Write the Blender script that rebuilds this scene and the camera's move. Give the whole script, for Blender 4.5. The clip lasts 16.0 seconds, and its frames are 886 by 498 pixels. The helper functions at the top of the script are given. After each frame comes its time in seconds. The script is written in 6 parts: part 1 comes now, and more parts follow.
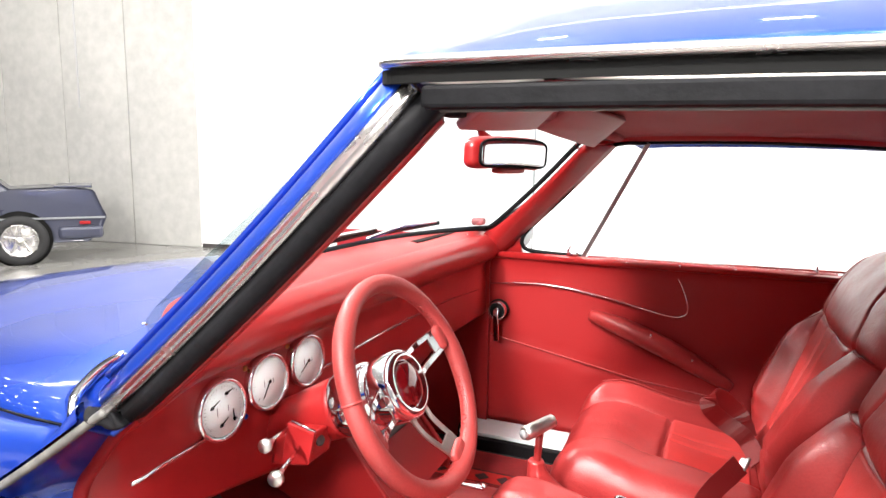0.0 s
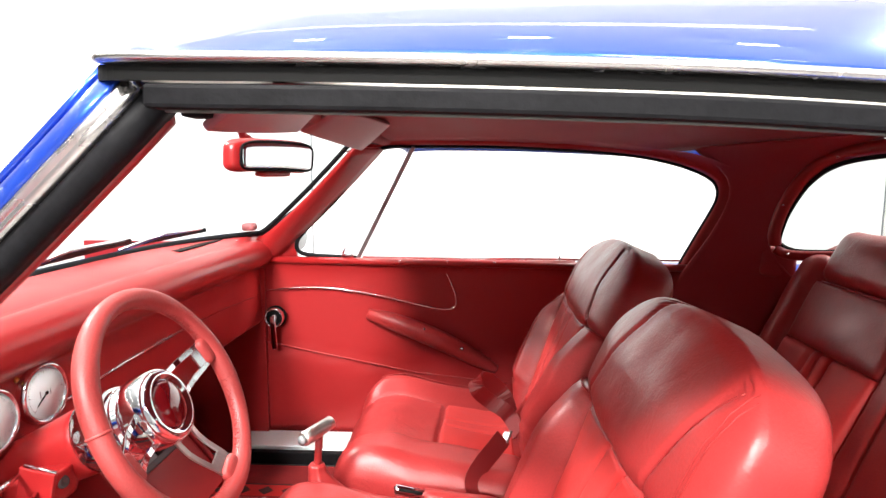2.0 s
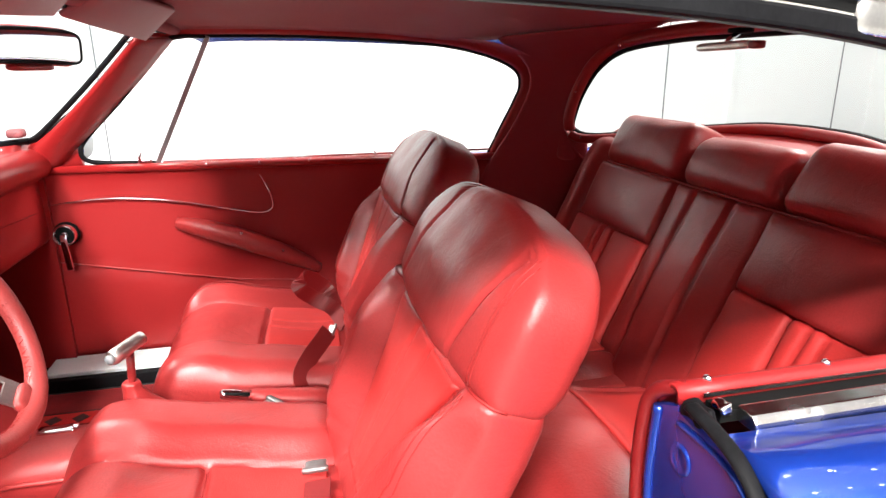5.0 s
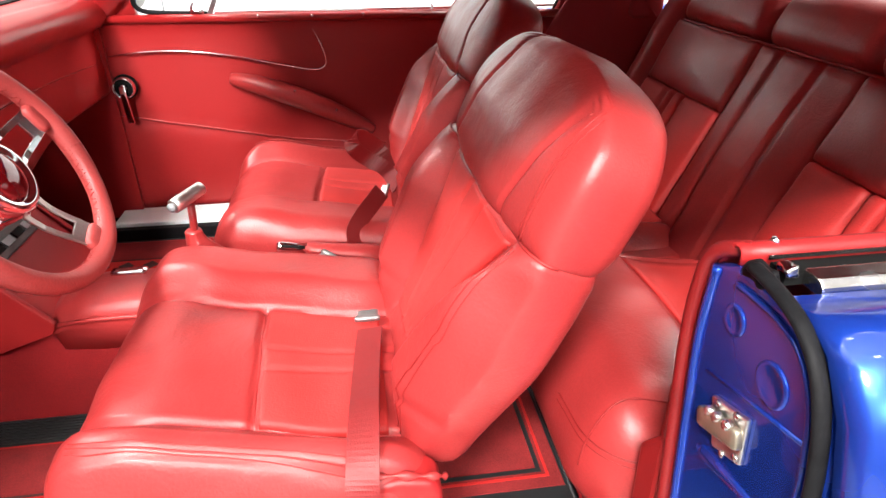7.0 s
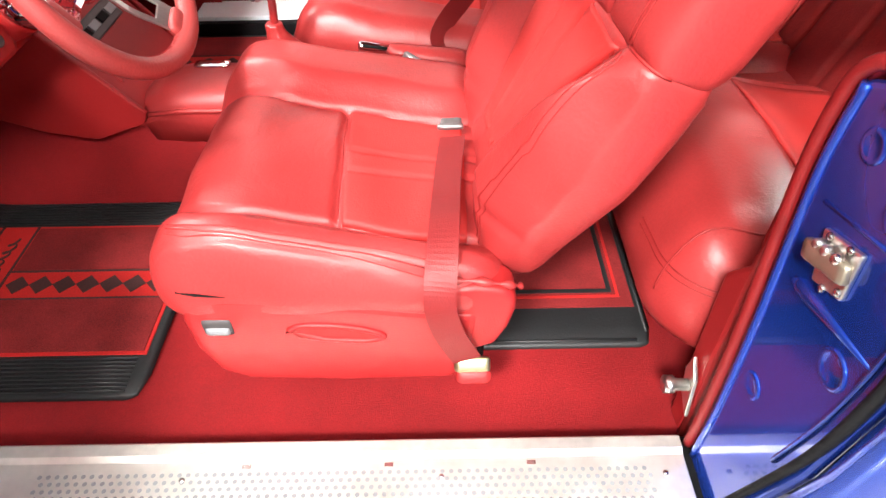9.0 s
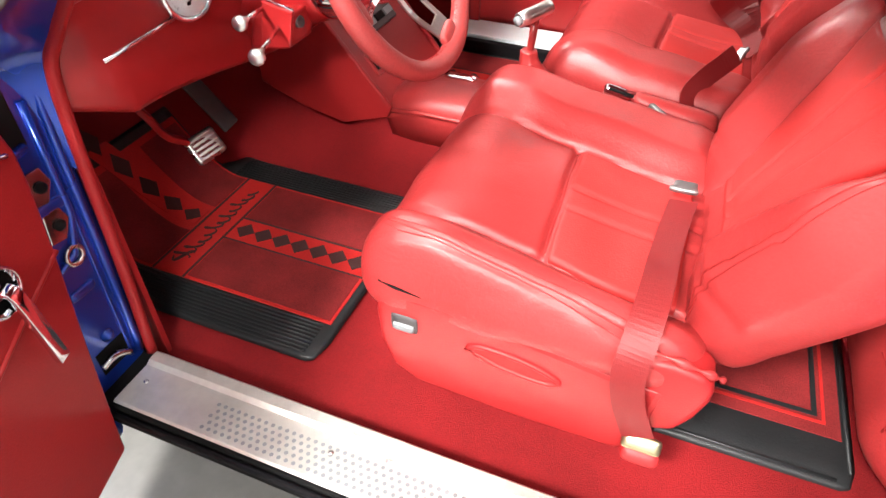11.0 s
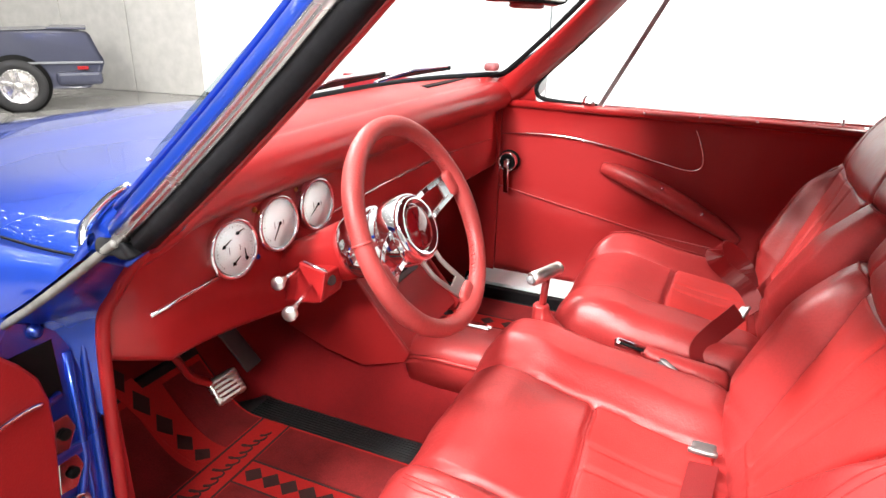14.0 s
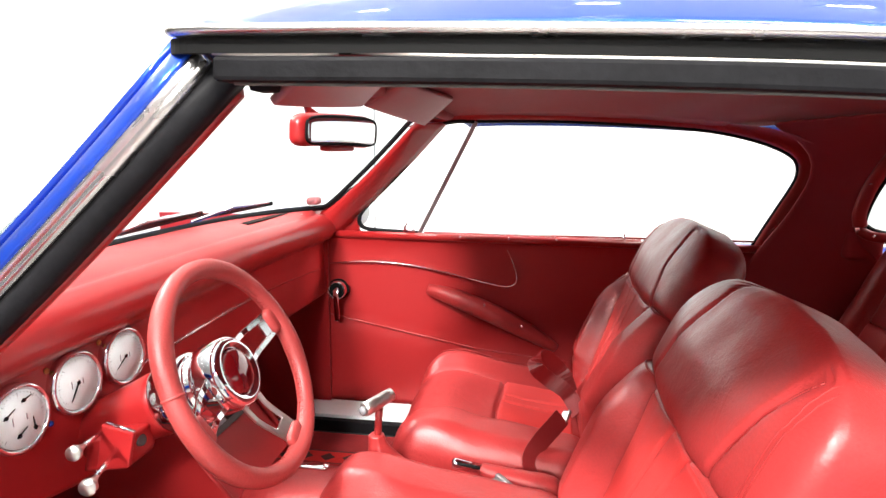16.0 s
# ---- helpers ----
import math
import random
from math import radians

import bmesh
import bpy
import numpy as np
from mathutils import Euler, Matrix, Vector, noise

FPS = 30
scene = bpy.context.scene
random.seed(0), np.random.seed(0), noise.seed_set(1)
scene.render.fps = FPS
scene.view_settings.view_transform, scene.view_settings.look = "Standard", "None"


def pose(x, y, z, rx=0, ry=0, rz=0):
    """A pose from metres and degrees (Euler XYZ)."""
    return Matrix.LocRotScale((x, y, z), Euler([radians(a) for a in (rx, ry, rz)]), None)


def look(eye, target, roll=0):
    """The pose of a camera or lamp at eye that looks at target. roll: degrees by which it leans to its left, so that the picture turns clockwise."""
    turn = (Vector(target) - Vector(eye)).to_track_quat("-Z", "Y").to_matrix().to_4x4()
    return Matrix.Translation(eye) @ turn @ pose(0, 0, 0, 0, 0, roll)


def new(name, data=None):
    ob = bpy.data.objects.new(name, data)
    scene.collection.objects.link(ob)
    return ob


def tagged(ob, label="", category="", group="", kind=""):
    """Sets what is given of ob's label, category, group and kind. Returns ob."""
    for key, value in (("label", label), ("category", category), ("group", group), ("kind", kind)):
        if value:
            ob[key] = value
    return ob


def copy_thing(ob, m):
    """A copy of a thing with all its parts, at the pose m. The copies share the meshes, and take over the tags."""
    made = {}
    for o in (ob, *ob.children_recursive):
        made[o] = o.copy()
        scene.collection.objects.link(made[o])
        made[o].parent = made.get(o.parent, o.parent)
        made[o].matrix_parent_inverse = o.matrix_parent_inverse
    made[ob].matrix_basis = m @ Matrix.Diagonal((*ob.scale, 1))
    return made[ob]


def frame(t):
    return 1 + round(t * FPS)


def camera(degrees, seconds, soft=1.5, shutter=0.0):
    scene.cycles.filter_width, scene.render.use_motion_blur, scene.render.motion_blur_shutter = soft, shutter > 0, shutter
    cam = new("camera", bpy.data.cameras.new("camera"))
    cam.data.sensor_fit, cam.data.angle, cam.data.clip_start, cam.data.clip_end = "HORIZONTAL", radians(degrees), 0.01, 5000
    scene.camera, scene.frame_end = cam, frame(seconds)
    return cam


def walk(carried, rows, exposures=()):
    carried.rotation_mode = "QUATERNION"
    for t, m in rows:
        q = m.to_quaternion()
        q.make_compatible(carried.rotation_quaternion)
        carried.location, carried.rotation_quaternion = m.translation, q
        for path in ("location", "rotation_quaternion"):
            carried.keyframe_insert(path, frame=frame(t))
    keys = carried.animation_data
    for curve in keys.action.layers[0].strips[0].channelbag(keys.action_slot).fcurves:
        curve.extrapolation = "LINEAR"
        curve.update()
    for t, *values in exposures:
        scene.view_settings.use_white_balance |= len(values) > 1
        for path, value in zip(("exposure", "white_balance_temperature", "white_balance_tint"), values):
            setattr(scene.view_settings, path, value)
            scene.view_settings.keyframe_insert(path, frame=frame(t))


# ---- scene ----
from mathutils.bvhtree import BVHTree

cam = camera(70.93, 16.0)
# seconds, eye, yaw, pitch, roll
ROWS = [
    (0.00, 0.9470, -0.3780, 1.2749, 22.57, -7.62, -0.63),
    (0.50, 0.9545, -0.3773, 1.2755, 17.32, -7.64, -0.49),
    (1.00, 0.9623, -0.3768, 1.2750, 12.22, -7.42, -0.43),
    (1.50, 0.9694, -0.3772, 1.2751, 7.21, -7.25, -0.40),
    (2.00, 0.9761, -0.3797, 1.2747, 2.67, -7.18, -0.32),
    (2.50, 0.9819, -0.3824, 1.2746, -1.15, -7.13, -0.22),
    (3.00, 0.9878, -0.3838, 1.2735, -4.74, -7.64, -0.05),
    (3.50, 0.9930, -0.3838, 1.2710, -7.62, -9.70, 0.03),
    (4.00, 0.9999, -0.3884, 1.2712, -10.22, -12.31, 0.06),
    (5.25, 1.0068, -0.3857, 1.2629, -13.64, -17.51, 0.37),
    (6.30, 1.0073, -0.3840, 1.2563, -10.48, -22.50, 0.48),
    (6.50, 1.0084, -0.3805, 1.2445, -9.02, -23.69, 0.28),
    (7.00, 1.0070, -0.3768, 1.2350, -8.19, -28.06, 0.26),
    (7.50, 1.0048, -0.3742, 1.2182, -8.32, -32.60, -0.08),
    (8.20, 1.0053, -0.3671, 1.2090, -7.36, -39.28, 0.95),
    (9.25, 0.9795, -0.3594, 1.2036, 2.78, -44.76, 0.42),
    (10.30, 0.9537, -0.3518, 1.1981, 15.01, -43.67, -0.10),
    (10.50, 0.9541, -0.3492, 1.1978, 17.12, -42.98, -0.16),
    (11.00, 0.9404, -0.3529, 1.2004, 21.69, -41.57, -0.58),
    (11.50, 0.9291, -0.3558, 1.2054, 26.31, -39.52, -0.96),
    (12.00, 0.9225, -0.3579, 1.2147, 28.48, -36.01, -1.27),
    (12.50, 0.9213, -0.3607, 1.2232, 29.44, -31.92, -1.28),
    (13.00, 0.9220, -0.3620, 1.2330, 28.19, -27.69, -1.50),
    (13.50, 0.9288, -0.3620, 1.2429, 26.00, -24.29, -1.43),
    (14.00, 0.9367, -0.3642, 1.2504, 23.50, -20.82, -1.33),
    (14.50, 0.9459, -0.3669, 1.2583, 20.51, -17.50, -1.04),
    (15.00, 0.9535, -0.3676, 1.2681, 17.48, -14.65, -1.00),
    (15.50, 0.9656, -0.3722, 1.2739, 13.44, -11.57, -1.13),
    (16.00, 0.9727, -0.3725, 1.2733, 8.28, -9.41, -0.49),
]
walk(cam, [(t, pose(x, y, z, 90 + pitch, roll, yaw)) for t, x, y, z, yaw, pitch, roll in ROWS])

# ---- light ----
world = bpy.data.worlds.new("world")
scene.world = world
world.use_nodes = True
world.node_tree.nodes["Background"].inputs[0].default_value = (0.9, 0.95, 1.0, 1)
world.node_tree.nodes["Background"].inputs[1].default_value = 0.02


def lamp(name, eye, target, size, size_y, watts, colour=(1.0, 0.97, 0.93)):
    data = bpy.data.lights.new(name, "AREA")
    data.shape, data.size, data.size_y, data.energy, data.color = "RECTANGLE", size, size_y, watts, colour
    ob = new(name, data)
    ob.matrix_world = look(eye, target)
    return ob


# unseen area lamps added without fixtures: beside the driver's door, ahead of the car, along the walls, behind
lamp("added_lamp", (-0.4, -3.4, 4.6), (0.9, 0.4, 0.8), 0.9, 0.6, 800)
lamp("added_lamp", (3.0, -4.4, 4.8), (1.0, 0.4, 0.8), 1.6, 0.7, 390)
lamp("added_lamp", (0.6, -6.5, 4.0), (1.6, 0.8, 0.8), 0.6, 0.4, 490)
lamp("added_lamp", (-3.0, 2.2, 4.7), (0.5, 0.5, 0.8), 0.4, 0.3, 430)
lamp("added_lamp", (1.2, 4.2, 4.9), (1.2, 7.0, 1.2), 5.5, 0.8, 190)
lamp("added_lamp", (-6.0, 2.6, 4.9), (-6.5, 6.2, 0.8), 4.0, 0.8, 150)
lamp("added_lamp", (6.5, 1.0, 4.7), (8.5, 1.0, 1.2), 5.0, 0.8, 26)
lamp("added_lamp", (5.2, 3.2, 4.6), (1.9, 0.8, 1.0), 1.6, 0.8, 420)
# added upward fill lamp with no fixture, to brighten the white ceiling and its reflections
lamp("added_lamp", (-3.5, 1.0, 4.4), (-3.5, 1.0, 6.0), 7.0, 6.0, 300)


# ---- materials ----
def material(name, colour, rough=0.5, metal=0.0, bump=0.0, scale=60.0, vary=0.12, coat=0.0, big=4.0, rough_vary=0.08, detail=3.0, sheen=0.0, crease=0.0, coat_rough=0.04):
    """Procedural surface: colour and gloss varied at a coarse and a fine scale, with fine relief."""
    m = bpy.data.materials.new(name)
    m.use_nodes = True
    t = m.node_tree
    b = t.nodes["Principled BSDF"]
    co = t.nodes.new("ShaderNodeTexCoord")
    n1, n2 = t.nodes.new("ShaderNodeTexNoise"), t.nodes.new("ShaderNodeTexNoise")
    n1.inputs["Scale"].default_value, n2.inputs["Scale"].default_value = big, scale
    n1.inputs["Detail"].default_value, n2.inputs["Detail"].default_value = 4.0, detail
    for n in (n1, n2):
        t.links.new(co.outputs["Object"], n.inputs["Vector"])
    add = t.nodes.new("ShaderNodeMath")
    add.operation = "ADD"
    t.links.new(n1.outputs[0], add.inputs[0])
    t.links.new(n2.outputs[0], add.inputs[1])
    mp = t.nodes.new("ShaderNodeMapRange")
    mp.inputs["From Min"].default_value, mp.inputs["From Max"].default_value = 0.7, 1.3
    mp.inputs["To Min"].default_value, mp.inputs["To Max"].default_value = 1 - vary, 1 + vary
    t.links.new(add.outputs[0], mp.inputs[0])
    mul = t.nodes.new("ShaderNodeVectorMath")
    mul.operation = "SCALE"
    mul.inputs[0].default_value = colour
    t.links.new(mp.outputs[0], mul.inputs["Scale"])
    t.links.new(mul.outputs[0], b.inputs["Base Color"])
    mr = t.nodes.new("ShaderNodeMapRange")
    mr.inputs["From Min"].default_value, mr.inputs["From Max"].default_value = 0.3, 0.7
    mr.inputs["To Min"].default_value, mr.inputs["To Max"].default_value = max(0.02, rough - rough_vary), min(1, rough + rough_vary)
    t.links.new(n1.outputs[0], mr.inputs[0])
    t.links.new(mr.outputs[0], b.inputs["Roughness"])
    b.inputs["Metallic"].default_value = metal
    b.inputs["Coat Weight"].default_value = coat
    b.inputs["Coat Roughness"].default_value = coat_rough
    b.inputs["Sheen Weight"].default_value = sheen
    if rough > 0.9 or colour[0] < 0.01:
        b.inputs["Specular IOR Level"].default_value = 0.15 if rough > 0.9 else 0.08
    if bump:
        bp = t.nodes.new("ShaderNodeBump")
        bp.inputs["Strength"].default_value, bp.inputs["Distance"].default_value = 1.0, bump
        t.links.new(n2.outputs[0], bp.inputs["Height"])
        t.links.new(bp.outputs[0], b.inputs["Normal"])
        if crease:
            n3 = t.nodes.new("ShaderNodeTexNoise")
            n3.inputs["Scale"].default_value, n3.inputs["Detail"].default_value, n3.inputs["Distortion"].default_value = 16.0, 3.0, 1.6
            t.links.new(co.outputs["Object"], n3.inputs["Vector"])
            ridge = t.nodes.new("ShaderNodeMath")
            ridge.operation = "PINGPONG"
            ridge.inputs[1].default_value = 0.5
            t.links.new(n3.outputs[0], ridge.inputs[0])
            b2 = t.nodes.new("ShaderNodeBump")
            b2.inputs["Strength"].default_value, b2.inputs["Distance"].default_value = 1.0, crease
            t.links.new(ridge.outputs[0], b2.inputs["Height"])
            t.links.new(b2.outputs[0], bp.inputs["Normal"])
    return m


RED = (0.32, 0.026, 0.026)
leather = material("red_leather", RED, 0.38, bump=0.0004, scale=260, vary=0.12, big=7, detail=6, crease=0.0013)
leather.node_tree.nodes["Principled BSDF"].inputs["Specular IOR Level"].default_value = 0.42
leather_dull = material("red_leather_insert", (0.46, 0.022, 0.020), 0.62, bump=0.0005, scale=300, vary=0.10, big=9)
wheel_leather = material("worn_red_leather", (0.30, 0.036, 0.034), 0.48, bump=0.0006, scale=300, vary=0.12, big=9)
vinyl = material("red_vinyl", (0.30, 0.014, 0.015), 0.42, bump=0.0003, scale=320, vary=0.06, big=3)
vinyl.node_tree.nodes["Principled BSDF"].inputs["Specular IOR Level"].default_value = 0.32
red_paint = material("red_paint", (0.32, 0.014, 0.015), 0.36, vary=0.05, big=3)
headliner_mat = material("red_headliner_cloth", (0.25, 0.014, 0.020), 0.75, bump=0.0004, scale=500, vary=0.08)
visor_mat = material("faded_red_visor_vinyl", (0.27, 0.075, 0.08), 0.5, bump=0.0003, scale=400, vary=0.08)
carpet = material("red_carpet", (0.25, 0.012, 0.014), 0.95, bump=0.002, scale=700, vary=0.30, big=6, sheen=0.0)
belt_mat = material("red_webbing", (0.17, 0.004, 0.005), 0.5, bump=0.0005, scale=500, vary=0.08)
# colour of the stitching, also used for painted shade in the seat's grip recess
seam_mat = material("dark_red_thread_and_shade", (0.26, 0.010, 0.010), 0.6, vary=0.1)
blue = material("blue_metallic_paint", (0.010, 0.048, 0.37), 0.28, metal=0.6, vary=0.05, scale=900, big=2, coat=1.0, rough_vary=0.04)
blue.node_tree.nodes["Principled BSDF"].inputs["Specular Tint"].default_value = (0.32, 0.45, 1.0, 1.0)
chrome = material("chrome", (0.82, 0.82, 0.84), 0.08, metal=1.0, vary=0.03, rough_vary=0.04)
brushed = material("brushed_aluminium", (0.72, 0.71, 0.68), 0.32, metal=1.0, vary=0.08, big=12, rough_vary=0.1, bump=0.0001, scale=300)
trim_metal = material("anodised_bright_trim", (0.60, 0.57, 0.56), 0.26, metal=1.0, vary=0.05, big=14, rough_vary=0.05)
dull_chrome = material("dull_chrome_trim", (0.55, 0.53, 0.52), 0.22, metal=1.0, vary=0.15, big=20, rough_vary=0.12)
worn_rubber = material("worn_grey_rubber", (0.09, 0.088, 0.082), 0.5, bump=0.001, scale=90, vary=0.4, big=25)
steel = material("worn_steel", (0.26, 0.24, 0.24), 0.40, metal=0.8, vary=0.15, big=40)
mirror_shell = material("pale_grey_mirror", (0.36, 0.40, 0.41), 0.35, vary=0.05)
worn_brass = material("worn_brassy_metal", (0.34, 0.30, 0.23), 0.42, metal=0.85, vary=0.2, big=40)
white_metal = material("scuffed_white_aluminium", (0.66, 0.64, 0.59), 0.40, metal=0.7, vary=0.10, big=12, rough_vary=0.1)
grey_wall = material("grey_painted_wall", (0.42, 0.42, 0.43), 0.7, vary=0.05, big=1.0)
rubber = material("black_rubber", (0.007, 0.007, 0.008), 0.55, bump=0.0005, scale=150, vary=0.3, big=20)
mat_rubber = material("black_mat_rubber", (0.014, 0.015, 0.016), 0.5, bump=0.0004, scale=260, vary=0.25)
mat_carpet = material("dark_red_mat_carpet", (0.22, 0.020, 0.021), 0.95, bump=0.0015, scale=500, vary=0.4, big=10)
mat_red = material("bright_red_mat_inlay", (0.52, 0.010, 0.008), 0.8, bump=0.0008, scale=400, vary=0.2)
mat_dark = material("dark_mat_inlay", (0.05, 0.014, 0.013), 0.9, bump=0.0008, scale=400, vary=0.25)
gauge_face = material("white_dial", (0.82, 0.90, 0.90), 0.5, vary=0.02)
black = material("black_paint", (0.006, 0.006, 0.006), 0.65, vary=0.1)
dark_plastic = material("dark_grey_plastic", (0.05, 0.045, 0.045), 0.5, vary=0.15)
grey_plastic = material("grey_plastic", (0.20, 0.21, 0.22), 0.35, vary=0.06)
clear_plastic = material("milky_plastic", (0.72, 0.70, 0.68), 0.3, vary=0.05)
concrete = material("concrete_panel", (0.42, 0.415, 0.395), 0.85, bump=0.0003, scale=7, vary=0.13, big=0.9, detail=6)
white_wall = material("white_painted_wall", (0.86, 0.86, 0.86), 0.7, bump=0.0004, scale=60, vary=0.015, big=1.0)
shop_floor = material("polished_concrete_floor", (0.22, 0.215, 0.205), 0.22, bump=0.0002, scale=20, vary=0.14, big=0.9, rough_vary=0.08)
car_paint = material("slate_blue_car_paint", (0.034, 0.038, 0.066), 0.35, vary=0.06, coat=0.6)
tyre_mat = material("tyre_rubber", (0.015, 0.015, 0.016), 0.75, vary=0.2)


def glass_material(name, tint=(1, 1, 1), share=0.10):
    """Thin clear pane: mostly see-through with a mirror share."""
    m = bpy.data.materials.new(name)
    m.use_nodes = True
    t = m.node_tree
    t.nodes.clear()
    out, mix = t.nodes.new("ShaderNodeOutputMaterial"), t.nodes.new("ShaderNodeMixShader")
    tr, gl = t.nodes.new("ShaderNodeBsdfTransparent"), t.nodes.new("ShaderNodeBsdfGlossy")
    tr.inputs[0].default_value, gl.inputs["Roughness"].default_value = (*tint, 1), 0.02
    mix.inputs[0].default_value = share
    t.links.new(tr.outputs[0], mix.inputs[1])
    t.links.new(gl.outputs[0], mix.inputs[2])
    t.links.new(mix.outputs[0], out.inputs[0])
    return m


pane = glass_material("window_glass", (0.93, 0.97, 0.96), 0.05)
clear = glass_material("gauge_glass", (1.0, 1.0, 1.0), 0.02)
tinted = glass_material("tinted_glass", (0.68, 0.735, 0.735), 0.05)
mirror_glass = material("mirror_silver", (0.9, 0.9, 0.92), 0.03, metal=1.0, vary=0.0, rough_vary=0.01)


def glowing(name, colour, strength):
    m = bpy.data.materials.new(name)
    m.use_nodes = True
    b = m.node_tree.nodes["Principled BSDF"]
    b.inputs["Base Color"].default_value = (*colour, 1)
    b.inputs["Emission Color"].default_value = (*colour, 1)
    b.inputs["Emission Strength"].default_value = strength
    return m


lamp_glow = glowing("lamp_diffuser", (1.0, 0.97, 0.93), 45.0)


# ---- builders ----
def thing(name, label, category, at=(0, 0, 0), group="", kind=""):
    e = new(name)
    e.location = at
    e.empty_display_size = 0.05
    bpy.context.view_layer.update()
    return tagged(e, label, category, group, kind)


def part(name, bm, mat, parent=None, label="", smooth=True, bevel=0.0, subsurf=0, segments=2):
    me = bpy.data.meshes.new(name)
    bmesh.ops.recalc_face_normals(bm, faces=bm.faces)
    bm.to_mesh(me)
    bm.free()
    me.materials.append(mat)
    for p in me.polygons:
        p.use_smooth = smooth
    ob = new(name, me)
    if bevel:
        mod = ob.modifiers.new("edges", "BEVEL")
        mod.width, mod.segments, mod.limit_method, mod.angle_limit = bevel, segments, "ANGLE", radians(35)
        mod.harden_normals = False
    if subsurf:
        mod = ob.modifiers.new("soft", "SUBSURF")
        mod.levels = mod.render_levels = subsurf
    if parent is not None:
        ob.parent = parent
        m = Matrix.Translation(parent.location) if parent.type == "EMPTY" else Matrix.Identity(4)
        ob.matrix_parent_inverse = m.inverted()
    if label:
        ob["label"] = label
    return ob


def box(lo, hi, bm=None, m=None):
    bm = bm or bmesh.new()
    c = [(a + b) / 2 for a, b in zip(lo, hi)]
    s = [abs(b - a) for a, b in zip(lo, hi)]
    mat = Matrix.Translation(c) @ Matrix.Diagonal((*s, 1))
    bmesh.ops.create_cube(bm, size=1, matrix=(m or Matrix.Identity(4)) @ mat)
    return bm


def prism(points, axis, lo, hi, bm=None):
    """A polygon in the plane across an axis, drawn out from lo to hi."""
    bm = bm or bmesh.new()

    def at(p, v):
        q = list(p)
        q.insert("xyz".index(axis), v)
        return q
    a, b = [bm.verts.new(at(p, lo)) for p in points], [bm.verts.new(at(p, hi)) for p in points]
    n = len(points)
    bm.faces.new(a)
    bm.faces.new(b[::-1])
    for i in range(n):
        bm.faces.new((a[i], b[i], b[(i + 1) % n], a[(i + 1) % n]))
    return bm


def loft(rings, closed=True, caps=True, bm=None):
    """Rings of equally many points joined in turn."""
    bm = bm or bmesh.new()
    vs = [[bm.verts.new(p) for p in r] for r in rings]
    n = len(vs[0])
    for a, b in zip(vs, vs[1:]):
        for i in range(n if closed else n - 1):
            j = (i + 1) % n
            bm.faces.new((a[i], a[j], b[j], b[i]))
    if caps and closed:
        bm.faces.new(vs[0][::-1])
        bm.faces.new(vs[-1])
    return bm


def sheet(rows, thick=0.0, bm=None):
    """A grid of points as a surface; thick: drawn out along its normals by a second layer."""
    rows = [[Vector(p) for p in r] for r in rows]
    if not thick:
        return loft(rows, closed=False, bm=bm)
    bm = bm or bmesh.new()
    nr, nc = len(rows), len(rows[0])
    norm = [[None] * nc for _ in range(nr)]
    for i in range(nr):
        for j in range(nc):
            du = rows[min(i + 1, nr - 1)][j] - rows[max(i - 1, 0)][j]
            dv = rows[i][min(j + 1, nc - 1)] - rows[i][max(j - 1, 0)]
            norm[i][j] = du.cross(dv).normalized()
    a = [[bm.verts.new(rows[i][j]) for j in range(nc)] for i in range(nr)]
    b = [[bm.verts.new(rows[i][j] + norm[i][j] * thick) for j in range(nc)] for i in range(nr)]
    for i in range(nr - 1):
        for j in range(nc - 1):
            bm.faces.new((a[i][j], a[i][j + 1], a[i + 1][j + 1], a[i + 1][j]))
            bm.faces.new((b[i][j], b[i + 1][j], b[i + 1][j + 1], b[i][j + 1]))
    rim = [(0, j) for j in range(nc)] + [(i, nc - 1) for i in range(1, nr)] + [(nr - 1, j) for j in range(nc - 2, -1, -1)] + [(i, 0) for i in range(nr - 2, 0, -1)]
    for k in range(len(rim)):
        (i, j), (p, q) = rim[k], rim[(k + 1) % len(rim)]
        bm.faces.new((a[i][j], b[i][j], b[p][q], a[p][q]))
    return bm


def spline(points, n=8):
    """Points on a smooth curve through the given ones."""
    ps = [Vector(p) for p in points]
    out = []
    for i in range(len(ps) - 1):
        p0, p1, p2, p3 = ps[max(i - 1, 0)], ps[i], ps[i + 1], ps[min(i + 2, len(ps) - 1)]
        for k in range(n):
            t = k / n
            out.append(0.5 * ((2 * p1) + (p2 - p0) * t + (2 * p0 - 5 * p1 + 4 * p2 - p3) * t * t + (3 * p1 - p0 - 3 * p2 + p3) * t ** 3))
    return out + [ps[-1]]


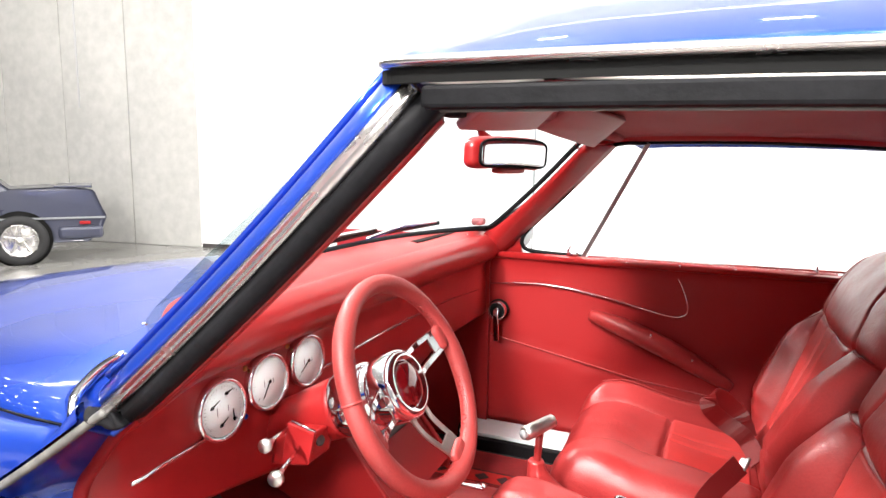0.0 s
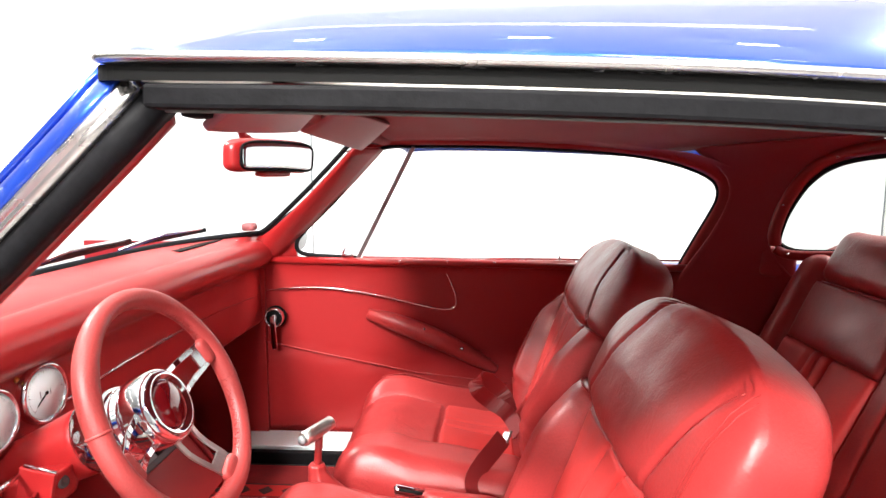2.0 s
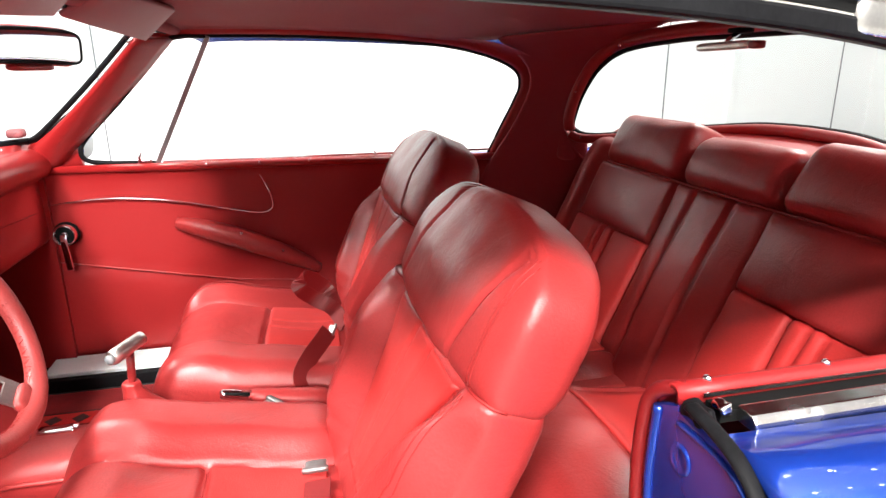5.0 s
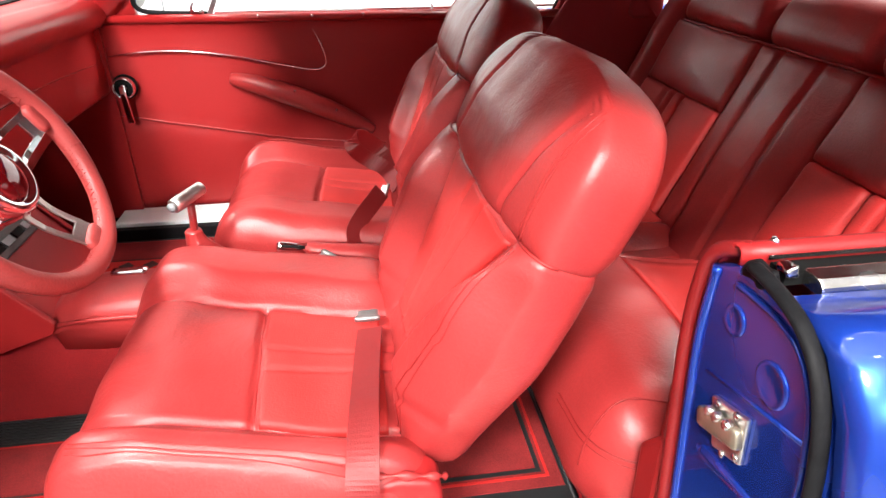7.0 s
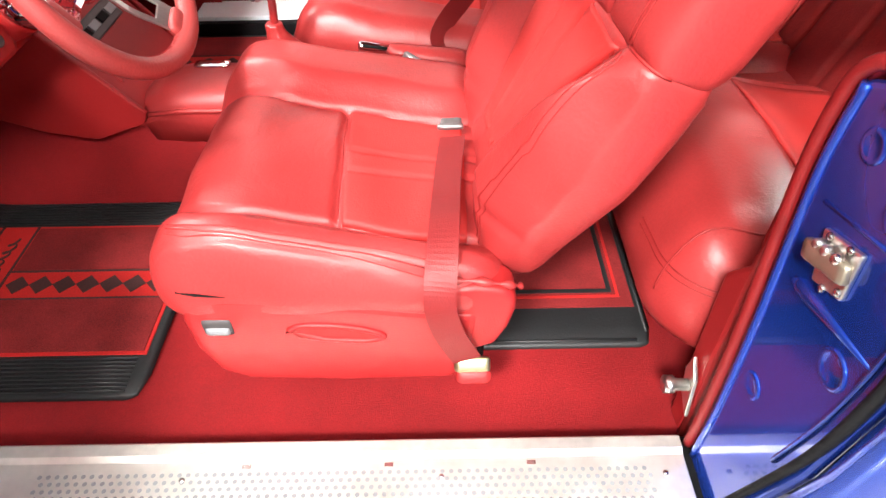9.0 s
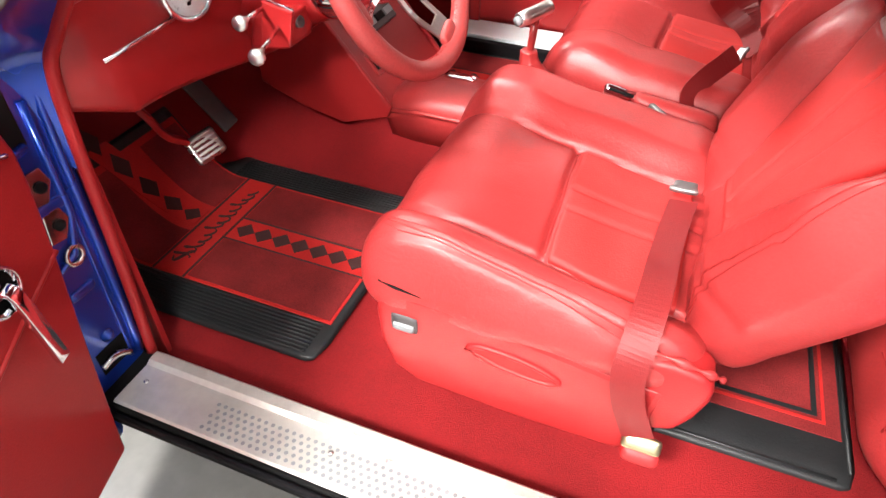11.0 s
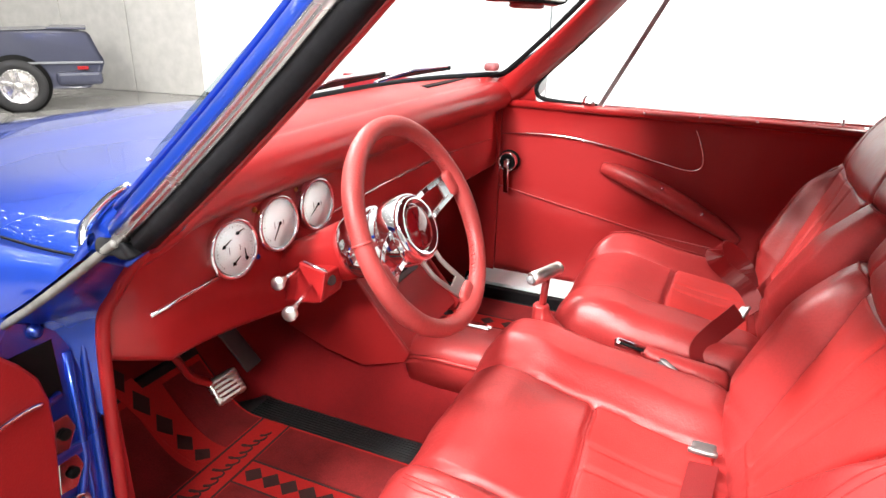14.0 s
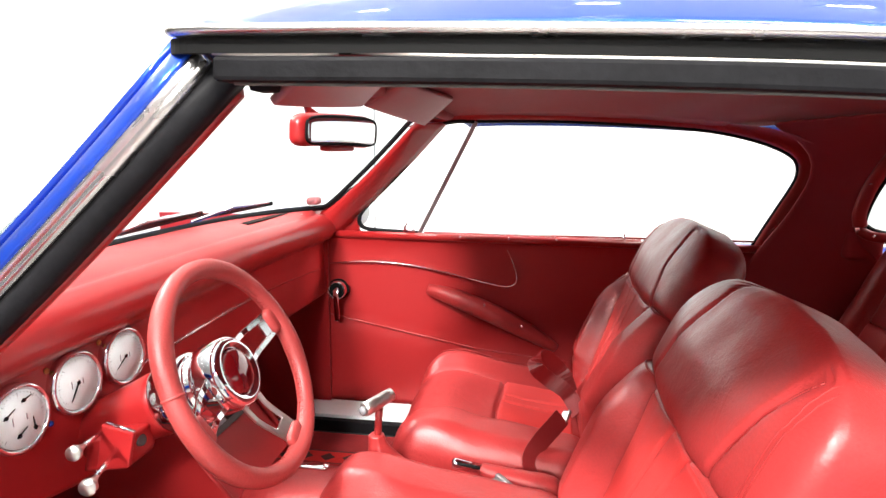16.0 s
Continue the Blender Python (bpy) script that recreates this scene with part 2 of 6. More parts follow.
def tube(points, radius, sides=10, closed=False, bm=None, flat=1.0, up=(0, 0, 1)):
    """A round bar along points, its frame carried along; radius may be a list; flat squeezes it across up."""
    ps = [Vector(p) for p in points]
    n = len(ps)
    rs = radius if isinstance(radius, (list, tuple)) else [radius] * n
    rings = []
    s = None
    for i, p in enumerate(ps):
        if closed:
            d = ps[(i + 1) % n] - ps[i - 1]
        else:
            d = ps[min(i + 1, n - 1)] - ps[max(i - 1, 0)]
        d.normalize()
        s = d.cross(Vector(up)) if s is None else s - d * s.dot(d)
        if s.length < 1e-4:
            s = d.cross(Vector((1, 0, 0)))
        s.normalize()
        w = s.cross(d)
        rings.append([p + (s * math.cos(a) + w * math.sin(a) * flat) * rs[i] for a in [2 * math.pi * k / sides for k in range(sides)]])
    if closed:
        rings.append(rings[0])
        bm = loft(rings, caps=False, bm=bm)
        bmesh.ops.remove_doubles(bm, verts=bm.verts, dist=1e-6)
        return bm
    return loft(rings, bm=bm)


def ribbon(points, side, width, thick, bm=None):
    """A flat band along points; side: the way across it."""
    ps = [Vector(p) for p in points]
    rings = []
    for i, p in enumerate(ps):
        d = (ps[min(i + 1, len(ps) - 1)] - ps[max(i - 1, 0)]).normalized()
        s = Vector(side[i] if isinstance(side, list) else side).normalized()
        s = (s - d * s.dot(d)).normalized()
        u = s.cross(d) * thick / 2
        s = s * width / 2
        rings.append([p - s - u, p + s - u, p + s + u, p - s + u])
    return loft(rings, bm=bm)


def lathe(profile, m, sides=32, bm=None):
    """Profile of (radius, height) turned round z, then placed by m."""
    rings = [[m @ Vector((r * math.cos(a), r * math.sin(a), h)) for a in [2 * math.pi * k / sides for k in range(sides)]] for r, h in profile]
    return loft(rings, bm=bm)


def axis_frame(at, z, x=(0, 1, 0)):
    """A frame at a point whose z goes one way and whose x lies near another."""
    z = Vector(z).normalized()
    x = Vector(x)
    if abs(x.normalized().dot(z)) > 0.999:
        x = Vector((1, 0, 0))
    x = (x - z * x.dot(z)).normalized()
    y = z.cross(x)
    return Matrix.Translation(at) @ Matrix((x, y, z)).transposed().to_4x4()


def pad(half, r, n, shape=None, bm=None):
    """A rounded block round the origin, each point then moved by shape."""
    bm = bm or bmesh.new()
    seen = {}

    def vert(c):
        key = tuple(round(v, 5) for v in c)
        if key not in seen:
            p = [c[k] * half[k] for k in range(3)]
            q = [max(-(half[k] - r[k]), min(half[k] - r[k], p[k])) for k in range(3)]
            d = Vector([(p[k] - q[k]) / r[k] for k in range(3)])
            if d.length > 1e-6:
                d.normalize()
            v = Vector([q[k] + r[k] * d[k] for k in range(3)])
            seen[key] = bm.verts.new(shape(v) if shape else v)
        return seen[key]
    for ax in range(3):
        o = [k for k in range(3) if k != ax]
        for sgn in (-1, 1):
            for i in range(n[o[0]]):
                for j in range(n[o[1]]):
                    f = []
                    for a, b in ((0, 0), (1, 0), (1, 1), (0, 1)):
                        c = [0, 0, 0]
                        c[ax] = sgn
                        c[o[0]] = -1 + 2 * (i + a) / n[o[0]]
                        c[o[1]] = -1 + 2 * (j + b) / n[o[1]]
                        f.append(vert(c))
                    bm.faces.new(f)
    return bm


def step(a, b, x):
    t = max(0.0, min(1.0, (x - a) / (b - a)))
    return t * t * (3 - 2 * t)


def groove(d, w):
    return math.exp(-(d / w) ** 2)


# ---- the hall ----
MID = 0.84          # the car's middle line; x runs to its rear, y to its passenger side
FLOOR = 0.335       # its carpet
LOW = 0.10          # the hall floor under the lowered car


def other(p):
    """The same place on the car's other side."""
    return (p[0], 2 * MID - p[1], p[2])


def structure(name, bm, mat, label, category, smooth=False, bevel=0.0):
    return tagged(part(name, bm, mat, None, smooth=smooth, bevel=bevel), label, category, kind="structure")


structure("ground", box((-26, -9, LOW - 0.1), (14, 7.6, LOW)), shop_floor, "grey polished concrete showroom floor", "floor")
TURN_WALL = Matrix.Translation((-5.5, 6.34, 0)) @ Matrix.Rotation(radians(6), 4, "Z")


def wall_box(lo, hi):
    bm = box(lo, hi)
    bm.transform(TURN_WALL)
    return bm


structure("wall_white", wall_box((0.0, 0.0, LOW), (18, 0.3, 6)), white_wall, "plain bright white painted showroom wall", "wall")
structure("wall_rear", box((10, -9, LOW), (10.3, 8.2, 6)), white_wall, "white painted wall behind the car", "wall")
structure("wall_near", box((-26, -9.3, LOW), (14, -9, 6)), grey_wall, "light grey wall on the driver's side of the hall", "wall")
structure("wall_front", box((-26.3, -9, LOW), (-26, 7.6, 6)), concrete, "grey concrete end wall", "wall")
structure("ceiling", box((-26, -9, 6), (14, 8.2, 6.2)), white_wall, "white showroom ceiling", "ceiling")
structure("baseboard", wall_box((0.02, -0.015, LOW), (15, -0.001, LOW + 0.06)), dark_plastic, "thin dark base strip of the white wall", "baseboard")
wall_concrete = structure("wall_concrete", wall_box((-21, 0.04, LOW), (0.0, 0.3, 6)), dark_plastic, "grey precast concrete panel wall", "wall")
for i in range(18):
    x1 = -0.004 - 1.15 * i
    part("panel", wall_box((x1 - 1.138, 0.0, LOW), (x1, 0.04, 6)), concrete, wall_concrete, smooth=False, bevel=0.012)
structure("trim_strip_2", wall_box((12.72, -0.05, LOW), (12.82, -0.001, 6)), white_wall, "white boxed conduit up the white wall", "wall strip", bevel=0.01)
structure("trim_strip_1", wall_box((-2.01, -0.02, 2.05), (-1.992, -0.002, 6)), grey_wall, "pale vertical strip on the concrete", "wall strip")
for i, x in enumerate((4.63, 11.62, 14.85)):
    structure("trim_joint_%d" % (i + 1), wall_box((x, -0.008, LOW), (x + 0.018, 0.001, 6)), grey_plastic, "thin grey joint in the white wall", "wall joint")
for i, y in enumerate((3.0, 4.2)):
    structure("trim_conduit_%d" % (i + 1), tube([(9.93, y, 0.4), (9.93, y, 5.9)], 0.012), grey_plastic, "thin grey conduit up the wall", "conduit", smooth=True)


def ceiling_light(x, y):
    e = thing("ceiling_light", "slim white ceiling light with a glowing diffuser", "ceiling light", (x, y, 5.9), group="ceiling lights")
    part("frame", box((x - 0.22, y - 0.12, 5.86), (x + 0.22, y + 0.12, 6.0)), grey_plastic, e, smooth=False, bevel=0.01)
    part("diffuser", box((x - 0.18, y - 0.08, 5.845), (x + 0.18, y + 0.08, 5.858)), lamp_glow, e, "glowing white diffuser", smooth=False)
    return e


first = ceiling_light(0.0, 0.0)
for ix in range(-6, 9):
    for iy in range(5):
        if (ix, iy) == (0, 0):
            first.location = (-9.0, -6.6, 5.9)
        else:
            copy_thing(first, Matrix.Translation((-9.0 + 2.1 * ix, -6.6 + 2.3 * iy, 5.9)))


# ---- the coupe's body ----
car = thing("coupe", "blue two-door hardtop coupe with an open driver's door and red interior", "car", (1.0, MID, 0))


def roof_edge(y):
    """Where the roof meets the windscreen, seen from above."""
    return 0.60 + 0.155 * (abs(y - MID) / 0.84) ** 4


def roof_z(x, y):
    """The roof's outer height: crowned across and along, falling to the windscreen."""
    v = abs(y - MID) / 0.84
    u = (x - 1.35) / 0.80
    drop = (0.07 if y < MID else 0.025) * (max(0.0, x - 0.95) / 0.65) ** 2
    s = max(0.0, min(1.0, (x - roof_edge(y)) / 0.18))
    front = 0.35 + 0.65 * (1 - (1 - s) ** 2.2)
    return 1.3425 - drop * v ** 4 + 0.157 * front * (1 - 0.10 * u * u) * max(0, 1 - v ** 3)


rows = []
for j in range(33):
    y = MID - (MID - 0.004) * math.cos(math.pi * j / 32)
    front, rear = roof_edge(y) - 0.006 + 0.016 * (abs(y - MID) / 0.84) ** 8, 2.12 - 0.22 * (abs(y - MID) / 0.84) ** 2
    row = []
    for i in range(25):
        s = i / 24
        x = front + (rear - front) * s
        z = roof_z(x, y) - 0.004 * groove(s, 0.04) - 0.006 * max(0.0, 1 - min(y - 0.004, 2 * MID - 0.004 - y) / 0.012)
        near = max(0.0, 1 - (y - 0.004) / 0.12)
        row.append((x, y + 0.030 * near * (1 - step(0.72, 0.84, x)), z))
    rows.append(row)
part("roof", sheet(rows, -0.006), blue, car, "glossy blue roof skin")
# rear body: deck falling behind the back window
part("rear_deck", sheet([[(2.02 + 0.14 * i, y, 1.02 - 0.012 * i * i - 0.05 * (abs(y - MID) / 0.84) ** 3) for i in range(9)] for y in [0.02 + 0.082 * j for j in range(21)]], -0.01), blue, car)

def along(path, x, dy, dz):
    """The point of a path at x, shifted sideways and up."""
    for p, q in zip(path, path[1:]):
        if p[0] <= x <= q[0]:
            u = (x - p[0]) / max(1e-6, q[0] - p[0])
            return (x, p[1] + (q[1] - p[1]) * u + dy, p[2] + (q[2] - p[2]) * u + dz)
    return (path[-1][0], path[-1][1] + dy, path[-1][2] + dz)


# drip rail, its black seal and thin bright strip, along both roof edges
for side in (0, 1):
    f = (lambda p: other(p)) if side else (lambda p: p)
    line = [(0.730, 0.030, 1.3455), (0.752, 0.012, 1.3440), (0.80, 0.003, 1.3420), (0.90, -0.002, 1.3402), (1.02, -0.003, 1.3375), (1.16, -0.002, 1.3322), (1.32, 0.0, 1.3205), (1.46, 0.008, 1.303), (1.60, 0.022, 1.275), (1.72, 0.04, 1.230)]
    path = spline([f((p[0], p[1], p[2] + 0.037 * side)) for p in line], 6)
    n = len(path)
    part("drip_rail", tube(path, [0.004 + 0.0045 * step(0, 5, i) for i in range(n)], 14, flat=0.50), trim_metal, car, "dull bright drip rail")
    if side:
        continue
    lip = [(p[0], p[1] + (-0.004 if side else 0.004), p[2] - 0.0088) for p in path[2:]]
    part("seal", ribbon(lip, (0, 0, 1), 0.0095, 0.009), black, car, "black gap under the drip rail", smooth=False)
    part("bright_strip", tube([along(path, 0.770 + 0.0169 * k, 0.002, -0.0135) for k in range(6)], [0.001] + [0.0020] * 4 + [0.001], 8), white_metal, car)
    part("bright_strip", tube([along(path, 0.861 + 0.020 * k, 0.002, -0.0125 - 0.0025 * step(0, 4, k)) for k in range(41)], [0.001] + [0.0022] * 40, 8), white_metal, car)
    part("window_seal", ribbon([along(path, 0.772 + 0.0185 * k, 0.008, -0.0228) for k in range(52)], (0, 0, 1), 0.0155, 0.02), rubber, car, "worn black rubber window seal", smooth=False, bevel=0.003)
    part("seal_lip", tube([along(path, 0.782 + 0.0183 * k, 0.008, -0.0310) for k in range(51)], 0.0014, 6), worn_rubber, car, "pale worn lip of the seal")
    part("rail_end", pad((0.06, 0.006, 0.014), (0.012, 0.004, 0.006), (10, 3, 4), lambda v: v + Vector((1.46, 0.006, 1.291 - 0.12 * v.x))), brushed, car, "bright end piece of the drip rail")

# windscreen pillar by the open door: blue skin, bright moulding, black seal, red inner trim
base, top = Vector((0.432, 0.035, 1.0455)), Vector((0.757, 0.035, 1.339))
out = Vector((0, -1, 0))
up = (top - base).normalized().cross(out).normalized()
up = -up if up.z < 0 else up


def strip(name, prof, mat, label="", a=0.0, b=1.0, twin=False):
    rings = []
    for k in range(9):
        t = a + (b - a) * k / 8
        c = base.lerp(top, t) - up * 0.005 * math.sin(math.pi * t)
        ring = [c + out * o + up * u for o, u in prof]
        rings.append([Vector(other(p)) + Vector((0, 0.02, 0.01)) for p in ring] if twin else ring)
    return part(name, loft(rings), mat, car, label)


skin = [(-0.016 + 0.030 * math.sin(a), 0.0005 + 0.021 * math.cos(a)) for a in [math.pi * k / 24 for k in range(13)]] + [(0.0, 0.0), (-0.024, 0.0), (-0.024, 0.02)]
strip("pillar_skin", skin, blue, "glossy blue windscreen pillar skin", 0.0, 0.985)
strip("windscreen_moulding", [(-0.024, 0.022), (-0.008, 0.0225), (-0.006, 0.027), (-0.012, 0.030), (-0.026, 0.027)], blue, "blue outer moulding", 0.0, 0.965)
strip("pillar_moulding", [(0.0, -0.001), (0.015, -0.0008), (0.0165, -0.0035), (0.0140, -0.0062), (0.0140, -0.0078), (0.0158, -0.0105), (0.010, -0.0135), (0.0, -0.0135)], trim_metal, "dull chrome pillar moulding", 0.0, 0.985)
strip("pillar_seal", [(-0.008, -0.0125), (0.010, -0.0140), (0.012, -0.021), (0.008, -0.0305), (-0.010, -0.0305)], rubber, "black rubber pillar seal", 0.03, 1.0)
strip("pillar_trim", [(-0.020, 0.001), (-0.012, -0.012), (-0.009, -0.0312), (-0.018, -0.0322), (-0.036, -0.018), (-0.034, 0.001)], red_paint, "red painted inner pillar trim", 0.0, 0.97)
# the passenger's pillar shows its red lining
edge_a = spline([(0.30, 1.612, 0.985), (0.35, 1.614, 1.005), (0.405, 1.606, 1.058), (0.56, 1.575, 1.20), (0.70, 1.545, 1.345)], 5)
edge_b = spline([(0.285, 1.57, 1.045), (0.30, 1.572, 1.062), (0.345, 1.556, 1.088), (0.487, 1.50, 1.209), (0.625, 1.445, 1.340)], 5)
part("pillar_trim", sheet([[a.lerp(b, k / 6) + Vector((-0.006, -0.018, 0.0)) * math.sin(math.pi * k / 6) for k in range(7)] for a, b in zip(edge_a, edge_b)], 0.01), red_paint, car, "red painted passenger pillar lining")
part("pillar_gasket", tube([p + Vector((-0.008, -0.006, 0.008)) for p in edge_b[4:]], 0.0075, 8), rubber, car, "black gasket along the windscreen")
part("pillar_piping", tube([a.lerp(b, 0.52) + Vector((-0.004, -0.022, 0.0)) for a, b in zip(edge_a[6:], edge_b[6:])], 0.0016, 6), seam_mat, car)
for k in (7, 13):
    part("trim_screw", lathe([(0.0005, 0), (0.005, 0), (0.004, 0.003), (0.0005, 0.004)], axis_frame(edge_a[k].lerp(edge_b[k], 0.62) + Vector((0, -0.016, 0.0)), (0.2, -1, 0.1)), 8), chrome, car)


# windscreen base line seen from above
def screen_x(y):
    v = abs(y - MID) / 0.78
    return min(0.40, 0.135 + 0.19 * v ** 3 + (0.24 * v ** 8 if y < MID else 0.0))


def head_x(y):
    return 0.615 + 0.10 * (abs(y - MID) / 0.78) ** 2.5


rows = []
for j in range(25):
    y = 0.09 + 1.50 * j / 24
    row = []
    for i in range(9):
        s = i / 8
        x = screen_x(y) + (head_x(y) - screen_x(y)) * s
        z = 1.066 + (1.352 + 0.03 * (1 - (abs(y - MID) / 0.78) ** 2) - 1.066) * (s + 0.10 * (1 - min(1, abs(y - MID) / 0.76) ** 4) * math.sin(math.pi * s))
        row.append((x, y, z))
    rows.append(row)
glass = part("windscreen", sheet(rows), tinted, car, "clear curved windscreen glass")
glass.visible_shadow = False
edge = [rows[j][0] for j in range(25)]
part("windscreen_gasket", tube([(p[0] + 0.004, p[1], p[2] + 0.006) for p in edge[6:]], 0.0095, 8), rubber, car, "black gasket along the foot of the windscreen")
part("windscreen_gasket", tube([rows[24][i] for i in range(9)], 0.009, 8), rubber, car)
part("windscreen_gasket", tube([rows[j][8] for j in range(25)], 0.008, 8), rubber, car)
part("windscreen_header", tube([(rows[j][8][0] + 0.022, rows[j][8][1], rows[j][8][2] + 0.008) for j in range(1, 24)], 0.022, 10, flat=0.8), headliner_mat, car, "red windscreen header")


# bonnet and cowl: one crowned sheet ahead of the windscreen, with a seam to each fender
def hood_z(x, y):
    s = 0.3 - x
    v = abs(y - MID) / 0.76
    return 1.052 - (0.035 * s + 0.062 * s * s) - 0.055 * v ** 2.5 * (1 - 0.65 * step(-0.25, 0.25, x)) + 0.012 * math.exp(-((y - MID) / 0.25) ** 2) - 0.030 * step(0.66, 0.80, abs(y - MID))


def seam_y(x):
    """Where the bonnet meets the driver's fender."""
    return 0.105 - 0.058 * step(-0.15, 0.33, x)


rows = []
for j in range(33):
    w = j / 32
    w = w + 0.10 * math.sin(2 * math.pi * w) / (2 * math.pi) * -1
    x_end = screen_x(0.05 + 1.58 * w) + 0.012
    row = []
    for k in range(23):
        x = x_end - (k / 22) ** 2 * 1.9
        y = seam_y(x) * (1 - w) + (2 * MID - seam_y(x)) * w
        row.append((x, y, hood_z(x, y)))
    rows.append(row)
part("bonnet", sheet(rows, -0.005), blue, car, "glossy blue bonnet reflecting the bright hall")
nose = [(-1.585, 0.009, 0.762)] + [r[-1] for r in rows] + [other((-1.585, 0.009, 0.762))]
part("nose_panel", sheet([[p, (p[0] - 0.035, p[1], p[2] - 0.03), (p[0] - 0.05, p[1], p[2] - 0.14), (p[0] - 0.03, p[1], 0.42), (p[0] + 0.06, p[1], 0.26)] for p in nose]), blue, car, "blue front of the car")
part("bonnet_seam", tube([(x, seam_y(x) - 0.0022, hood_z(x, seam_y(x)) - 0.0010) for x in [-1.2 + 1.54 * k / 40 for k in range(41)]], 0.0014, 6), black, car, "dark gap between bonnet and fender")
seal_line = spline([(0.175, 0.012, 0.855), (0.186, 0.016, 0.872), (0.228, 0.019, 0.902), (0.283, 0.02, 0.936), (0.35, 0.02, 0.98), (0.40, 0.022, 1.015), (0.437, 0.022, 1.040)], 6)
lace_line = spline([(0.246, 0.113, 0.72), (0.262, 0.114, 0.863), (0.300, 0.113, 0.922), (0.345, 0.110, 0.972), (0.395, 0.100, 1.012)], 6)
for side in (0, 1):
    f = (lambda p: other(p)) if side else (lambda p: p)
    rows = []
    line = [(p.x, p.y - 0.003, p.z + 0.009) for p in seal_line[::-1] if p.x < 0.405] + [(0.165 - 1.75 * (k / 20) ** 1.4, 0.009 - 0.05 * math.sin(math.pi * (k / 20) ** 1.4), 0.862 - 0.10 * (k / 20) ** 2.2) for k in range(21)]
    for x, ye, ze in line:
        a = Vector((x, seam_y(x) - 0.0045, hood_z(min(x, 0.345), seam_y(x)) - 0.0015))
        if x > 0.345:
            a = Vector((x, 0.047 - 0.02 * step(0.345, 0.40, x), a.z + 0.75 * (x - 0.345)))
        b = Vector((x, ye, ze))
        drop = a.z - b.z
        rows.append([f(a + Vector((0, 0.001, -0.008))), f(a), f(a.lerp(b, 0.15) + Vector((0, -0.25 * drop, 0.10 * drop))), f(a.lerp(b, 0.4) + Vector((0, -0.30 * drop, 0.14 * drop))), f(a.lerp(b, 0.7) + Vector((0, -0.22 * drop, 0.08 * drop))), f(a.lerp(b, 0.9) + Vector((0, -0.08 * drop, 0.02 * drop))), f(b)])
    bm = sheet(rows)
    sheet([[f((x, ye, ze)), f((x, ye - 0.012, ze - 0.12)), f((x, ye - 0.006, ze - 0.3)), f((x, ye + 0.03, ze - 0.52))] for x, ye, ze in line[-21:]], bm=bm)
    part("fender", bm, blue, car, "glossy blue front fender")
n = len(lace_line)
rows = []
for k in range(n):
    a = seal_line[round(6 + k * (len(seal_line) - 7) / (n - 1))]
    rows.append([a.lerp(lace_line[k], t / 4) + Vector((-0.012 * math.sin(math.pi * t / 4), 0, 0)) for t in range(5)])
part("jamb_return", sheet(rows), blue, car, "blue painted return of the door opening")
part("pillar_base", pad((0.055, 0.040, 0.030), (0.03, 0.02, 0.02), (8, 8, 6), lambda v: v + Vector((0.385, 0.085, 1.030 + 0.4 * v.x))), blue, car, "blue foot of the windscreen pillar")
part("pillar_foot", tube(spline([(0.430, 0.050, 1.088), (0.405, 0.050, 1.073), (0.386, 0.046, 1.056), (0.376, 0.036, 1.038), (0.386, 0.024, 1.020)], 5), [0.002 + 0.0045 * math.sin(math.pi * (0.1 + 0.75 * k / 20)) for k in range(21)], 10), chrome, car, "bright moulding round the pillar foot")

# front door post: blue pressed jamb, seal, red windlace
jamb = [(-0.02, 0.36), (0.085, 0.35), (0.105, 0.45), (0.115, 0.78), (0.112, 0.88), (0.10, 0.93), (0.06, 0.945), (0.02, 0.925), (-0.012, 0.89), (-0.028, 0.75), (-0.025, 0.5)]
post = part("door_post", prism(jamb, "x", 0.10, 0.235), blue, car, "blue painted front door post", smooth=False, bevel=0.008)
# no holes are cut: black plates carry the shade of the two openings
for z0, z1 in ((0.79, 0.865), (0.40, 0.445)):
    part("opening", box((0.2352, 0.01, z0), (0.2365, 0.065, z1)), black, post, "black plate drawn as the shade of an opening in the post", smooth=False, bevel=0.0004)
part("rib", tube([(0.236, -0.01, 0.60), (0.236, 0.055, 0.62), (0.236, 0.075, 0.68), (0.236, 0.08, 0.84)], 0.006, 8), blue, post)
part("rib", tube([(0.236, -0.015, 0.775), (0.236, 0.06, 0.79)], 0.007, 8), blue, post)
part("flange", tube(spline([(0.236, 0.080, 0.39), (0.237, 0.090, 0.60), (0.237, 0.099, 0.80), (0.246, 0.104, 0.90)], 6), 0.0065, 8), blue, post, "rounded blue flange beside the windlace")
part("flange", tube(spline([(0.2355, 0.064, 0.39), (0.2355, 0.074, 0.60), (0.2355, 0.083, 0.78)], 6), 0.0030, 8), blue, post)
part("swage", pad((0.004, 0.026, 0.010), (0.003, 0.010, 0.006), (3, 6, 4), lambda v: v + Vector((0.236, 0.055 + 0.15 * v.z, 0.702))), blue, post)
part("swage", pad((0.004, 0.022, 0.008), (0.003, 0.010, 0.005), (3, 6, 4), lambda v: v + Vector((0.236, 0.040, 0.560))), blue, post)
for y, z in ((0.048, 0.885), (0.042, 0.462)):
    part("bolt", lathe([(0.0005, 0), (0.011, 0), (0.011, 0.003), (0.007, 0.004), (0.007, 0.008), (0.0005, 0.009)], axis_frame((0.235, y, z), (1, 0, 0)), 12), blue, post, "blue painted bolt and washer")
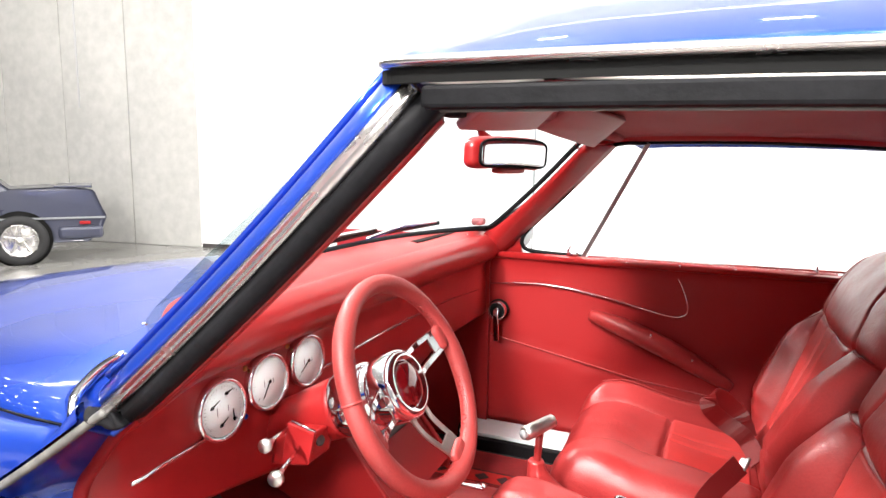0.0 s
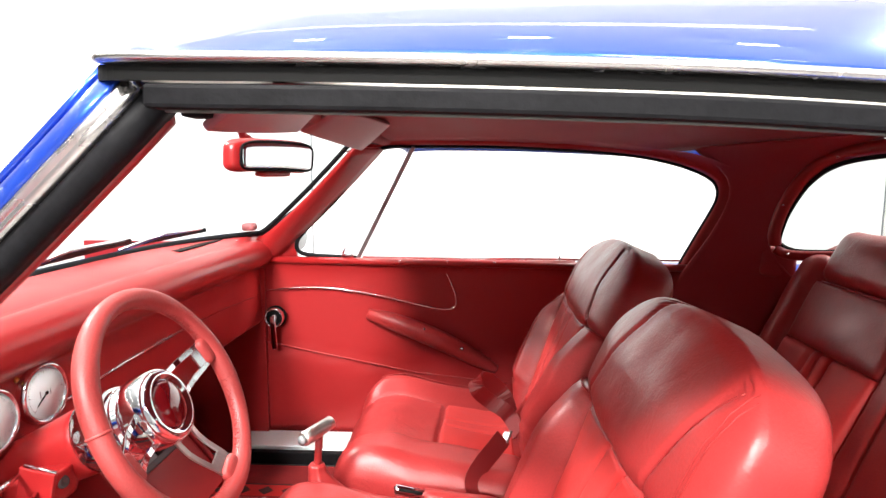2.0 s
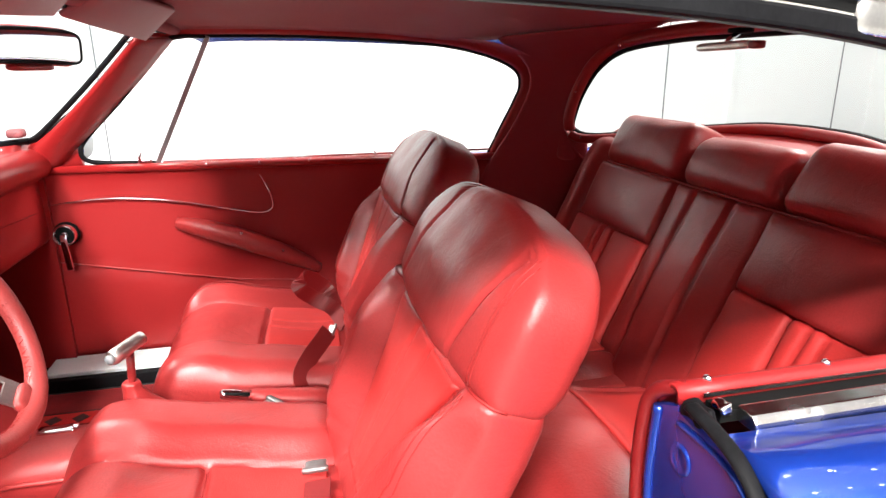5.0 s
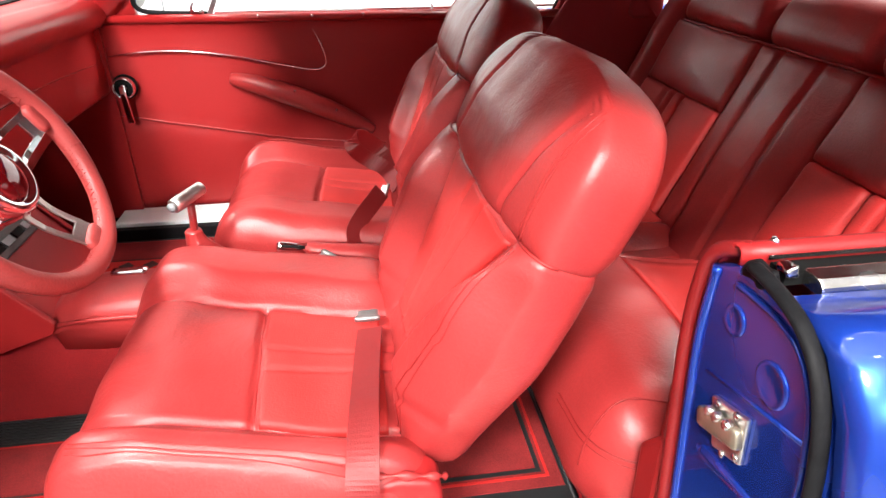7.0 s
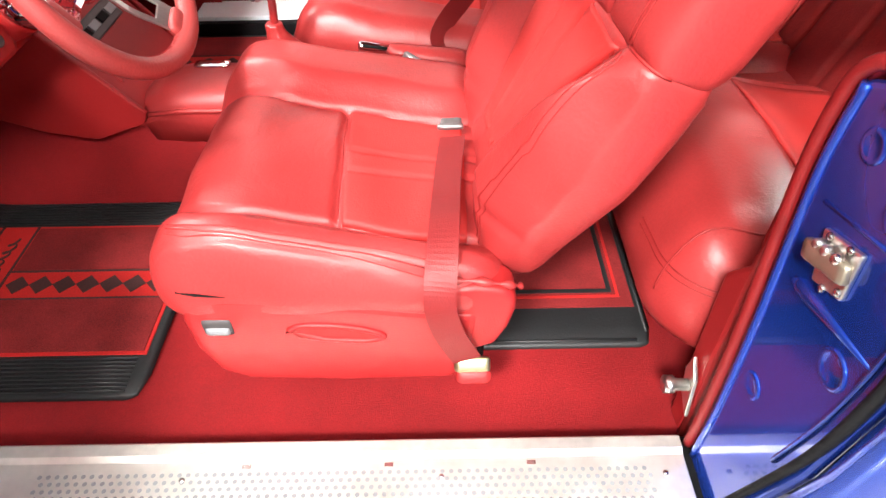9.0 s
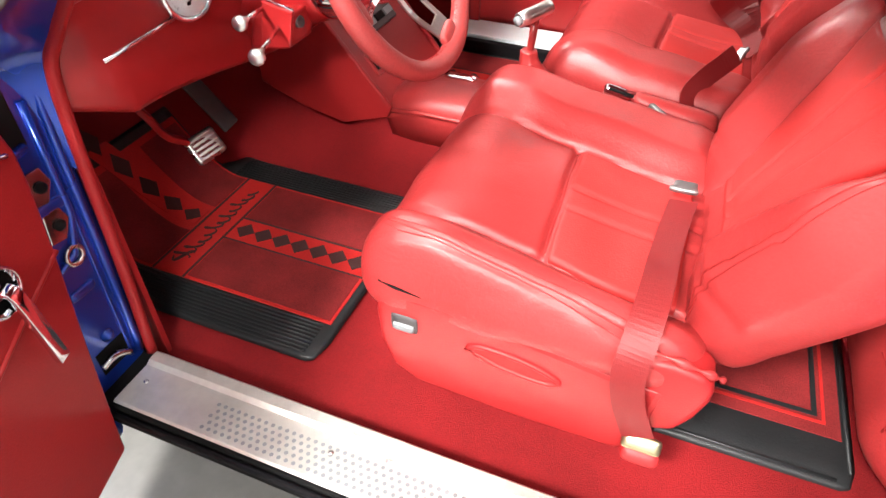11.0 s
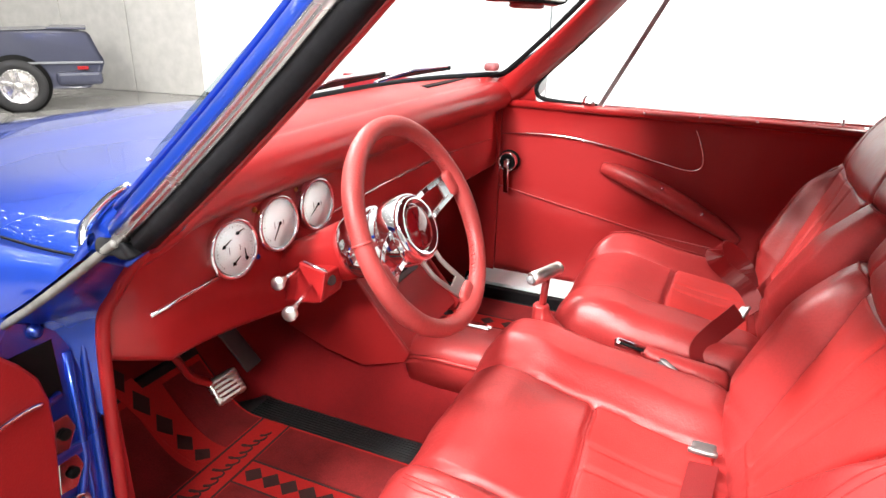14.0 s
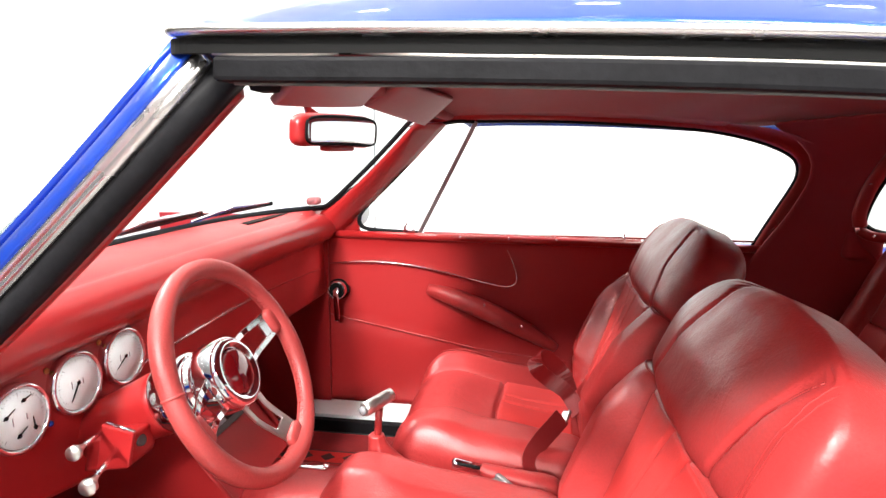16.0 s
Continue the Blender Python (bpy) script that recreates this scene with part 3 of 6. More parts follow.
part("bracket", tube(spline([(0.238, 0.010, 0.418), (0.242, 0.035, 0.424), (0.240, 0.060, 0.405)], 5), 0.006, 8), dull_chrome, post, "bare bracket inside the lower opening")
for z in (0.735, 0.675):
    part("hinge_plate", prism([(0.03, z - 0.022), (0.055, z - 0.026), (0.07, z), (0.062, z + 0.024), (0.036, z + 0.024)], "x", 0.235, 0.240), dull_chrome, post, "bare metal plate with a bolt", smooth=False, bevel=0.002)
    part("bolt", lathe([(0.0005, 0), (0.008, 0), (0.008, 0.004), (0.005, 0.006), (0.0005, 0.006)], axis_frame((0.240, 0.052, z), (1, 0, 0)), 10), black, post)
part("check_ring", tube([(0.239, 0.052 + 0.013 * math.cos(a), 0.62 + 0.014 * math.sin(a)) for a in [k * math.pi / 8 for k in range(16)]], 0.004, 6, closed=True), dull_chrome, post)
part("post_seal", tube(seal_line, 0.0062, 10, flat=0.8), worn_rubber, car, "grey-black rubber weatherstrip on the cowl")
part("seal_knot", pad((0.024, 0.012, 0.008), (0.012, 0.008, 0.006), (10, 8, 6), lambda v: v + Vector((0.430, 0.030, 1.030)) + 0.008 * noise.noise_vector(v * 60)), rubber, car, "crumpled end of the rubber seal")
part("windlace", tube(spline([(0.245, 0.092, 0.37), (0.246, 0.105, 0.55), (0.246, 0.115, 0.72), (0.262, 0.116, 0.863), (0.300, 0.115, 0.922), (0.345, 0.112, 0.972), (0.392, 0.102, 1.010), (0.420, 0.088, 1.030)], 7), 0.0090, 10), vinyl, car, "red padded windlace along the door post")
part("kick_panel", box((-0.15, 0.118, 0.335), (0.245, 0.128, 0.85)), vinyl, car, "dark red kick panel", smooth=False)
part("kick_panel", box((-0.30, 1.598, 0.30), (0.30, 1.612, 1.04)), vinyl, car, "dark red kick panel", smooth=False)

# sills with bright scuff plates
for side in (0, 1):
    f = (lambda p: other(p)) if side else (lambda p: p)
    prof = [(0.045, 0.22), (-0.028, 0.345), (-0.018, 0.372), (0.085, 0.374), (0.10, 0.36), (0.105, 0.22)]
    body = part("sill", loft([[f((x, y, z)) for y, z in prof] for x in (0.2, 1.36)]), black, car, "black painted door sill", smooth=False, bevel=0.003)
    if side:
        part("sill_plate", box((0.24, 1.490, 0.372), (1.30, 1.612, 0.398)), gauge_face, body, "scuffed white sill plate", smooth=False, bevel=0.003)
        part("sill_edge", box((0.24, 1.462, 0.35), (1.30, 1.489, 0.388)), rubber, body, smooth=False, bevel=0.003)
        continue
    prof = [(-0.014, 0.375), (-0.010, 0.3785), (0.062, 0.3785), (0.070, 0.384), (0.088, 0.384), (0.094, 0.375)]
    plate = part("sill_plate", loft([[f((x, y, z)) for y, z in prof] for x in (0.262, 1.322)]), white_metal, body, "scuffed brushed aluminium sill plate", smooth=False, bevel=0.001)
    part("sill_edge", tube([f((0.22, -0.026, 0.366)), f((1.34, -0.026, 0.366))], 0.006, 8), rubber, body)
    if not side:
        bm = bmesh.new()
        for i in range(70):
            for j in range(5):
                m = Matrix.Translation((0.42 + 0.0122 * i + (0.0061 if j % 2 else 0), 0.000 + 0.0105 * j, 0.3797))
                bmesh.ops.create_circle(bm, cap_ends=True, segments=10, radius=0.0033, matrix=m)
        tagged(part("perforation", bm, grey_plastic, body, "rows of small round dimples", smooth=False), kind="stuff")
        for x in (0.285, 0.62, 0.98, 1.29):
            part("screw", lathe([(0.0005, 0), (0.0042, 0), (0.0036, 0.0018), (0.0005, 0.0022)], Matrix.Translation((x, 0.035, 0.3786)), 10), dull_chrome, body)
        for x in (0.70, 0.90, 1.10):
            part("clip", box((x, 0.050, 0.3786), (x + 0.012, 0.056, 0.3797)), dull_chrome, body, smooth=False)

# floor pan carpet with the drivetrain tunnel, toe board, firewall
rows = []
for i in range(41):
    y = 0.098 + (2 * MID - 0.196) * i / 40
    rows.append([(x, y, FLOOR + (0.13 + 0.06 * step(0.65, 0.45, x)) * math.exp(-((y - MID) / 0.128) ** 6) + 0.36 * step(0.06, -0.34, x)) for x in [-0.34 + 0.02 * k for k in range(21)] + [0.2, 0.4, 0.6, 0.8, 1.0, 1.2, 1.38, 1.5, 1.9]])
part("floor_carpet", sheet(rows, 0.01), carpet, car, "worn deep red cut-pile carpet")
part("firewall", box((-0.38, 0.13, 0.3), (-0.33, 1.55, 0.90)), vinyl, car, smooth=False)
part("underbody", box((-0.4, 0.08, 0.2), (2.3, 1.60, 0.30)), black, car, "dark underbody", smooth=False)

# driver's rear quarter: blue jamb, seal, outer skin, slotted top
quarter = [(0.066, 0.36), (0.066, 0.50), (0.078, 0.65), (0.094, 0.78), (0.102, 0.87), (0.096, 0.945), (0.06, 0.962), (0.015, 0.958), (-0.02, 0.962), (-0.052, 0.950), (-0.078, 0.920), (-0.096, 0.87), (-0.104, 0.79), (-0.090, 0.62), (-0.05, 0.42), (-0.04, 0.36)]
rear_post = part("rear_jamb", prism(quarter, "x", 1.334, 1.347), blue, car, "blue painted rear door jamb", smooth=False, bevel=0.006)
skin = [(0.016, 0.953), (0.006, 0.950), (-0.012, 0.958), (-0.046, 0.968), (-0.078, 0.953), (-0.104, 0.915), (-0.122, 0.86), (-0.128, 0.79), (-0.12, 0.66), (-0.09, 0.48), (-0.08, 0.30)]
for side in (0, 1):
    f = (lambda p: other(p)) if side else (lambda p: p)
    part("quarter_skin", sheet([[f((1.336, y + 0.020, z - 0.002)) for y, z in skin]] + [[f((x, y - 0.012 * math.sin((x - 1.33) * 2), z)) for y, z in skin] for x in [1.345 + 0.08 * k for k in range(14)]], -0.004 if not side else 0.004), blue, car, "glossy blue rear quarter panel")
for side in (0, 1):
    f = (lambda p: other(p)) if side else (lambda p: p)
    tail = []
    for k in range(9):
        x = 2.384 + 0.094 * k
        top = 0.97 - 0.012 * ((x - 2.02) / 0.14) ** 2
        top = top * step(2.38, 2.5, x) + 0.952 * (1 - step(2.38, 2.5, x))
        tail.append([f((x, y - 0.012 * math.sin((x - 1.33) * 2) + 0.10 * (k / 8) ** 2 * (0.016 - y) / 0.144, 0.24 + (z - 0.30) * (top - 0.24) / 0.652)) for y, z in skin])
    part("tail_skin", sheet(tail, -0.004 if not side else 0.004), blue, car, "glossy blue tail of the rear quarter")
part("jamb_seal", tube(spline([(1.331, 0.037, 0.974), (1.329, 0.002, 0.972), (1.328, -0.031, 0.964), (1.328, -0.055, 0.947), (1.328, -0.073, 0.920), (1.328, -0.086, 0.88), (1.328, -0.094, 0.83), (1.328, -0.096, 0.77), (1.328, -0.083, 0.65), (1.328, -0.04, 0.46), (1.328, -0.028, 0.38)], 7), 0.0078, 10, flat=0.6), rubber, rear_post, "black rubber weatherstrip on the jamb")
part("seal_edge", tube(spline([(1.333, 0.055, 0.946), (1.333, 0.0, 0.947), (1.333, -0.034, 0.936), (1.333, -0.055, 0.911), (1.333, -0.067, 0.878), (1.333, -0.076, 0.814), (1.333, -0.070, 0.70), (1.333, -0.05, 0.58)], 7), 0.0032, 6), blue, rear_post)
for y, z, r in ((0.048, 0.912, 0.016), (-0.016, 0.890, 0.021), (-0.042, 0.735, 0.021), (0.030, 0.60, 0.017)):
    part("pressing", lathe([(r, 0.0), (r, 0.0015), (r - 0.003, 0.003), (r - 0.006, 0.0012), (0.0005, 0.0012)], axis_frame((1.3345, y, z), (-1, 0, 0)), 20), blue, rear_post)
part("rib", tube([(1.334, 0.054, 0.750), (1.334, 0.040, 0.754), (1.334, -0.010, 0.764), (1.334, -0.070, 0.776)], [0.004, 0.010, 0.006, 0.002], 10, flat=0.6, up=(1, 0, 0)), blue, rear_post, "tapering pressed rib")
part("crease", tube([(1.3342, 0.068, 0.839), (1.3342, 0.0, 0.856), (1.3342, -0.068, 0.872)], 0.0024, 6), blue, rear_post)
part("edge_roll", tube(spline([(1.335, 0.060, 0.38), (1.335, 0.060, 0.50), (1.335, 0.071, 0.65), (1.335, 0.086, 0.78), (1.335, 0.094, 0.87), (1.335, 0.089, 0.945)], 6), 0.0060, 8), blue, rear_post, "rolled inner edge of the jamb")
latch = part("latch", prism([(0.047, 0.826), (-0.007, 0.843), (-0.012, 0.792), (0.030, 0.776)], "x", 1.329, 1.335), brushed, rear_post, "worn bare-metal door latch striker", smooth=False, bevel=0.002)
LF = axis_frame((1.329, 0.016, 0.812), (-1, 0, 0), (0, 0.95, -0.28))
part("jaw", pad((0.029, 0.011, 0.006), (0.005, 0.005, 0.004), (8, 5, 4), lambda v: LF @ (v + Vector((0.004, 0.0, 0.004 + 0.08 * v.x)))), worn_brass, latch, "worn brassy latch block")
for k in (-0.012, 0.004, 0.017):
    part("tooth", lathe([(0.0005, 0), (0.0055, 0), (0.0055, 0.006), (0.0035, 0.008), (0.0005, 0.008)], LF @ Matrix.Translation((k, -0.010, 0.003)), 10), brushed, latch)
for y, z in ((0.034, 0.826), (0.006, 0.836), (0.012, 0.783), (-0.006, 0.797)):
    part("screw", lathe([(0.0005, 0), (0.0045, 0), (0.004, 0.002), (0.0005, 0.003)], axis_frame((1.329, y, z), (-1, 0, 0)), 10), dull_chrome, latch)
part("quarter_top", sheet([[(x, y, z - 0.004 * (x - 1.335)) for y, z in ((0.0625, 0.960), (0.0640, 0.972), (0.070, 0.9765), (0.078, 0.976), (0.086, 0.966), (0.104, 0.935))] for x in [1.337 + 0.06 * k for k in range(11)]], -0.004), vinyl, car, "red padded top of the quarter trim")
# solid black filler, its colour stands for the slot's shaded depth
part("window_slot_shade", box((1.365, 0.040, 0.950), (1.95, 0.062, 0.962)), black, car, "black filler drawn as the shade inside the quarter window slot", smooth=False)
part("slot_lip", ribbon([(1.36, 0.0605, 0.968), (1.95, 0.0605, 0.966)], (0, 0, 1), 0.004, 0.002), dull_chrome, car, "thin bright lip of the slot", smooth=False)
part("slot_moulding", loft([[(x, 0.014, 0.950), (x, 0.016, 0.960), (x, 0.022, 0.966), (x, 0.040, 0.967), (x, 0.043, 0.962), (x, 0.040, 0.950)] for x in (1.382, 1.6, 1.95)]), dull_chrome, car, "chrome moulding along the window slot", smooth=False, bevel=0.002)
part("slot_end", pad((0.006, 0.009, 0.006), (0.004, 0.005, 0.004), (4, 5, 4), lambda v: v + Vector((1.366, 0.040, 0.966)) + 0.004 * noise.noise_vector(v * 90)), dull_chrome, car)
part("slot_seal", pad((0.010, 0.015, 0.007), (0.006, 0.006, 0.004), (5, 5, 4), lambda v: v + Vector((1.342, 0.040, 0.962)) + 0.005 * noise.noise_vector(v * 70)), rubber, car)
part("quarter_windlace", tube(spline([(1.333, 0.078, 0.38), (1.333, 0.079, 0.50), (1.333, 0.090, 0.65), (1.333, 0.106, 0.78), (1.333, 0.113, 0.87), (1.334, 0.108, 0.935), (1.337, 0.096, 0.958), (1.343, 0.082, 0.967), (1.352, 0.074, 0.970)], 6), 0.0078, 10), belt_mat, car, "red woven windlace edging the jamb")
part("quarter_trim", sheet([[(1.338, 0.120, 0.34), (1.338, 0.13, 0.6), (1.338, 0.128, 0.80), (1.338, 0.108, 0.935)], [(1.6, 0.125, 0.34), (1.6, 0.135, 0.6), (1.6, 0.132, 0.8), (1.6, 0.108, 0.932)], [(1.95, 0.16, 0.34), (1.95, 0.16, 0.6), (1.95, 0.15, 0.8), (1.95, 0.11, 0.93)]], 0.008), vinyl, car, "red quarter trim panel")
base = part("quarter_base", prism([(0.112, 0.34), (0.160, 0.34), (0.170, 0.640), (0.116, 0.712)], "x", 1.337, 1.60), vinyl, car, "red boxed lower quarter trim", smooth=False, bevel=0.008)
part("striker_plate", prism([(0.105, 0.405), (0.135, 0.425), (0.150, 0.465), (0.142, 0.50), (0.118, 0.475)], "x", 1.328, 1.334), brushed, base, "bright striker plate", smooth=False, bevel=0.0015)
part("striker_pin", lathe([(0.0005, 0), (0.009, 0), (0.009, 0.02), (0.013, 0.022), (0.013, 0.034), (0.0005, 0.036)], axis_frame((1.328, 0.128, 0.452), (-1, 0, 0.1)), 16), brushed, base, "round steel striker pin")

# passenger side above the belt: roof rail, rear pillar, rear window
BELT = 0.985
YP = 1.62
arch = [(0.62, 1.322), (0.70, 1.345), (0.80, 1.352), (1.10, 1.350), (1.40, 1.333), (1.55, 1.312), (1.66, 1.280), (1.72, 1.245), (1.735, 1.20), (1.72, 1.15), (1.685, 1.07), (1.645, BELT - 0.01)]
arch_pts = spline([(x, 0, z) for x, z in arch], 5)


def lean(z):
    """How far the side leans in above the belt."""
    return YP - 0.085 * max(0, (z - BELT) / 0.36)


def rail_rows(f):
    rows = []
    for p in arch_pts:
        y = lean(p[2])
        c = Vector((1.2, 0, 1.12))
        d = (Vector((p[0], 0, p[2])) - c).normalized()
        w = max(step(1.42, 1.60, p[0]), 1 - step(1.25, 1.32, p[2]))
        rows.append([f((p[0], y + 0.03, p[2])), f((p[0], y, p[2])), f((p[0] + d[0] * 0.012, y - 0.006, p[2] + d[2] * 0.012)), f((p[0] + d[0] * 0.035, y - 0.010, p[2] + d[2] * 0.022)), f((p[0] + d[0] * (0.037 + 0.033 * w), y - 0.014 - 0.036 * w, p[2] + d[2] * (0.025 + 0.020 * w)))])
    return rows


part("window_frame", sheet(rail_rows(lambda p: p)), vinyl, car, "red trimmed side window surround")
part("window_seal", tube([(p[0], lean(p[2]) + 0.018, p[2] - 0.0025) for p in arch_pts], 0.0065, 8), rubber, car, "dark side window seal")
# rear pillar lining from the side window to the rear window, on both sides
win_edge = [(1.60, 1.350), (1.68, 1.315), (1.745, 1.262), (1.76, 1.20), (1.735, 1.13), (1.70, 1.05), (1.64, BELT - 0.015), (1.55, 0.80), (1.52, 0.55), (1.50, 0.34)]
back_edge = [(2.03, 1.12, 1.385), (1.97, 1.30, 1.350), (1.915, 1.40, 1.285), (1.875, 1.445, 1.20), (1.855, 1.465, 1.13), (1.845, 1.475, 1.05), (1.90, 1.46, 0.99), (2.10, 1.46, 0.80), (2.10, 1.46, 0.55), (2.10, 1.46, 0.34)]
for side in (0, 1):
    f = (lambda p: p) if side else (lambda p: other(p))
    rows = []
    for (x, z), q in zip(win_edge, back_edge):
        a, b = Vector((x, lean(z) - 0.02 if z > BELT else YP - 0.02, z)), Vector(q)
        rows.append([f(a.lerp(b, k / 6) + Vector((0, 0.012 * math.sin(math.pi * k / 6), 0))) for k in range(7)])
    if side:
        part("rear_pillar_lining", sheet(rows, 0.008), headliner_mat, car, "dark red rear pillar lining", subsurf=1)
    else:
        part("rear_pillar_lining", sheet(rows[:7], -0.008), headliner_mat, car, subsurf=1)
ring = [(1.862, 1.468, 1.055), (1.856, 1.46, 1.10), (1.872, 1.44, 1.18), (1.905, 1.40, 1.262), (1.945, 1.32, 1.312), (2.0, 1.15, 1.333), (2.04, 1.0, 1.337), (2.06, MID, 1.338)]
low = [(1.862, 1.468, 1.055), (1.90, 1.45, 1.038), (1.99, 1.38, 1.045), (2.10, 1.2, 1.075), (2.155, 1.0, 1.10), (2.17, MID, 1.105)]
hi_line, lo_line = spline(ring, 5), spline(low, 7)
hi_line, lo_line = hi_line + [Vector(other(p)) for p in hi_line[::-1][1:]], lo_line + [Vector(other(p)) for p in lo_line[::-1][1:]]
part("rear_window_frame", tube([p + Vector((0.0, 0, 0.012)) for p in hi_line], 0.018, 12), vinyl, car, "red rear window surround")
part("rear_window_frame", tube(lo_line, 0.015, 10), vinyl, car, "red rear window surround")
part("rear_window_gasket", tube([p + Vector((0.012, 0, -0.008)) for p in hi_line], 0.009, 8), rubber, car)
part("rear_window_gasket", tube([p + Vector((0.014, 0, 0.010)) for p in lo_line], 0.009, 8), rubber, car)
rear_glass = part("rear_window", loft([[hi_line[k] + Vector((0.015, 0, 0)) for k in range(len(hi_line))], [lo_line[round(k * (len(lo_line) - 1) / (len(hi_line) - 1))] + Vector((0.015, 0, 0)) for k in range(len(hi_line))]], closed=False), tinted, car, "clear wraparound rear window")
rear_glass.visible_shadow = False
part("corner_trim", pad((0.05, 0.035, 0.045), (0.02, 0.015, 0.02), (6, 5, 6), lambda v: v + Vector((1.885, 1.503, 1.012))), headliner_mat, car, "dark red filler under the rear window corner")
part("parcel_shelf", sheet([[(1.97, y, 1.02), (2.05, y, 1.055), (2.17, y, 1.085)] for y in [0.20 + 0.08 * k for k in range(17)]], -0.01), vinyl, car, "red padded parcel shelf")
for p in (ring[2], ring[4], low[1], low[3], (1.385, 0.082, 0.972), (1.52, 0.082, 0.972)):
    part("trim_screw", lathe([(0.0005, 0), (0.005, 0), (0.004, 0.003), (0.0005, 0.004)], axis_frame(Vector(p) + Vector((-0.012, -0.008, 0.004)), (-0.7, -0.7, 0.1)), 8), chrome, car)

# headliner under the roof, coved down to the passenger's window surround
def liner_edge(x):
    """Where the headliner meets the passenger's window surround and rear pillar."""
    u = max(0.0, (x - 1.60) / 0.43)
    z = min(arch_pts, key=lambda p: abs(p[0] - x) + (9 if p[2] < 1.29 else 0))[2]
    return (lean(z) - 0.006) * (1 - u) + 1.16 * u + 0.03 * step(1.48, 1.64, x), (z + 0.016) * (1 - step(1.42, 1.62, x)) + (1.340 + 0.036 * u) * step(1.42, 1.62, x)


rows = []
for j in range(41):
    q = -1 + 2 * j / 40
    v = abs(q)
    flat_y = MID + (0.785 if q < 0 else 0.690) * q
    row = []
    for i in range(33):
        s = i / 32
        x0, x1 = head_x(flat_y) + 0.03, 2.06 - (0.14 if q < 0 else 0.02) * v ** 2
        x = x0 + (x1 - x0) * s
        crown = 0.085 * math.sin(math.pi * min(1, 0.22 + 0.72 * s)) ** 0.8
        y, low_z = flat_y, 1.352 - 0.075 * max(0, (x - 1.35) / 0.6) ** 2
        if q > 0:
            ye, low_z = liner_edge(x)
            y = MID + (ye - MID) * q
        z = 1.352 + crown + (low_z - 1.352 - crown) * v ** 3.4
        z = min(roof_z(x, y) - 0.032 + (0.025 if q > 0.9 else 0.0), z - 0.003 * groove((s * 5) % 1 - 0.5, 0.05) * (1 - v ** 6))
        row.append((x, y, z))
    rows.append(row)
part("headliner", sheet(rows, 0.004), headliner_mat, car, "dark red cloth headliner with cross seams")


# ---- passenger door, shut ----
def handle_crank(parent, at, inward, ahead, drop=0.085, backing=False):
    """Chrome cup with a cranked lever hanging from it."""
    n = Vector(inward)
    if backing:
        part("backing", lathe([(0.0005, 0), (0.036, 0), (0.036, 0.006), (0.032, 0.010), (0.0005, 0.010)], axis_frame(at, n), 28), black, parent, "black round backing plate")
    part("escutcheon", lathe([(0.0005, 0), (0.031, 0), (0.032, 0.005), (0.031, 0.028), (0.029, 0.031), (0.027, 0.030), (0.0255, 0.024), (0.0005, 0.010)], axis_frame(at, n), 28), chrome, parent, "round chrome cup")
    # a black disc puts the hollow's darkness into the colour of the chrome cup
    part("cup", lathe([(0.0005, 0.0125), (0.0250, 0.0240), (0.0250, 0.0235), (0.0005, 0.0115)], axis_frame(at, n), 24), black, parent, "black disc painted as the shade in the cup's hollow")
    p = Vector(at) + n * 0.022
    a = Vector(ahead)
    lever = [p, p + n * 0.014 + a * 0.003, p + n * 0.018 + a * 0.006 + Vector((0, 0, -0.03)), p + n * 0.017 + a * 0.014 + Vector((0, 0, -drop))]
    part("lever", ribbon(spline(lever, 6), a, 0.017, 0.009), chrome, parent, "chrome lever", bevel=0.003)
    part("boss", lathe([(0.0005, 0), (0.011, 0), (0.011, 0.012), (0.008, 0.016), (0.0005, 0.016)], axis_frame(Vector(at) + n * 0.012, n), 16), chrome, parent)


door_p = thing("passenger_door", "shut passenger door with a red vinyl panel and chrome trim line", "car door", (0.9, YP, 0.5))
rows = []
for i in range(41):
    x = 0.27 + 1.04 * i / 40
    row = []
    for j in range(25):
        z = 0.395 + (BELT - 0.395) * j / 24
        y = YP + 0.004 * math.sin(x * 9) * 0.3
        y -= 0.014 * step(0.95, BELT, z)
        sz = 0.695 - 0.19 * (x - 0.36) if x < 0.8 else 0.611 - 0.10 * (x - 0.8)
        y += 0.005 * groove(z - sz, 0.006)
        y -= 0.004 * step(sz, sz - 0.02, z)
        row.append((x, y, z))
    rows.append(row)
part("door_panel", sheet(rows, -0.012), vinyl, door_p, "red vinyl door panel")
part("belt_roll", tube([(0.27, YP - 0.010, BELT - 0.002), (1.66, YP - 0.010, BELT - 0.014)], 0.012, 12), red_paint, door_p, "red painted window sill")
part("window_strip", box((0.62, YP + 0.005, BELT + 0.004), (1.645, YP + 0.018, BELT + 0.011)), chrome, door_p, "bright strip under the window", smooth=False)
part("trim_line", tube(spline([(0.25, YP - 0.013, 0.872), (0.36, YP - 0.014, 0.888), (0.50, YP - 0.014, 0.892), (0.65, YP - 0.014, 0.874), (0.80, YP - 0.014, 0.842), (0.885, YP - 0.014, 0.826), (0.922, YP - 0.014, 0.834), (0.928, YP - 0.014, 0.862), (0.915, YP - 0.014, 0.905), (0.897, YP - 0.014, 0.945)], 6), [0.0022] * 5 + [0.0042] * 45 + [0.0022] * 5, 8, flat=0.6), chrome, door_p, "curved chrome trim line")
arm = spline([(0.64, YP - 0.012, 0.806), (0.72, YP - 0.030, 0.788), (0.85, YP - 0.042, 0.742), (0.98, YP - 0.042, 0.680), (1.06, YP - 0.02, 0.630)], 6)
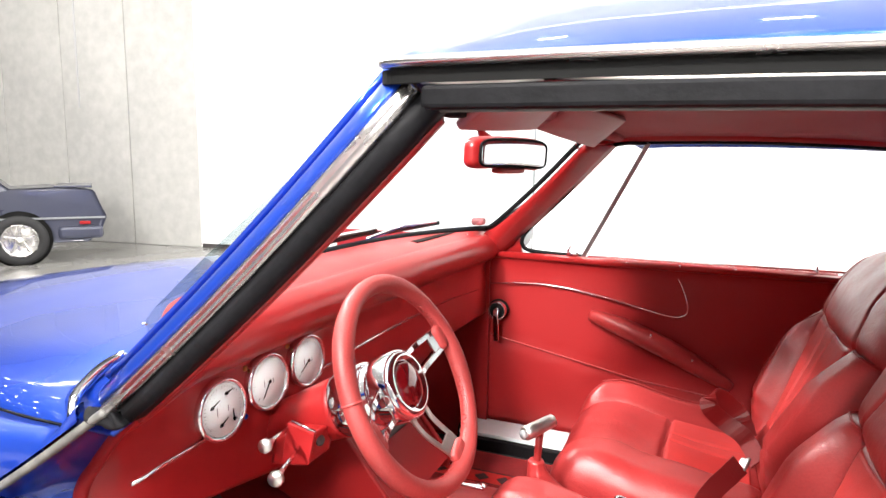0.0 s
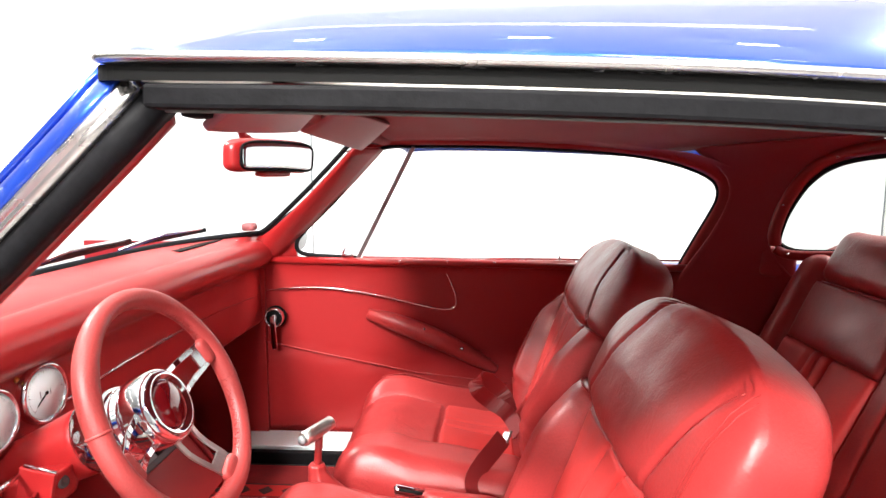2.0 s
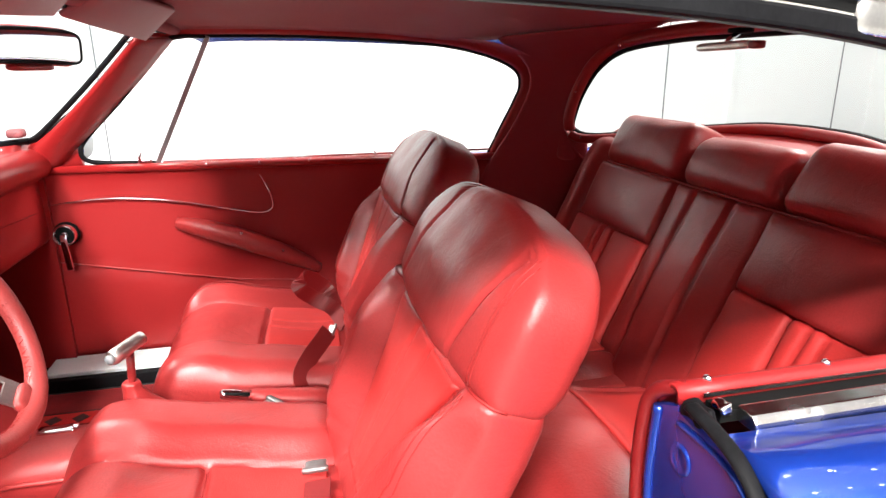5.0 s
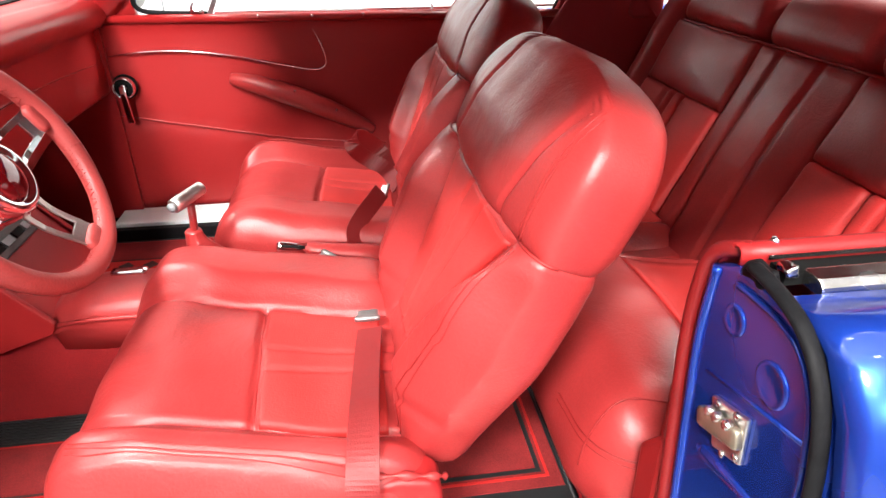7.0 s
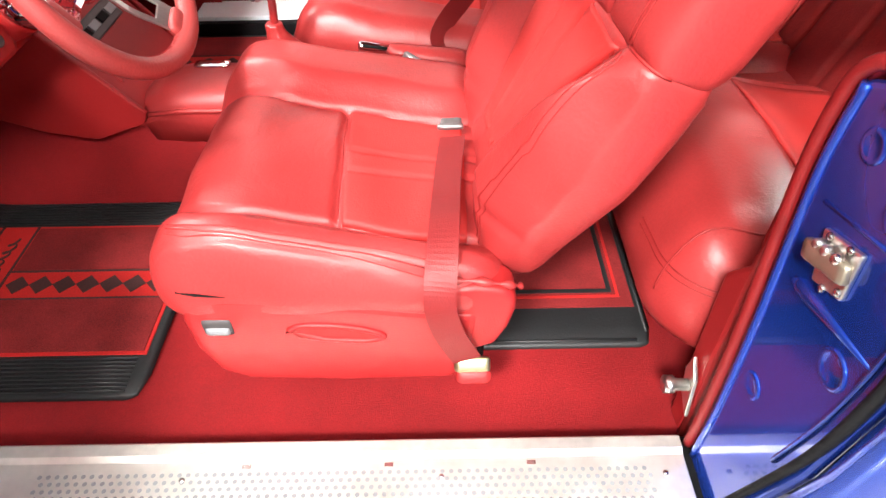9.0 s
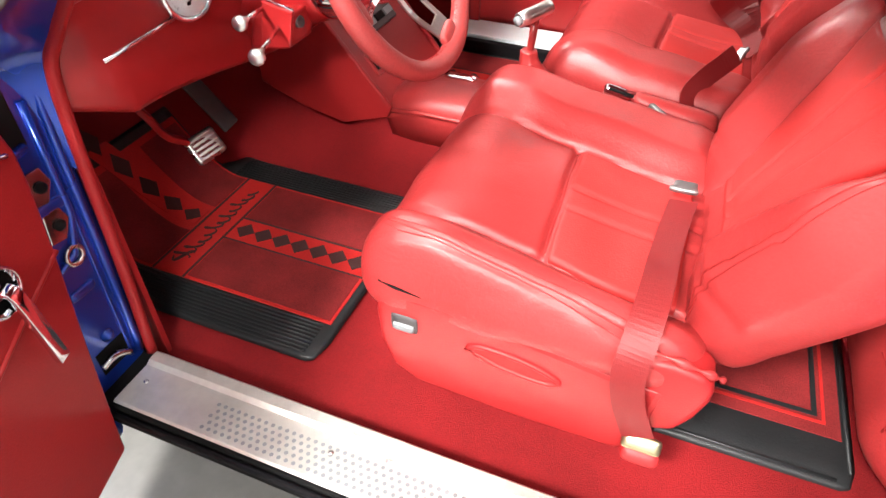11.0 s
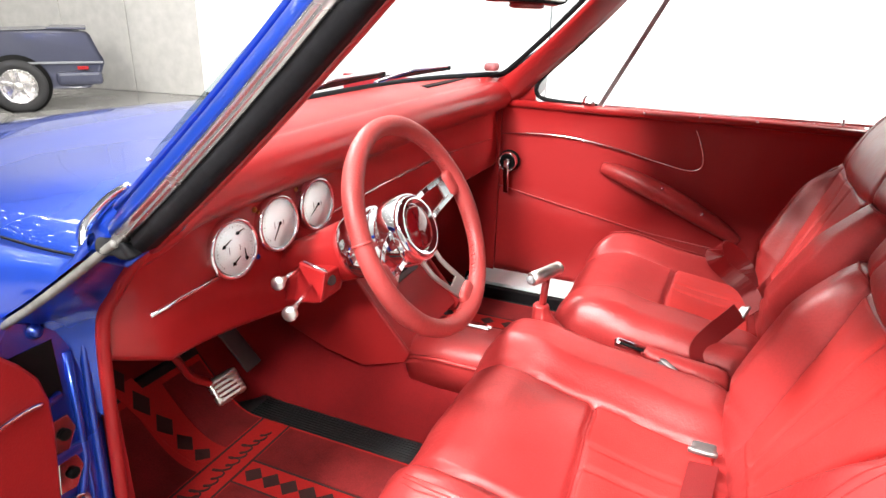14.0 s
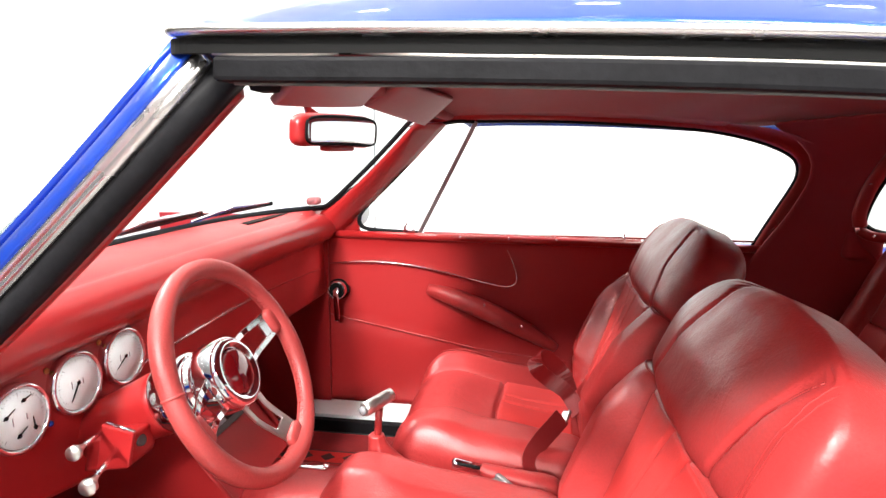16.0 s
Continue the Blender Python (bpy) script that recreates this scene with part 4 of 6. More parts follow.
part("armrest", tube(arm, [0.012 + 0.020 * math.sin(math.pi * (0.08 + 0.88 * i / 24)) for i in range(25)], 12), leather, door_p, "red padded sloping armrest")
for x, z in ((0.83, 0.775), (0.95, 0.712)):
    part("screw", lathe([(0.0005, 0), (0.005, 0), (0.0035, 0.003), (0.0005, 0.004)], axis_frame((x, YP - 0.073, z), (0, -1, 0.2)), 10), chrome, door_p)
part("panel_seam", tube([(x, YP - 0.0135, 0.695 - 0.19 * (x - 0.36) if x < 0.8 else 0.611 - 0.10 * (x - 0.8)) for x in [0.30 + 0.05 * k for k in range(17)]], 0.0022, 6), red_paint, door_p, "thin red seam cord")
handle_crank(door_p, (0.335, YP - 0.017, 0.795), (0, -1, 0), (0.4, 0, 0), 0.10, True)
part("lower_panel", box((0.30, 1.618, 0.30), (1.31, 1.632, 0.395)), vinyl, door_p, smooth=False)
# quarter light: frame, latch and bar
part("vent_bar", ribbon([(0.606, YP + 0.006, BELT + 0.004), (0.795, YP - 0.075, 1.347)], (1, 0, 0), 0.014, 0.014), steel, door_p, "worn steel quarter light bar", smooth=False, bevel=0.002)
part("vent_frame", tube(spline([(0.60, YP + 0.006, BELT + 0.006), (0.47, YP - 0.004, BELT + 0.012), (0.420, YP - 0.010, BELT + 0.022), (0.408, YP - 0.014, BELT + 0.050), (0.434, YP - 0.016, BELT + 0.092), (0.555, YP - 0.050, 1.192), (0.685, YP - 0.080, 1.335), (0.79, YP - 0.080, 1.348)], 7), 0.007, 8), rubber, door_p, "black quarter light seal")
vent = part("vent_latch", pad((0.020, 0.006, 0.008), (0.006, 0.005, 0.006), (6, 3, 4), lambda v: v + Vector((0.575, YP - 0.012, BELT + 0.014))), chrome, door_p)
part("vent_handle", tube([(0.565, YP - 0.016, BELT + 0.014), (0.562, YP - 0.022, BELT + 0.026), (0.57, YP - 0.022, BELT + 0.04)], 0.004, 8), chrome, door_p)
part("lock_rod", tube([(1.258, YP - 0.01, BELT - 0.01), (1.258, YP - 0.01, BELT + 0.022)], 0.004, 8), chrome, door_p)
for x in (0.745, 0.90, 1.05):
    part("screw", lathe([(0.0005, 0), (0.0045, 0), (0.0035, 0.003), (0.0005, 0.004)], axis_frame((x, YP - 0.022, BELT - 0.002), (0, -1, 0.3)), 8), chrome, door_p)
part("quarter_panel", sheet([[(x, YP - 0.004, z) for z in (0.36, 0.5, 0.7, 0.85, BELT - 0.01)] for x in (1.315, 1.45, 1.6, 1.68)], -0.01), vinyl, car, "red quarter panel beside the rear seat")
part("pillar_foot_trim", sheet([[(0.27, YP - 0.004, 0.985), (0.28, YP - 0.004, 1.01), (0.31, YP - 0.006, 1.05)], [(0.405, YP - 0.004, 0.985), (0.400, YP - 0.004, 1.012), (0.402, YP - 0.006, 1.05)]], -0.02), red_paint, car)

side_mirror = thing("side_mirror", "round white-backed passenger side mirror outside the window", "side mirror", (0.36, 1.75, 1.0))
part("head", lathe([(0.0005, -0.02), (0.03, -0.018), (0.048, -0.004), (0.05, 0.004), (0.046, 0.006), (0.0005, 0.006)], axis_frame((0.37, 1.76, 1.045), (1, -0.35, 0.05)), 24), mirror_shell, side_mirror, "pale grey mirror head")
part("stalk", tube([(0.37, 1.76, 1.0), (0.37, 1.745, 0.96), (0.375, 1.70, 0.93)], 0.007, 8), chrome, side_mirror)

# ---- driver's door, standing open ----
door_d = thing("driver_door", "open driver's door with a red vinyl panel, chrome crank and trim", "car door", (0.25, -0.02, 0.5))
ang = radians(74)
D = Matrix.Translation((0.262, -0.006, 0)) @ Matrix.Rotation(-ang, 4, "Z")    # local x along the door, local y into the car, z up
shell_line = [(0.0, 0.30), (0.012, 0.50), (0.02, 0.70), (0.03, 0.82), (0.045, 0.885), (0.075, 0.925), (0.12, 0.945), (0.2, 0.955), (0.6, 0.96), (1.04, 0.955), (1.06, 0.7), (1.04, 0.3)]
outline = [(0.042, 0.30), (0.032, 0.366), (0.009, 0.507), (-0.020, 0.666), (-0.035, 0.765), (-0.037, 0.806), (-0.029, 0.842), (-0.010, 0.870), (0.010, 0.892), (0.045, 0.932), (0.070, 0.954), (0.12, 0.958), (0.6, 0.96), (1.04, 0.955), (1.06, 0.7), (1.04, 0.3)]
bm = prism([(p[0], p[1]) for p in outline], "y", -0.002, 0.012)
bm.transform(D)
panel_d = part("door_panel", bm, vinyl, door_d, "red vinyl inner door panel", smooth=False, bevel=0.006)
bm = prism([(p[0] + 0.006, p[1]) for p in shell_line], "y", -0.11, -0.004)
bm.transform(D)
part("door_shell", bm, blue, door_d, "blue painted door shell", smooth=False, bevel=0.01)
bm = tube(spline([(0.075, 0.008, 0.950), (0.2, 0.008, 0.962), (0.6, 0.008, 0.968), (1.04, 0.008, 0.965)], 6), [0.012] + [0.026] * 18, 12)
bm.transform(D)
part("top_roll", bm, leather, door_d, "red padded door top")
bm = tube(spline([(-0.018, 0.016, 0.813), (0.010, 0.016, 0.820), (0.057, 0.016, 0.823), (0.142, 0.016, 0.820), (0.25, 0.016, 0.806), (0.45, 0.016, 0.78)], 6), [0.0035] + [0.0048] * 30, 8, flat=0.7)
bm.transform(D)
part("trim_line", bm, chrome, door_d, "chrome trim line")
bm = tube(spline([(-0.020, 0.0125, 0.668), (0.095, 0.0125, 0.628), (0.231, 0.0125, 0.576), (0.45, 0.0125, 0.50), (0.9, 0.0125, 0.42)], 6), 0.0035, 6)
bm.transform(D)
part("panel_seam", bm, vinyl, door_d)
at = D @ Vector((0.098, 0.010, 0.712))
inward = (D.to_3x3() @ Vector((0, 1, 0)))
along = (D.to_3x3() @ Vector((-1, 0, 0)))
handle_crank(door_d, at, inward, along, 0.125)
bm = pad((0.05, 0.05, 0.016), (0.02, 0.02, 0.012), (6, 6, 4), lambda v: D @ (v + Vector((0.13, -0.10, 0.985))))
part("door_mirror_foot", bm, chrome, door_d, "chrome mirror foot on the door")

# ---- dashboard ----
dash = thing("dashboard", "red painted dashboard with a padded top roll and chrome line", "dashboard", (0.27, MID, 0.8))


def dash_low(y):
    """Height of the panel's lower edge."""
    return 0.774 + 0.42 * max(0.0, 0.198 - y) - 0.055 * step(0.20, 0.62, y) + 0.055 * step(0.95, 1.3, y)


rows = []
for y in [0.112 + 0.138 * k / 30 for k in range(30)] + [0.25 + 1.364 * k / 66 for k in range(67)]:
    bow = 0.020 * ((y - MID) / 0.72) ** 2
    x0 = 0.278 + bow * 0.4
    xr = screen_x(min(max(y, 0.13), 1.55)) + 0.02
    zl = dash_low(y)
    prof = [(x0 - 0.12, zl + 0.02), (x0 - 0.03, zl - 0.003), (x0 - 0.006, zl), (x0 + 0.003, zl + 0.012), (x0 + 0.002, 0.84), (x0, 0.90), (x0 - 0.003, 0.950), (x0 + 0.002, 0.958), (x0 + 0.018, 0.965), (x0 + 0.036, 0.980), (x0 + 0.045, 0.998), (x0 + 0.043, 1.018), (x0 + 0.034, 1.036), (x0 + 0.018, 1.048), (x0 + 0.008, 1.0515), (x0 + 0.003, 1.0485), (x0 - 0.003, 1.053), ((x0 - 0.003 + xr) / 2 if xr < x0 - 0.02 else x0 - 0.006, 1.062), (min(xr, x0 - 0.010), 1.066)]
    lift = 0.008 * (1 - ((y - MID) / 0.72) ** 2)
    # the panel's end folds back to the door post along a slanting crease
    rows.append([(x - 0.55 * max(0.0, 0.198 - 0.316 * (z - 0.774) - y) * step(1.0, 0.93, z), y, z + (lift - 0.058 * step(0.30, 0.13, y)) * step(0.9, 1.05, z)) for x, z in prof])
part("dash_shell", sheet(rows), red_paint, dash, "red dashboard shell")
part("end_cap", prism([(0.235, 0.835), (0.265, 0.82), (0.285, 0.86), (0.28, 0.94), (0.305, 0.965), (0.308, 0.99), (0.29, 1.005), (0.28, 1.01)], "y", 1.606, 1.614), red_paint, dash, smooth=False)
part("trim_line", tube([(0.285, 0.170, 0.860), (0.286, 0.318, 0.868)], 0.0035, 8), chrome, dash, "thin chrome line")
part("trim_line", tube([(0.281, 0.60, 0.878), (0.280, 0.80, 0.887), (0.280, 1.10, 0.890)], 0.003, 8), chrome, dash, "thin chrome line")
part("glovebox_line", tube([(0.281, 1.10, 0.890), (0.283, 1.30, 0.885), (0.288, 1.55, 0.872)], 0.0016, 6), seam_mat, dash)
for y in (0.20, 0.335, 0.47, 0.66, 0.9, 1.15, 1.4):
    part("screw", lathe([(0.0005, 0), (0.004, 0), (0.003, 0.002), (0.0005, 0.003)], axis_frame((screen_x(y) + 0.05 if 0.3 < y < 1.4 else 0.29, y, 1.067), (0.2, 0, 1)), 8), chrome, dash)
for y, z in ((0.40, 0.945), (0.512, 0.952)):
    part("indicator_jewel", lathe([(0.0005, 0), (0.005, 0), (0.004, 0.003), (0.0005, 0.004)], axis_frame((0.279, y, z), (1, 0, 0)), 10), glowing("amber_jewel", (0.4, 0.12, 0.02), 0.0), dash)
part("indicator_jewel", lathe([(0.0005, 0), (0.005, 0), (0.004, 0.003), (0.0005, 0.004)], axis_frame((0.282, 0.395, 0.866), (1, 0, 0)), 10), blue, dash)
# black strip laid on the shell in place of the slot's dark inside
part("vent_slot_shade", box((0.215, 1.15, 1.0655), (0.24, 1.42, 1.069)), black, dash, "black strip drawn as the shade of the defroster slot", smooth=False)


def gauge(y, z, needles, label):
    g = thing("gauge", label, "gauge", (0.272, y, z), group="dashboard gauges")
    F = axis_frame((0.284, y, z), (1, -0.06, 0.05))
    part("bezel", lathe([(0.049, -0.01), (0.0492, 0.008), (0.047, 0.013), (0.0440, 0.0125), (0.042, 0.0098), (0.041, 0.0)], F, 40), chrome, g, "chrome bezel")
    B, F = F, F @ Matrix.Translation((0, 0, 0.0062))
    part("dial", lathe([(0.0005, 0.0035), (0.0405, 0.0035), (0.0405, 0.001), (0.0005, 0.001)], F, 40), gauge_face, g, "white dial face")
    bm = bmesh.new()
    for k in range(31):
        a = radians(-40 + 260 * k / 30)
        r0 = 0.0355 if k % 5 else 0.033
        box((r0, -0.0003, 0.0036), (0.0375, 0.0003, 0.0040), bm, F @ Matrix.Rotation(a, 4, "Z"))
    part("scale_marks", bm, black, g, "fine black scale marks", smooth=False)
    for ox, oy, deg, ln in needles:
        m = F @ Matrix.Translation((ox, oy, 0.0042)) @ Matrix.Rotation(radians(deg), 4, "Z")
        bm = prism([(-0.004, -0.0014), (ln, -0.0004), (ln, 0.0004), (-0.004, 0.0014)], "z", 0, 0.001)
        bm.transform(m)
        n = part("needle", bm, black, g, "black needle", smooth=False)
        part("pivot", lathe([(0.0005, 0), (0.0028, 0), (0.0028, 0.002), (0.0005, 0.0025)], m, 12), black, g)
    for oy, w in ((-0.012, 0.012), (0.010, 0.009)):
        part("lettering", box((oy - 0.0008, -w / 2, 0.0036), (oy + 0.0008, w / 2, 0.0040), m=F), grey_plastic, g, smooth=False)
    lens = part("lens", lathe([(0.0005, 0.0145), (0.043, 0.0128), (0.043, 0.0124), (0.0005, 0.0140)], B, 32), clear, g)
    lens.visible_shadow = False
    return g


# local x of a dial points to the passenger, local y up
gauge(0.333, 0.902, [(-0.022, 0.010, 25, 0.017), (0.008, 0.024, 15, 0.014), (-0.006, -0.022, 30, 0.016), (0.020, -0.020, 95, 0.016)], "white four-in-one gauge with chrome bezel and small black needles")
gauge(0.443, 0.911, [(0, 0, 235, 0.030)], "white speedometer with chrome bezel and a long black needle")
gauge(0.556, 0.915, [(0, 0, 215, 0.028)], "white tachometer with chrome bezel and black needle")

# ---- steering column and wheel ----
HUB = Vector((0.542, 0.483, 0.935))
AX = Vector((0.90, -0.03, 0.43)).normalized()
column = thing("steering_column", "red steering column with chrome collar, knobs and levers", "steering column", (0.4, 0.445, 0.87))


def along_axis(d):
    return HUB + AX * d


C0 = axis_frame(along_axis(-0.33), AX)
part("jacket", lathe([(0.0005, 0), (0.045, 0), (0.047, 0.10), (0.052, 0.18), (0.055, 0.20), (0.0005, 0.20)], C0, 28), red_paint, column, "red column jacket")
part("collar", lathe([(0.0005, 0.195), (0.056, 0.195), (0.058, 0.202), (0.058, 0.228), (0.056, 0.231), (0.058, 0.234), (0.058, 0.246), (0.054, 0.252), (0.0005, 0.252)], C0, 32), chrome, column, "polished chrome collar")
bm = pad((0.036, 0.034, 0.028), (0.004, 0.004, 0.004), (8, 6, 6), lambda v: v + Vector((0.368 + 0.25 * v.z, 0.432, 0.824 + 0.15 * v.x)))
part("switch_box", bm, red_paint, column, "red boxed column housing")


def knob(tip, root, r):
    t, o = Vector(tip), Vector(root)
    d = (t - o).normalized()
    part("rod", tube([o, t], 0.0035, 8), chrome, column, "thin chrome rod")
    part("knob", lathe([(0.0035, -0.026), (0.0045, -0.018), (0.007, -0.008), (r * 0.9, -0.003), (r, 0.0), (r, 0.004), (r * 0.88, 0.006), (0.0005, 0.0065)], axis_frame(t, d), 20), brushed, column, "polished metal knob")


knob((0.425, 0.287, 0.842), (0.385, 0.40, 0.835), 0.0115)
knob((0.388, 0.312, 0.872), (0.36, 0.41, 0.858), 0.0105)
part("flap", prism([(0.352, 0.800), (0.404, 0.808), (0.416, 0.862), (0.366, 0.872)], "y", 0.392, 0.400), red_paint, column, "raised red flap beside the switch box", smooth=False, bevel=0.002)
part("flap_edge", tube([(0.372, 0.396, 0.873), (0.416, 0.396, 0.864)], 0.0022, 6), chrome, column)
part("socket", lathe([(0.0005, 0), (0.009, 0), (0.009, 0.004), (0.0065, 0.005), (0.0005, 0.001)], axis_frame((0.406, 0.420, 0.838), (1, -0.2, 0.2)), 16), dark_plastic, column, "dark key socket")

wheel = thing("steering_wheel", "red leather-wrapped steering wheel with polished slotted spokes", "steering wheel", HUB)
WF = axis_frame(HUB, AX)
RIM = 0.165
bm = tube([WF @ Vector((RIM * math.cos(a), RIM * math.sin(a), 0)) for a in [2 * math.pi * k / 72 for k in range(72)]], [0.0152 + 0.0008 * math.cos(5 * k * 2 * math.pi / 72) for k in range(72)], 16, closed=True, up=AX)
rim = part("rim", bm, wheel_leather, wheel, "worn red leather rim")
bm = bmesh.new()
for k in range(110):
    a = 2 * math.pi * k / 110
    p = WF @ Vector(((RIM - 0.0148) * math.cos(a), (RIM - 0.0148) * math.sin(a), 0.004 * (1 if k % 2 else -1)))
    q = WF @ Vector(((RIM - 0.0148) * math.cos(a + 0.025), (RIM - 0.0148) * math.sin(a + 0.025), -0.004 * (1 if k % 2 else -1)))
    tube([p, q], 0.0008, 4, bm=bm)
tagged(part("stitching", bm, seam_mat, rim, "zigzag lacing inside the rim"), kind="stuff")
for a in (radians(-8), radians(172)):
    part("rim_joint", tube([WF @ Vector((RIM * math.cos(a + b), RIM * math.sin(a + b), 0)) for b in (-0.012, 0.012)], 0.0159, 16), wheel_leather, rim)
for deg in (15, -71, 195):
    a = radians(deg)
    S = WF @ Matrix.Translation((0, 0, -0.030)) @ Matrix.Rotation(a, 4, "Z")
    # slotted spoke: two rails joined by ends
    bm = bmesh.new()
    for s in (-1, 1):
        ring = []
        for t in range(9):
            r = 0.040 + (RIM - 0.012 - 0.040) * t / 8
            w = 0.030 - 0.009 * t / 8
            dz = 0.006 + 0.022 * step(0.3, 1, t / 8)
            ring.append([S @ Vector((r, s * w, dz - 0.0025)), S @ Vector((r, s * (w - 0.0095), dz - 0.0025)), S @ Vector((r, s * (w - 0.0095), dz + 0.0015)), S @ Vector((r, s * w, dz + 0.0015))])
        loft(ring, bm=bm)
    for r0, r1 in ((0.036, 0.058), (0.118, RIM - 0.012)):
        ring = []
        for r in (r0, (r0 + r1) / 2, r1):
            t = (r - 0.040) / (RIM - 0.052)
            w = 0.030 - 0.009 * t
            dz = 0.006 + 0.022 * step(0.3, 1, t)
            ring.append([S @ Vector((r, -w, dz - 0.0024)), S @ Vector((r, w, dz - 0.0024)), S @ Vector((r, w, dz + 0.0014)), S @ Vector((r, -w, dz + 0.0014))])
        loft(ring, bm=bm)
    part("spoke", bm, brushed if deg < 0 else chrome, wheel, "polished slotted spoke", smooth=False, bevel=0.0008)
    part("spoke_wrap", pad((0.017, 0.023, 0.0085), (0.008, 0.008, 0.007), (6, 6, 6), lambda v: S @ (v + Vector((RIM - 0.014, 0, 0.028)))), wheel_leather, wheel)
HF = WF @ Matrix.Translation((0, 0, -0.052))
part("hub", lathe([(0.0005, -0.075), (0.047, -0.075), (0.049, -0.060), (0.041, -0.045), (0.041, -0.026), (0.053, -0.022), (0.053, -0.014), (0.050, -0.010), (0.050, -0.002), (0.057, 0.001), (0.058, 0.006), (0.058, 0.034), (0.0555, 0.042), (0.049, 0.0475), (0.043, 0.048), (0.040, 0.044), (0.0005, 0.044)], HF, 40), chrome, wheel, "polished chrome hub")
part("horn_button", lathe([(0.0005, 0.052), (0.015, 0.0515), (0.030, 0.049), (0.038, 0.0445), (0.038, 0.04), (0.0005, 0.04)], HF, 32), material("dark_red_gloss", (0.12, 0.004, 0.006), 0.05, coat=1.0, vary=0.02, rough_vary=0.01), wheel, "glossy dark red horn button")
for k in range(6):
    a = k * math.pi / 3
    part("hub_bolt", lathe([(0.0005, 0), (0.006, 0), (0.006, 0.008), (0.004, 0.010), (0.0005, 0.010)], HF @ Matrix.Translation((0.046 * math.cos(a), 0.046 * math.sin(a), -0.03)), 10), chrome, wheel)

# ---- pedals ----
brake = thing("brake_pedal", "brake pedal with bright ribbed pad on a red arm", "pedal", (0.1, 0.47, 0.4))
part("arm", ribbon(spline([(0.05, 0.325, 0.78), (0.07, 0.352, 0.69), (0.085, 0.378, 0.625), (0.088, 0.402, 0.578), (0.092, 0.440, 0.545)], 6), (0.5, -0.5, 0.1), 0.022, 0.012), red_paint, brake, "red pedal arm", bevel=0.003)
PF = axis_frame((0.105, 0.472, 0.520), (0.80, -0.05, 0.60), (0.1, 1, 0))
pd = part("pad", pad((0.038, 0.029, 0.007), (0.008, 0.008, 0.005), (8, 8, 3), lambda v: PF @ v), brushed, brake, "bright ribbed pedal pad")
for k in range(5):
    part("rib", pad((0.031, 0.0026, 0.002), (0.002, 0.0015, 0.0012), (4, 2, 2), lambda v: PF @ (v + Vector((0, -0.020 + 0.010 * k, 0.0075)))), clear_plastic, pd)
throttle = thing("throttle_pedal", "long dark grey metal throttle pedal", "pedal", (0.05, 0.56, 0.36))
part("plate", ribbon([(-0.06, 0.545, 0.70), (0.03, 0.565, 0.585), (0.09, 0.575, 0.505)], (0.1, 1, 0.1), 0.045, 0.008), dark_plastic, throttle, bevel=0.004)

# ---- centre console, shifter, hand brake ----
console = thing("centre_console", "padded red centre console between the seats", "console", (0.6, MID, FLOOR))
rings = []
for k in range(19):
    x = 0.395 + 0.625 * (k / 18) ** 1.3
    top = 0.596 - 0.030 * step(0.47, 0.395, x)
    w = 0.069
    c = 0.772
    rings.append([(x, c - w + 0.035, 0.46), (x, c - w + 0.008, 0.525), (x, c - w, top - 0.040), (x, c - w + 0.006, top - 0.024), (x, c - w + 0.022, top - 0.006), (x, c - w + 0.045, top), (x, c, top + 0.002), (x, c + w - 0.035, top), (x, c + w - 0.016, top - 0.004), (x, c + w - 0.004, top - 0.016), (x, c + w, top - 0.030), (x, c + w, 0.525), (x, c + w, 0.46)])
part("console_body", loft(rings), leather, console, "red leather console body")
for s in (-1, 1):
    y0, y1 = sorted((MID + s * 0.150, MID + s * 0.138))
    part("console_side", prism([(0.10, 0.56), (0.10, 0.74), (0.25, 0.77), (0.275, 0.724), (0.416, 0.558), (0.405, 0.535), (0.30, 0.50), (0.20, 0.52)], "y", y0, y1), vinyl, console, "red side panel falling from the dashboard", smooth=False, bevel=0.003)
part("stack_face", prism([(0.24, 0.765), (0.266, 0.722), (0.405, 0.558), (0.39, 0.55)], "y", MID - 0.138, MID + 0.138), vinyl, console, "red sloping centre stack", smooth=False)
part("piping", tube([(0.41, MID - 0.138, 0.548), (0.48, MID - 0.139, 0.556), (0.6, MID - 0.139, 0.556), (1.0, MID - 0.139, 0.554)], 0.005, 8), leather, console)
part("plate", pad((0.036, 0.013, 0.004), (0.006, 0.006, 0.003), (6, 4, 2), lambda v: v + Vector((0.526, 0.806, 0.5995))), chrome, console, "bright chrome plate")
def on_stack(t, y, up):
    """A frame on the sloping stack: t down its length."""
    n = Vector((0.164, 0, 0.139)).normalized()
    return axis_frame(Vector((0.266 + 0.139 * t, y, 0.722 - 0.164 * t)) + n * up, n, (0, 1, 0))


panel_r = part("radio", box((-0.085, -0.022, -0.004), (0.085, 0.022, 0.006), m=on_stack(0.30, MID, 0.0)), dark_plastic, console, "dark radio and switch panel under the dashboard", smooth=False, bevel=0.003)
for k in range(4):
    part("button", box((-0.016, -0.008, 0), (0.016, 0.008, 0.004), m=on_stack(0.30, MID - 0.06 + 0.04 * k, 0.006)), grey_plastic if k % 2 else black, panel_r, smooth=False, bevel=0.001)
part("switch_plate", box((-0.020, -0.026, -0.002), (0.020, 0.026, 0.003), m=on_stack(0.62, MID - 0.085, 0.0)), red_paint, console, "small red switch plate", smooth=False, bevel=0.002)
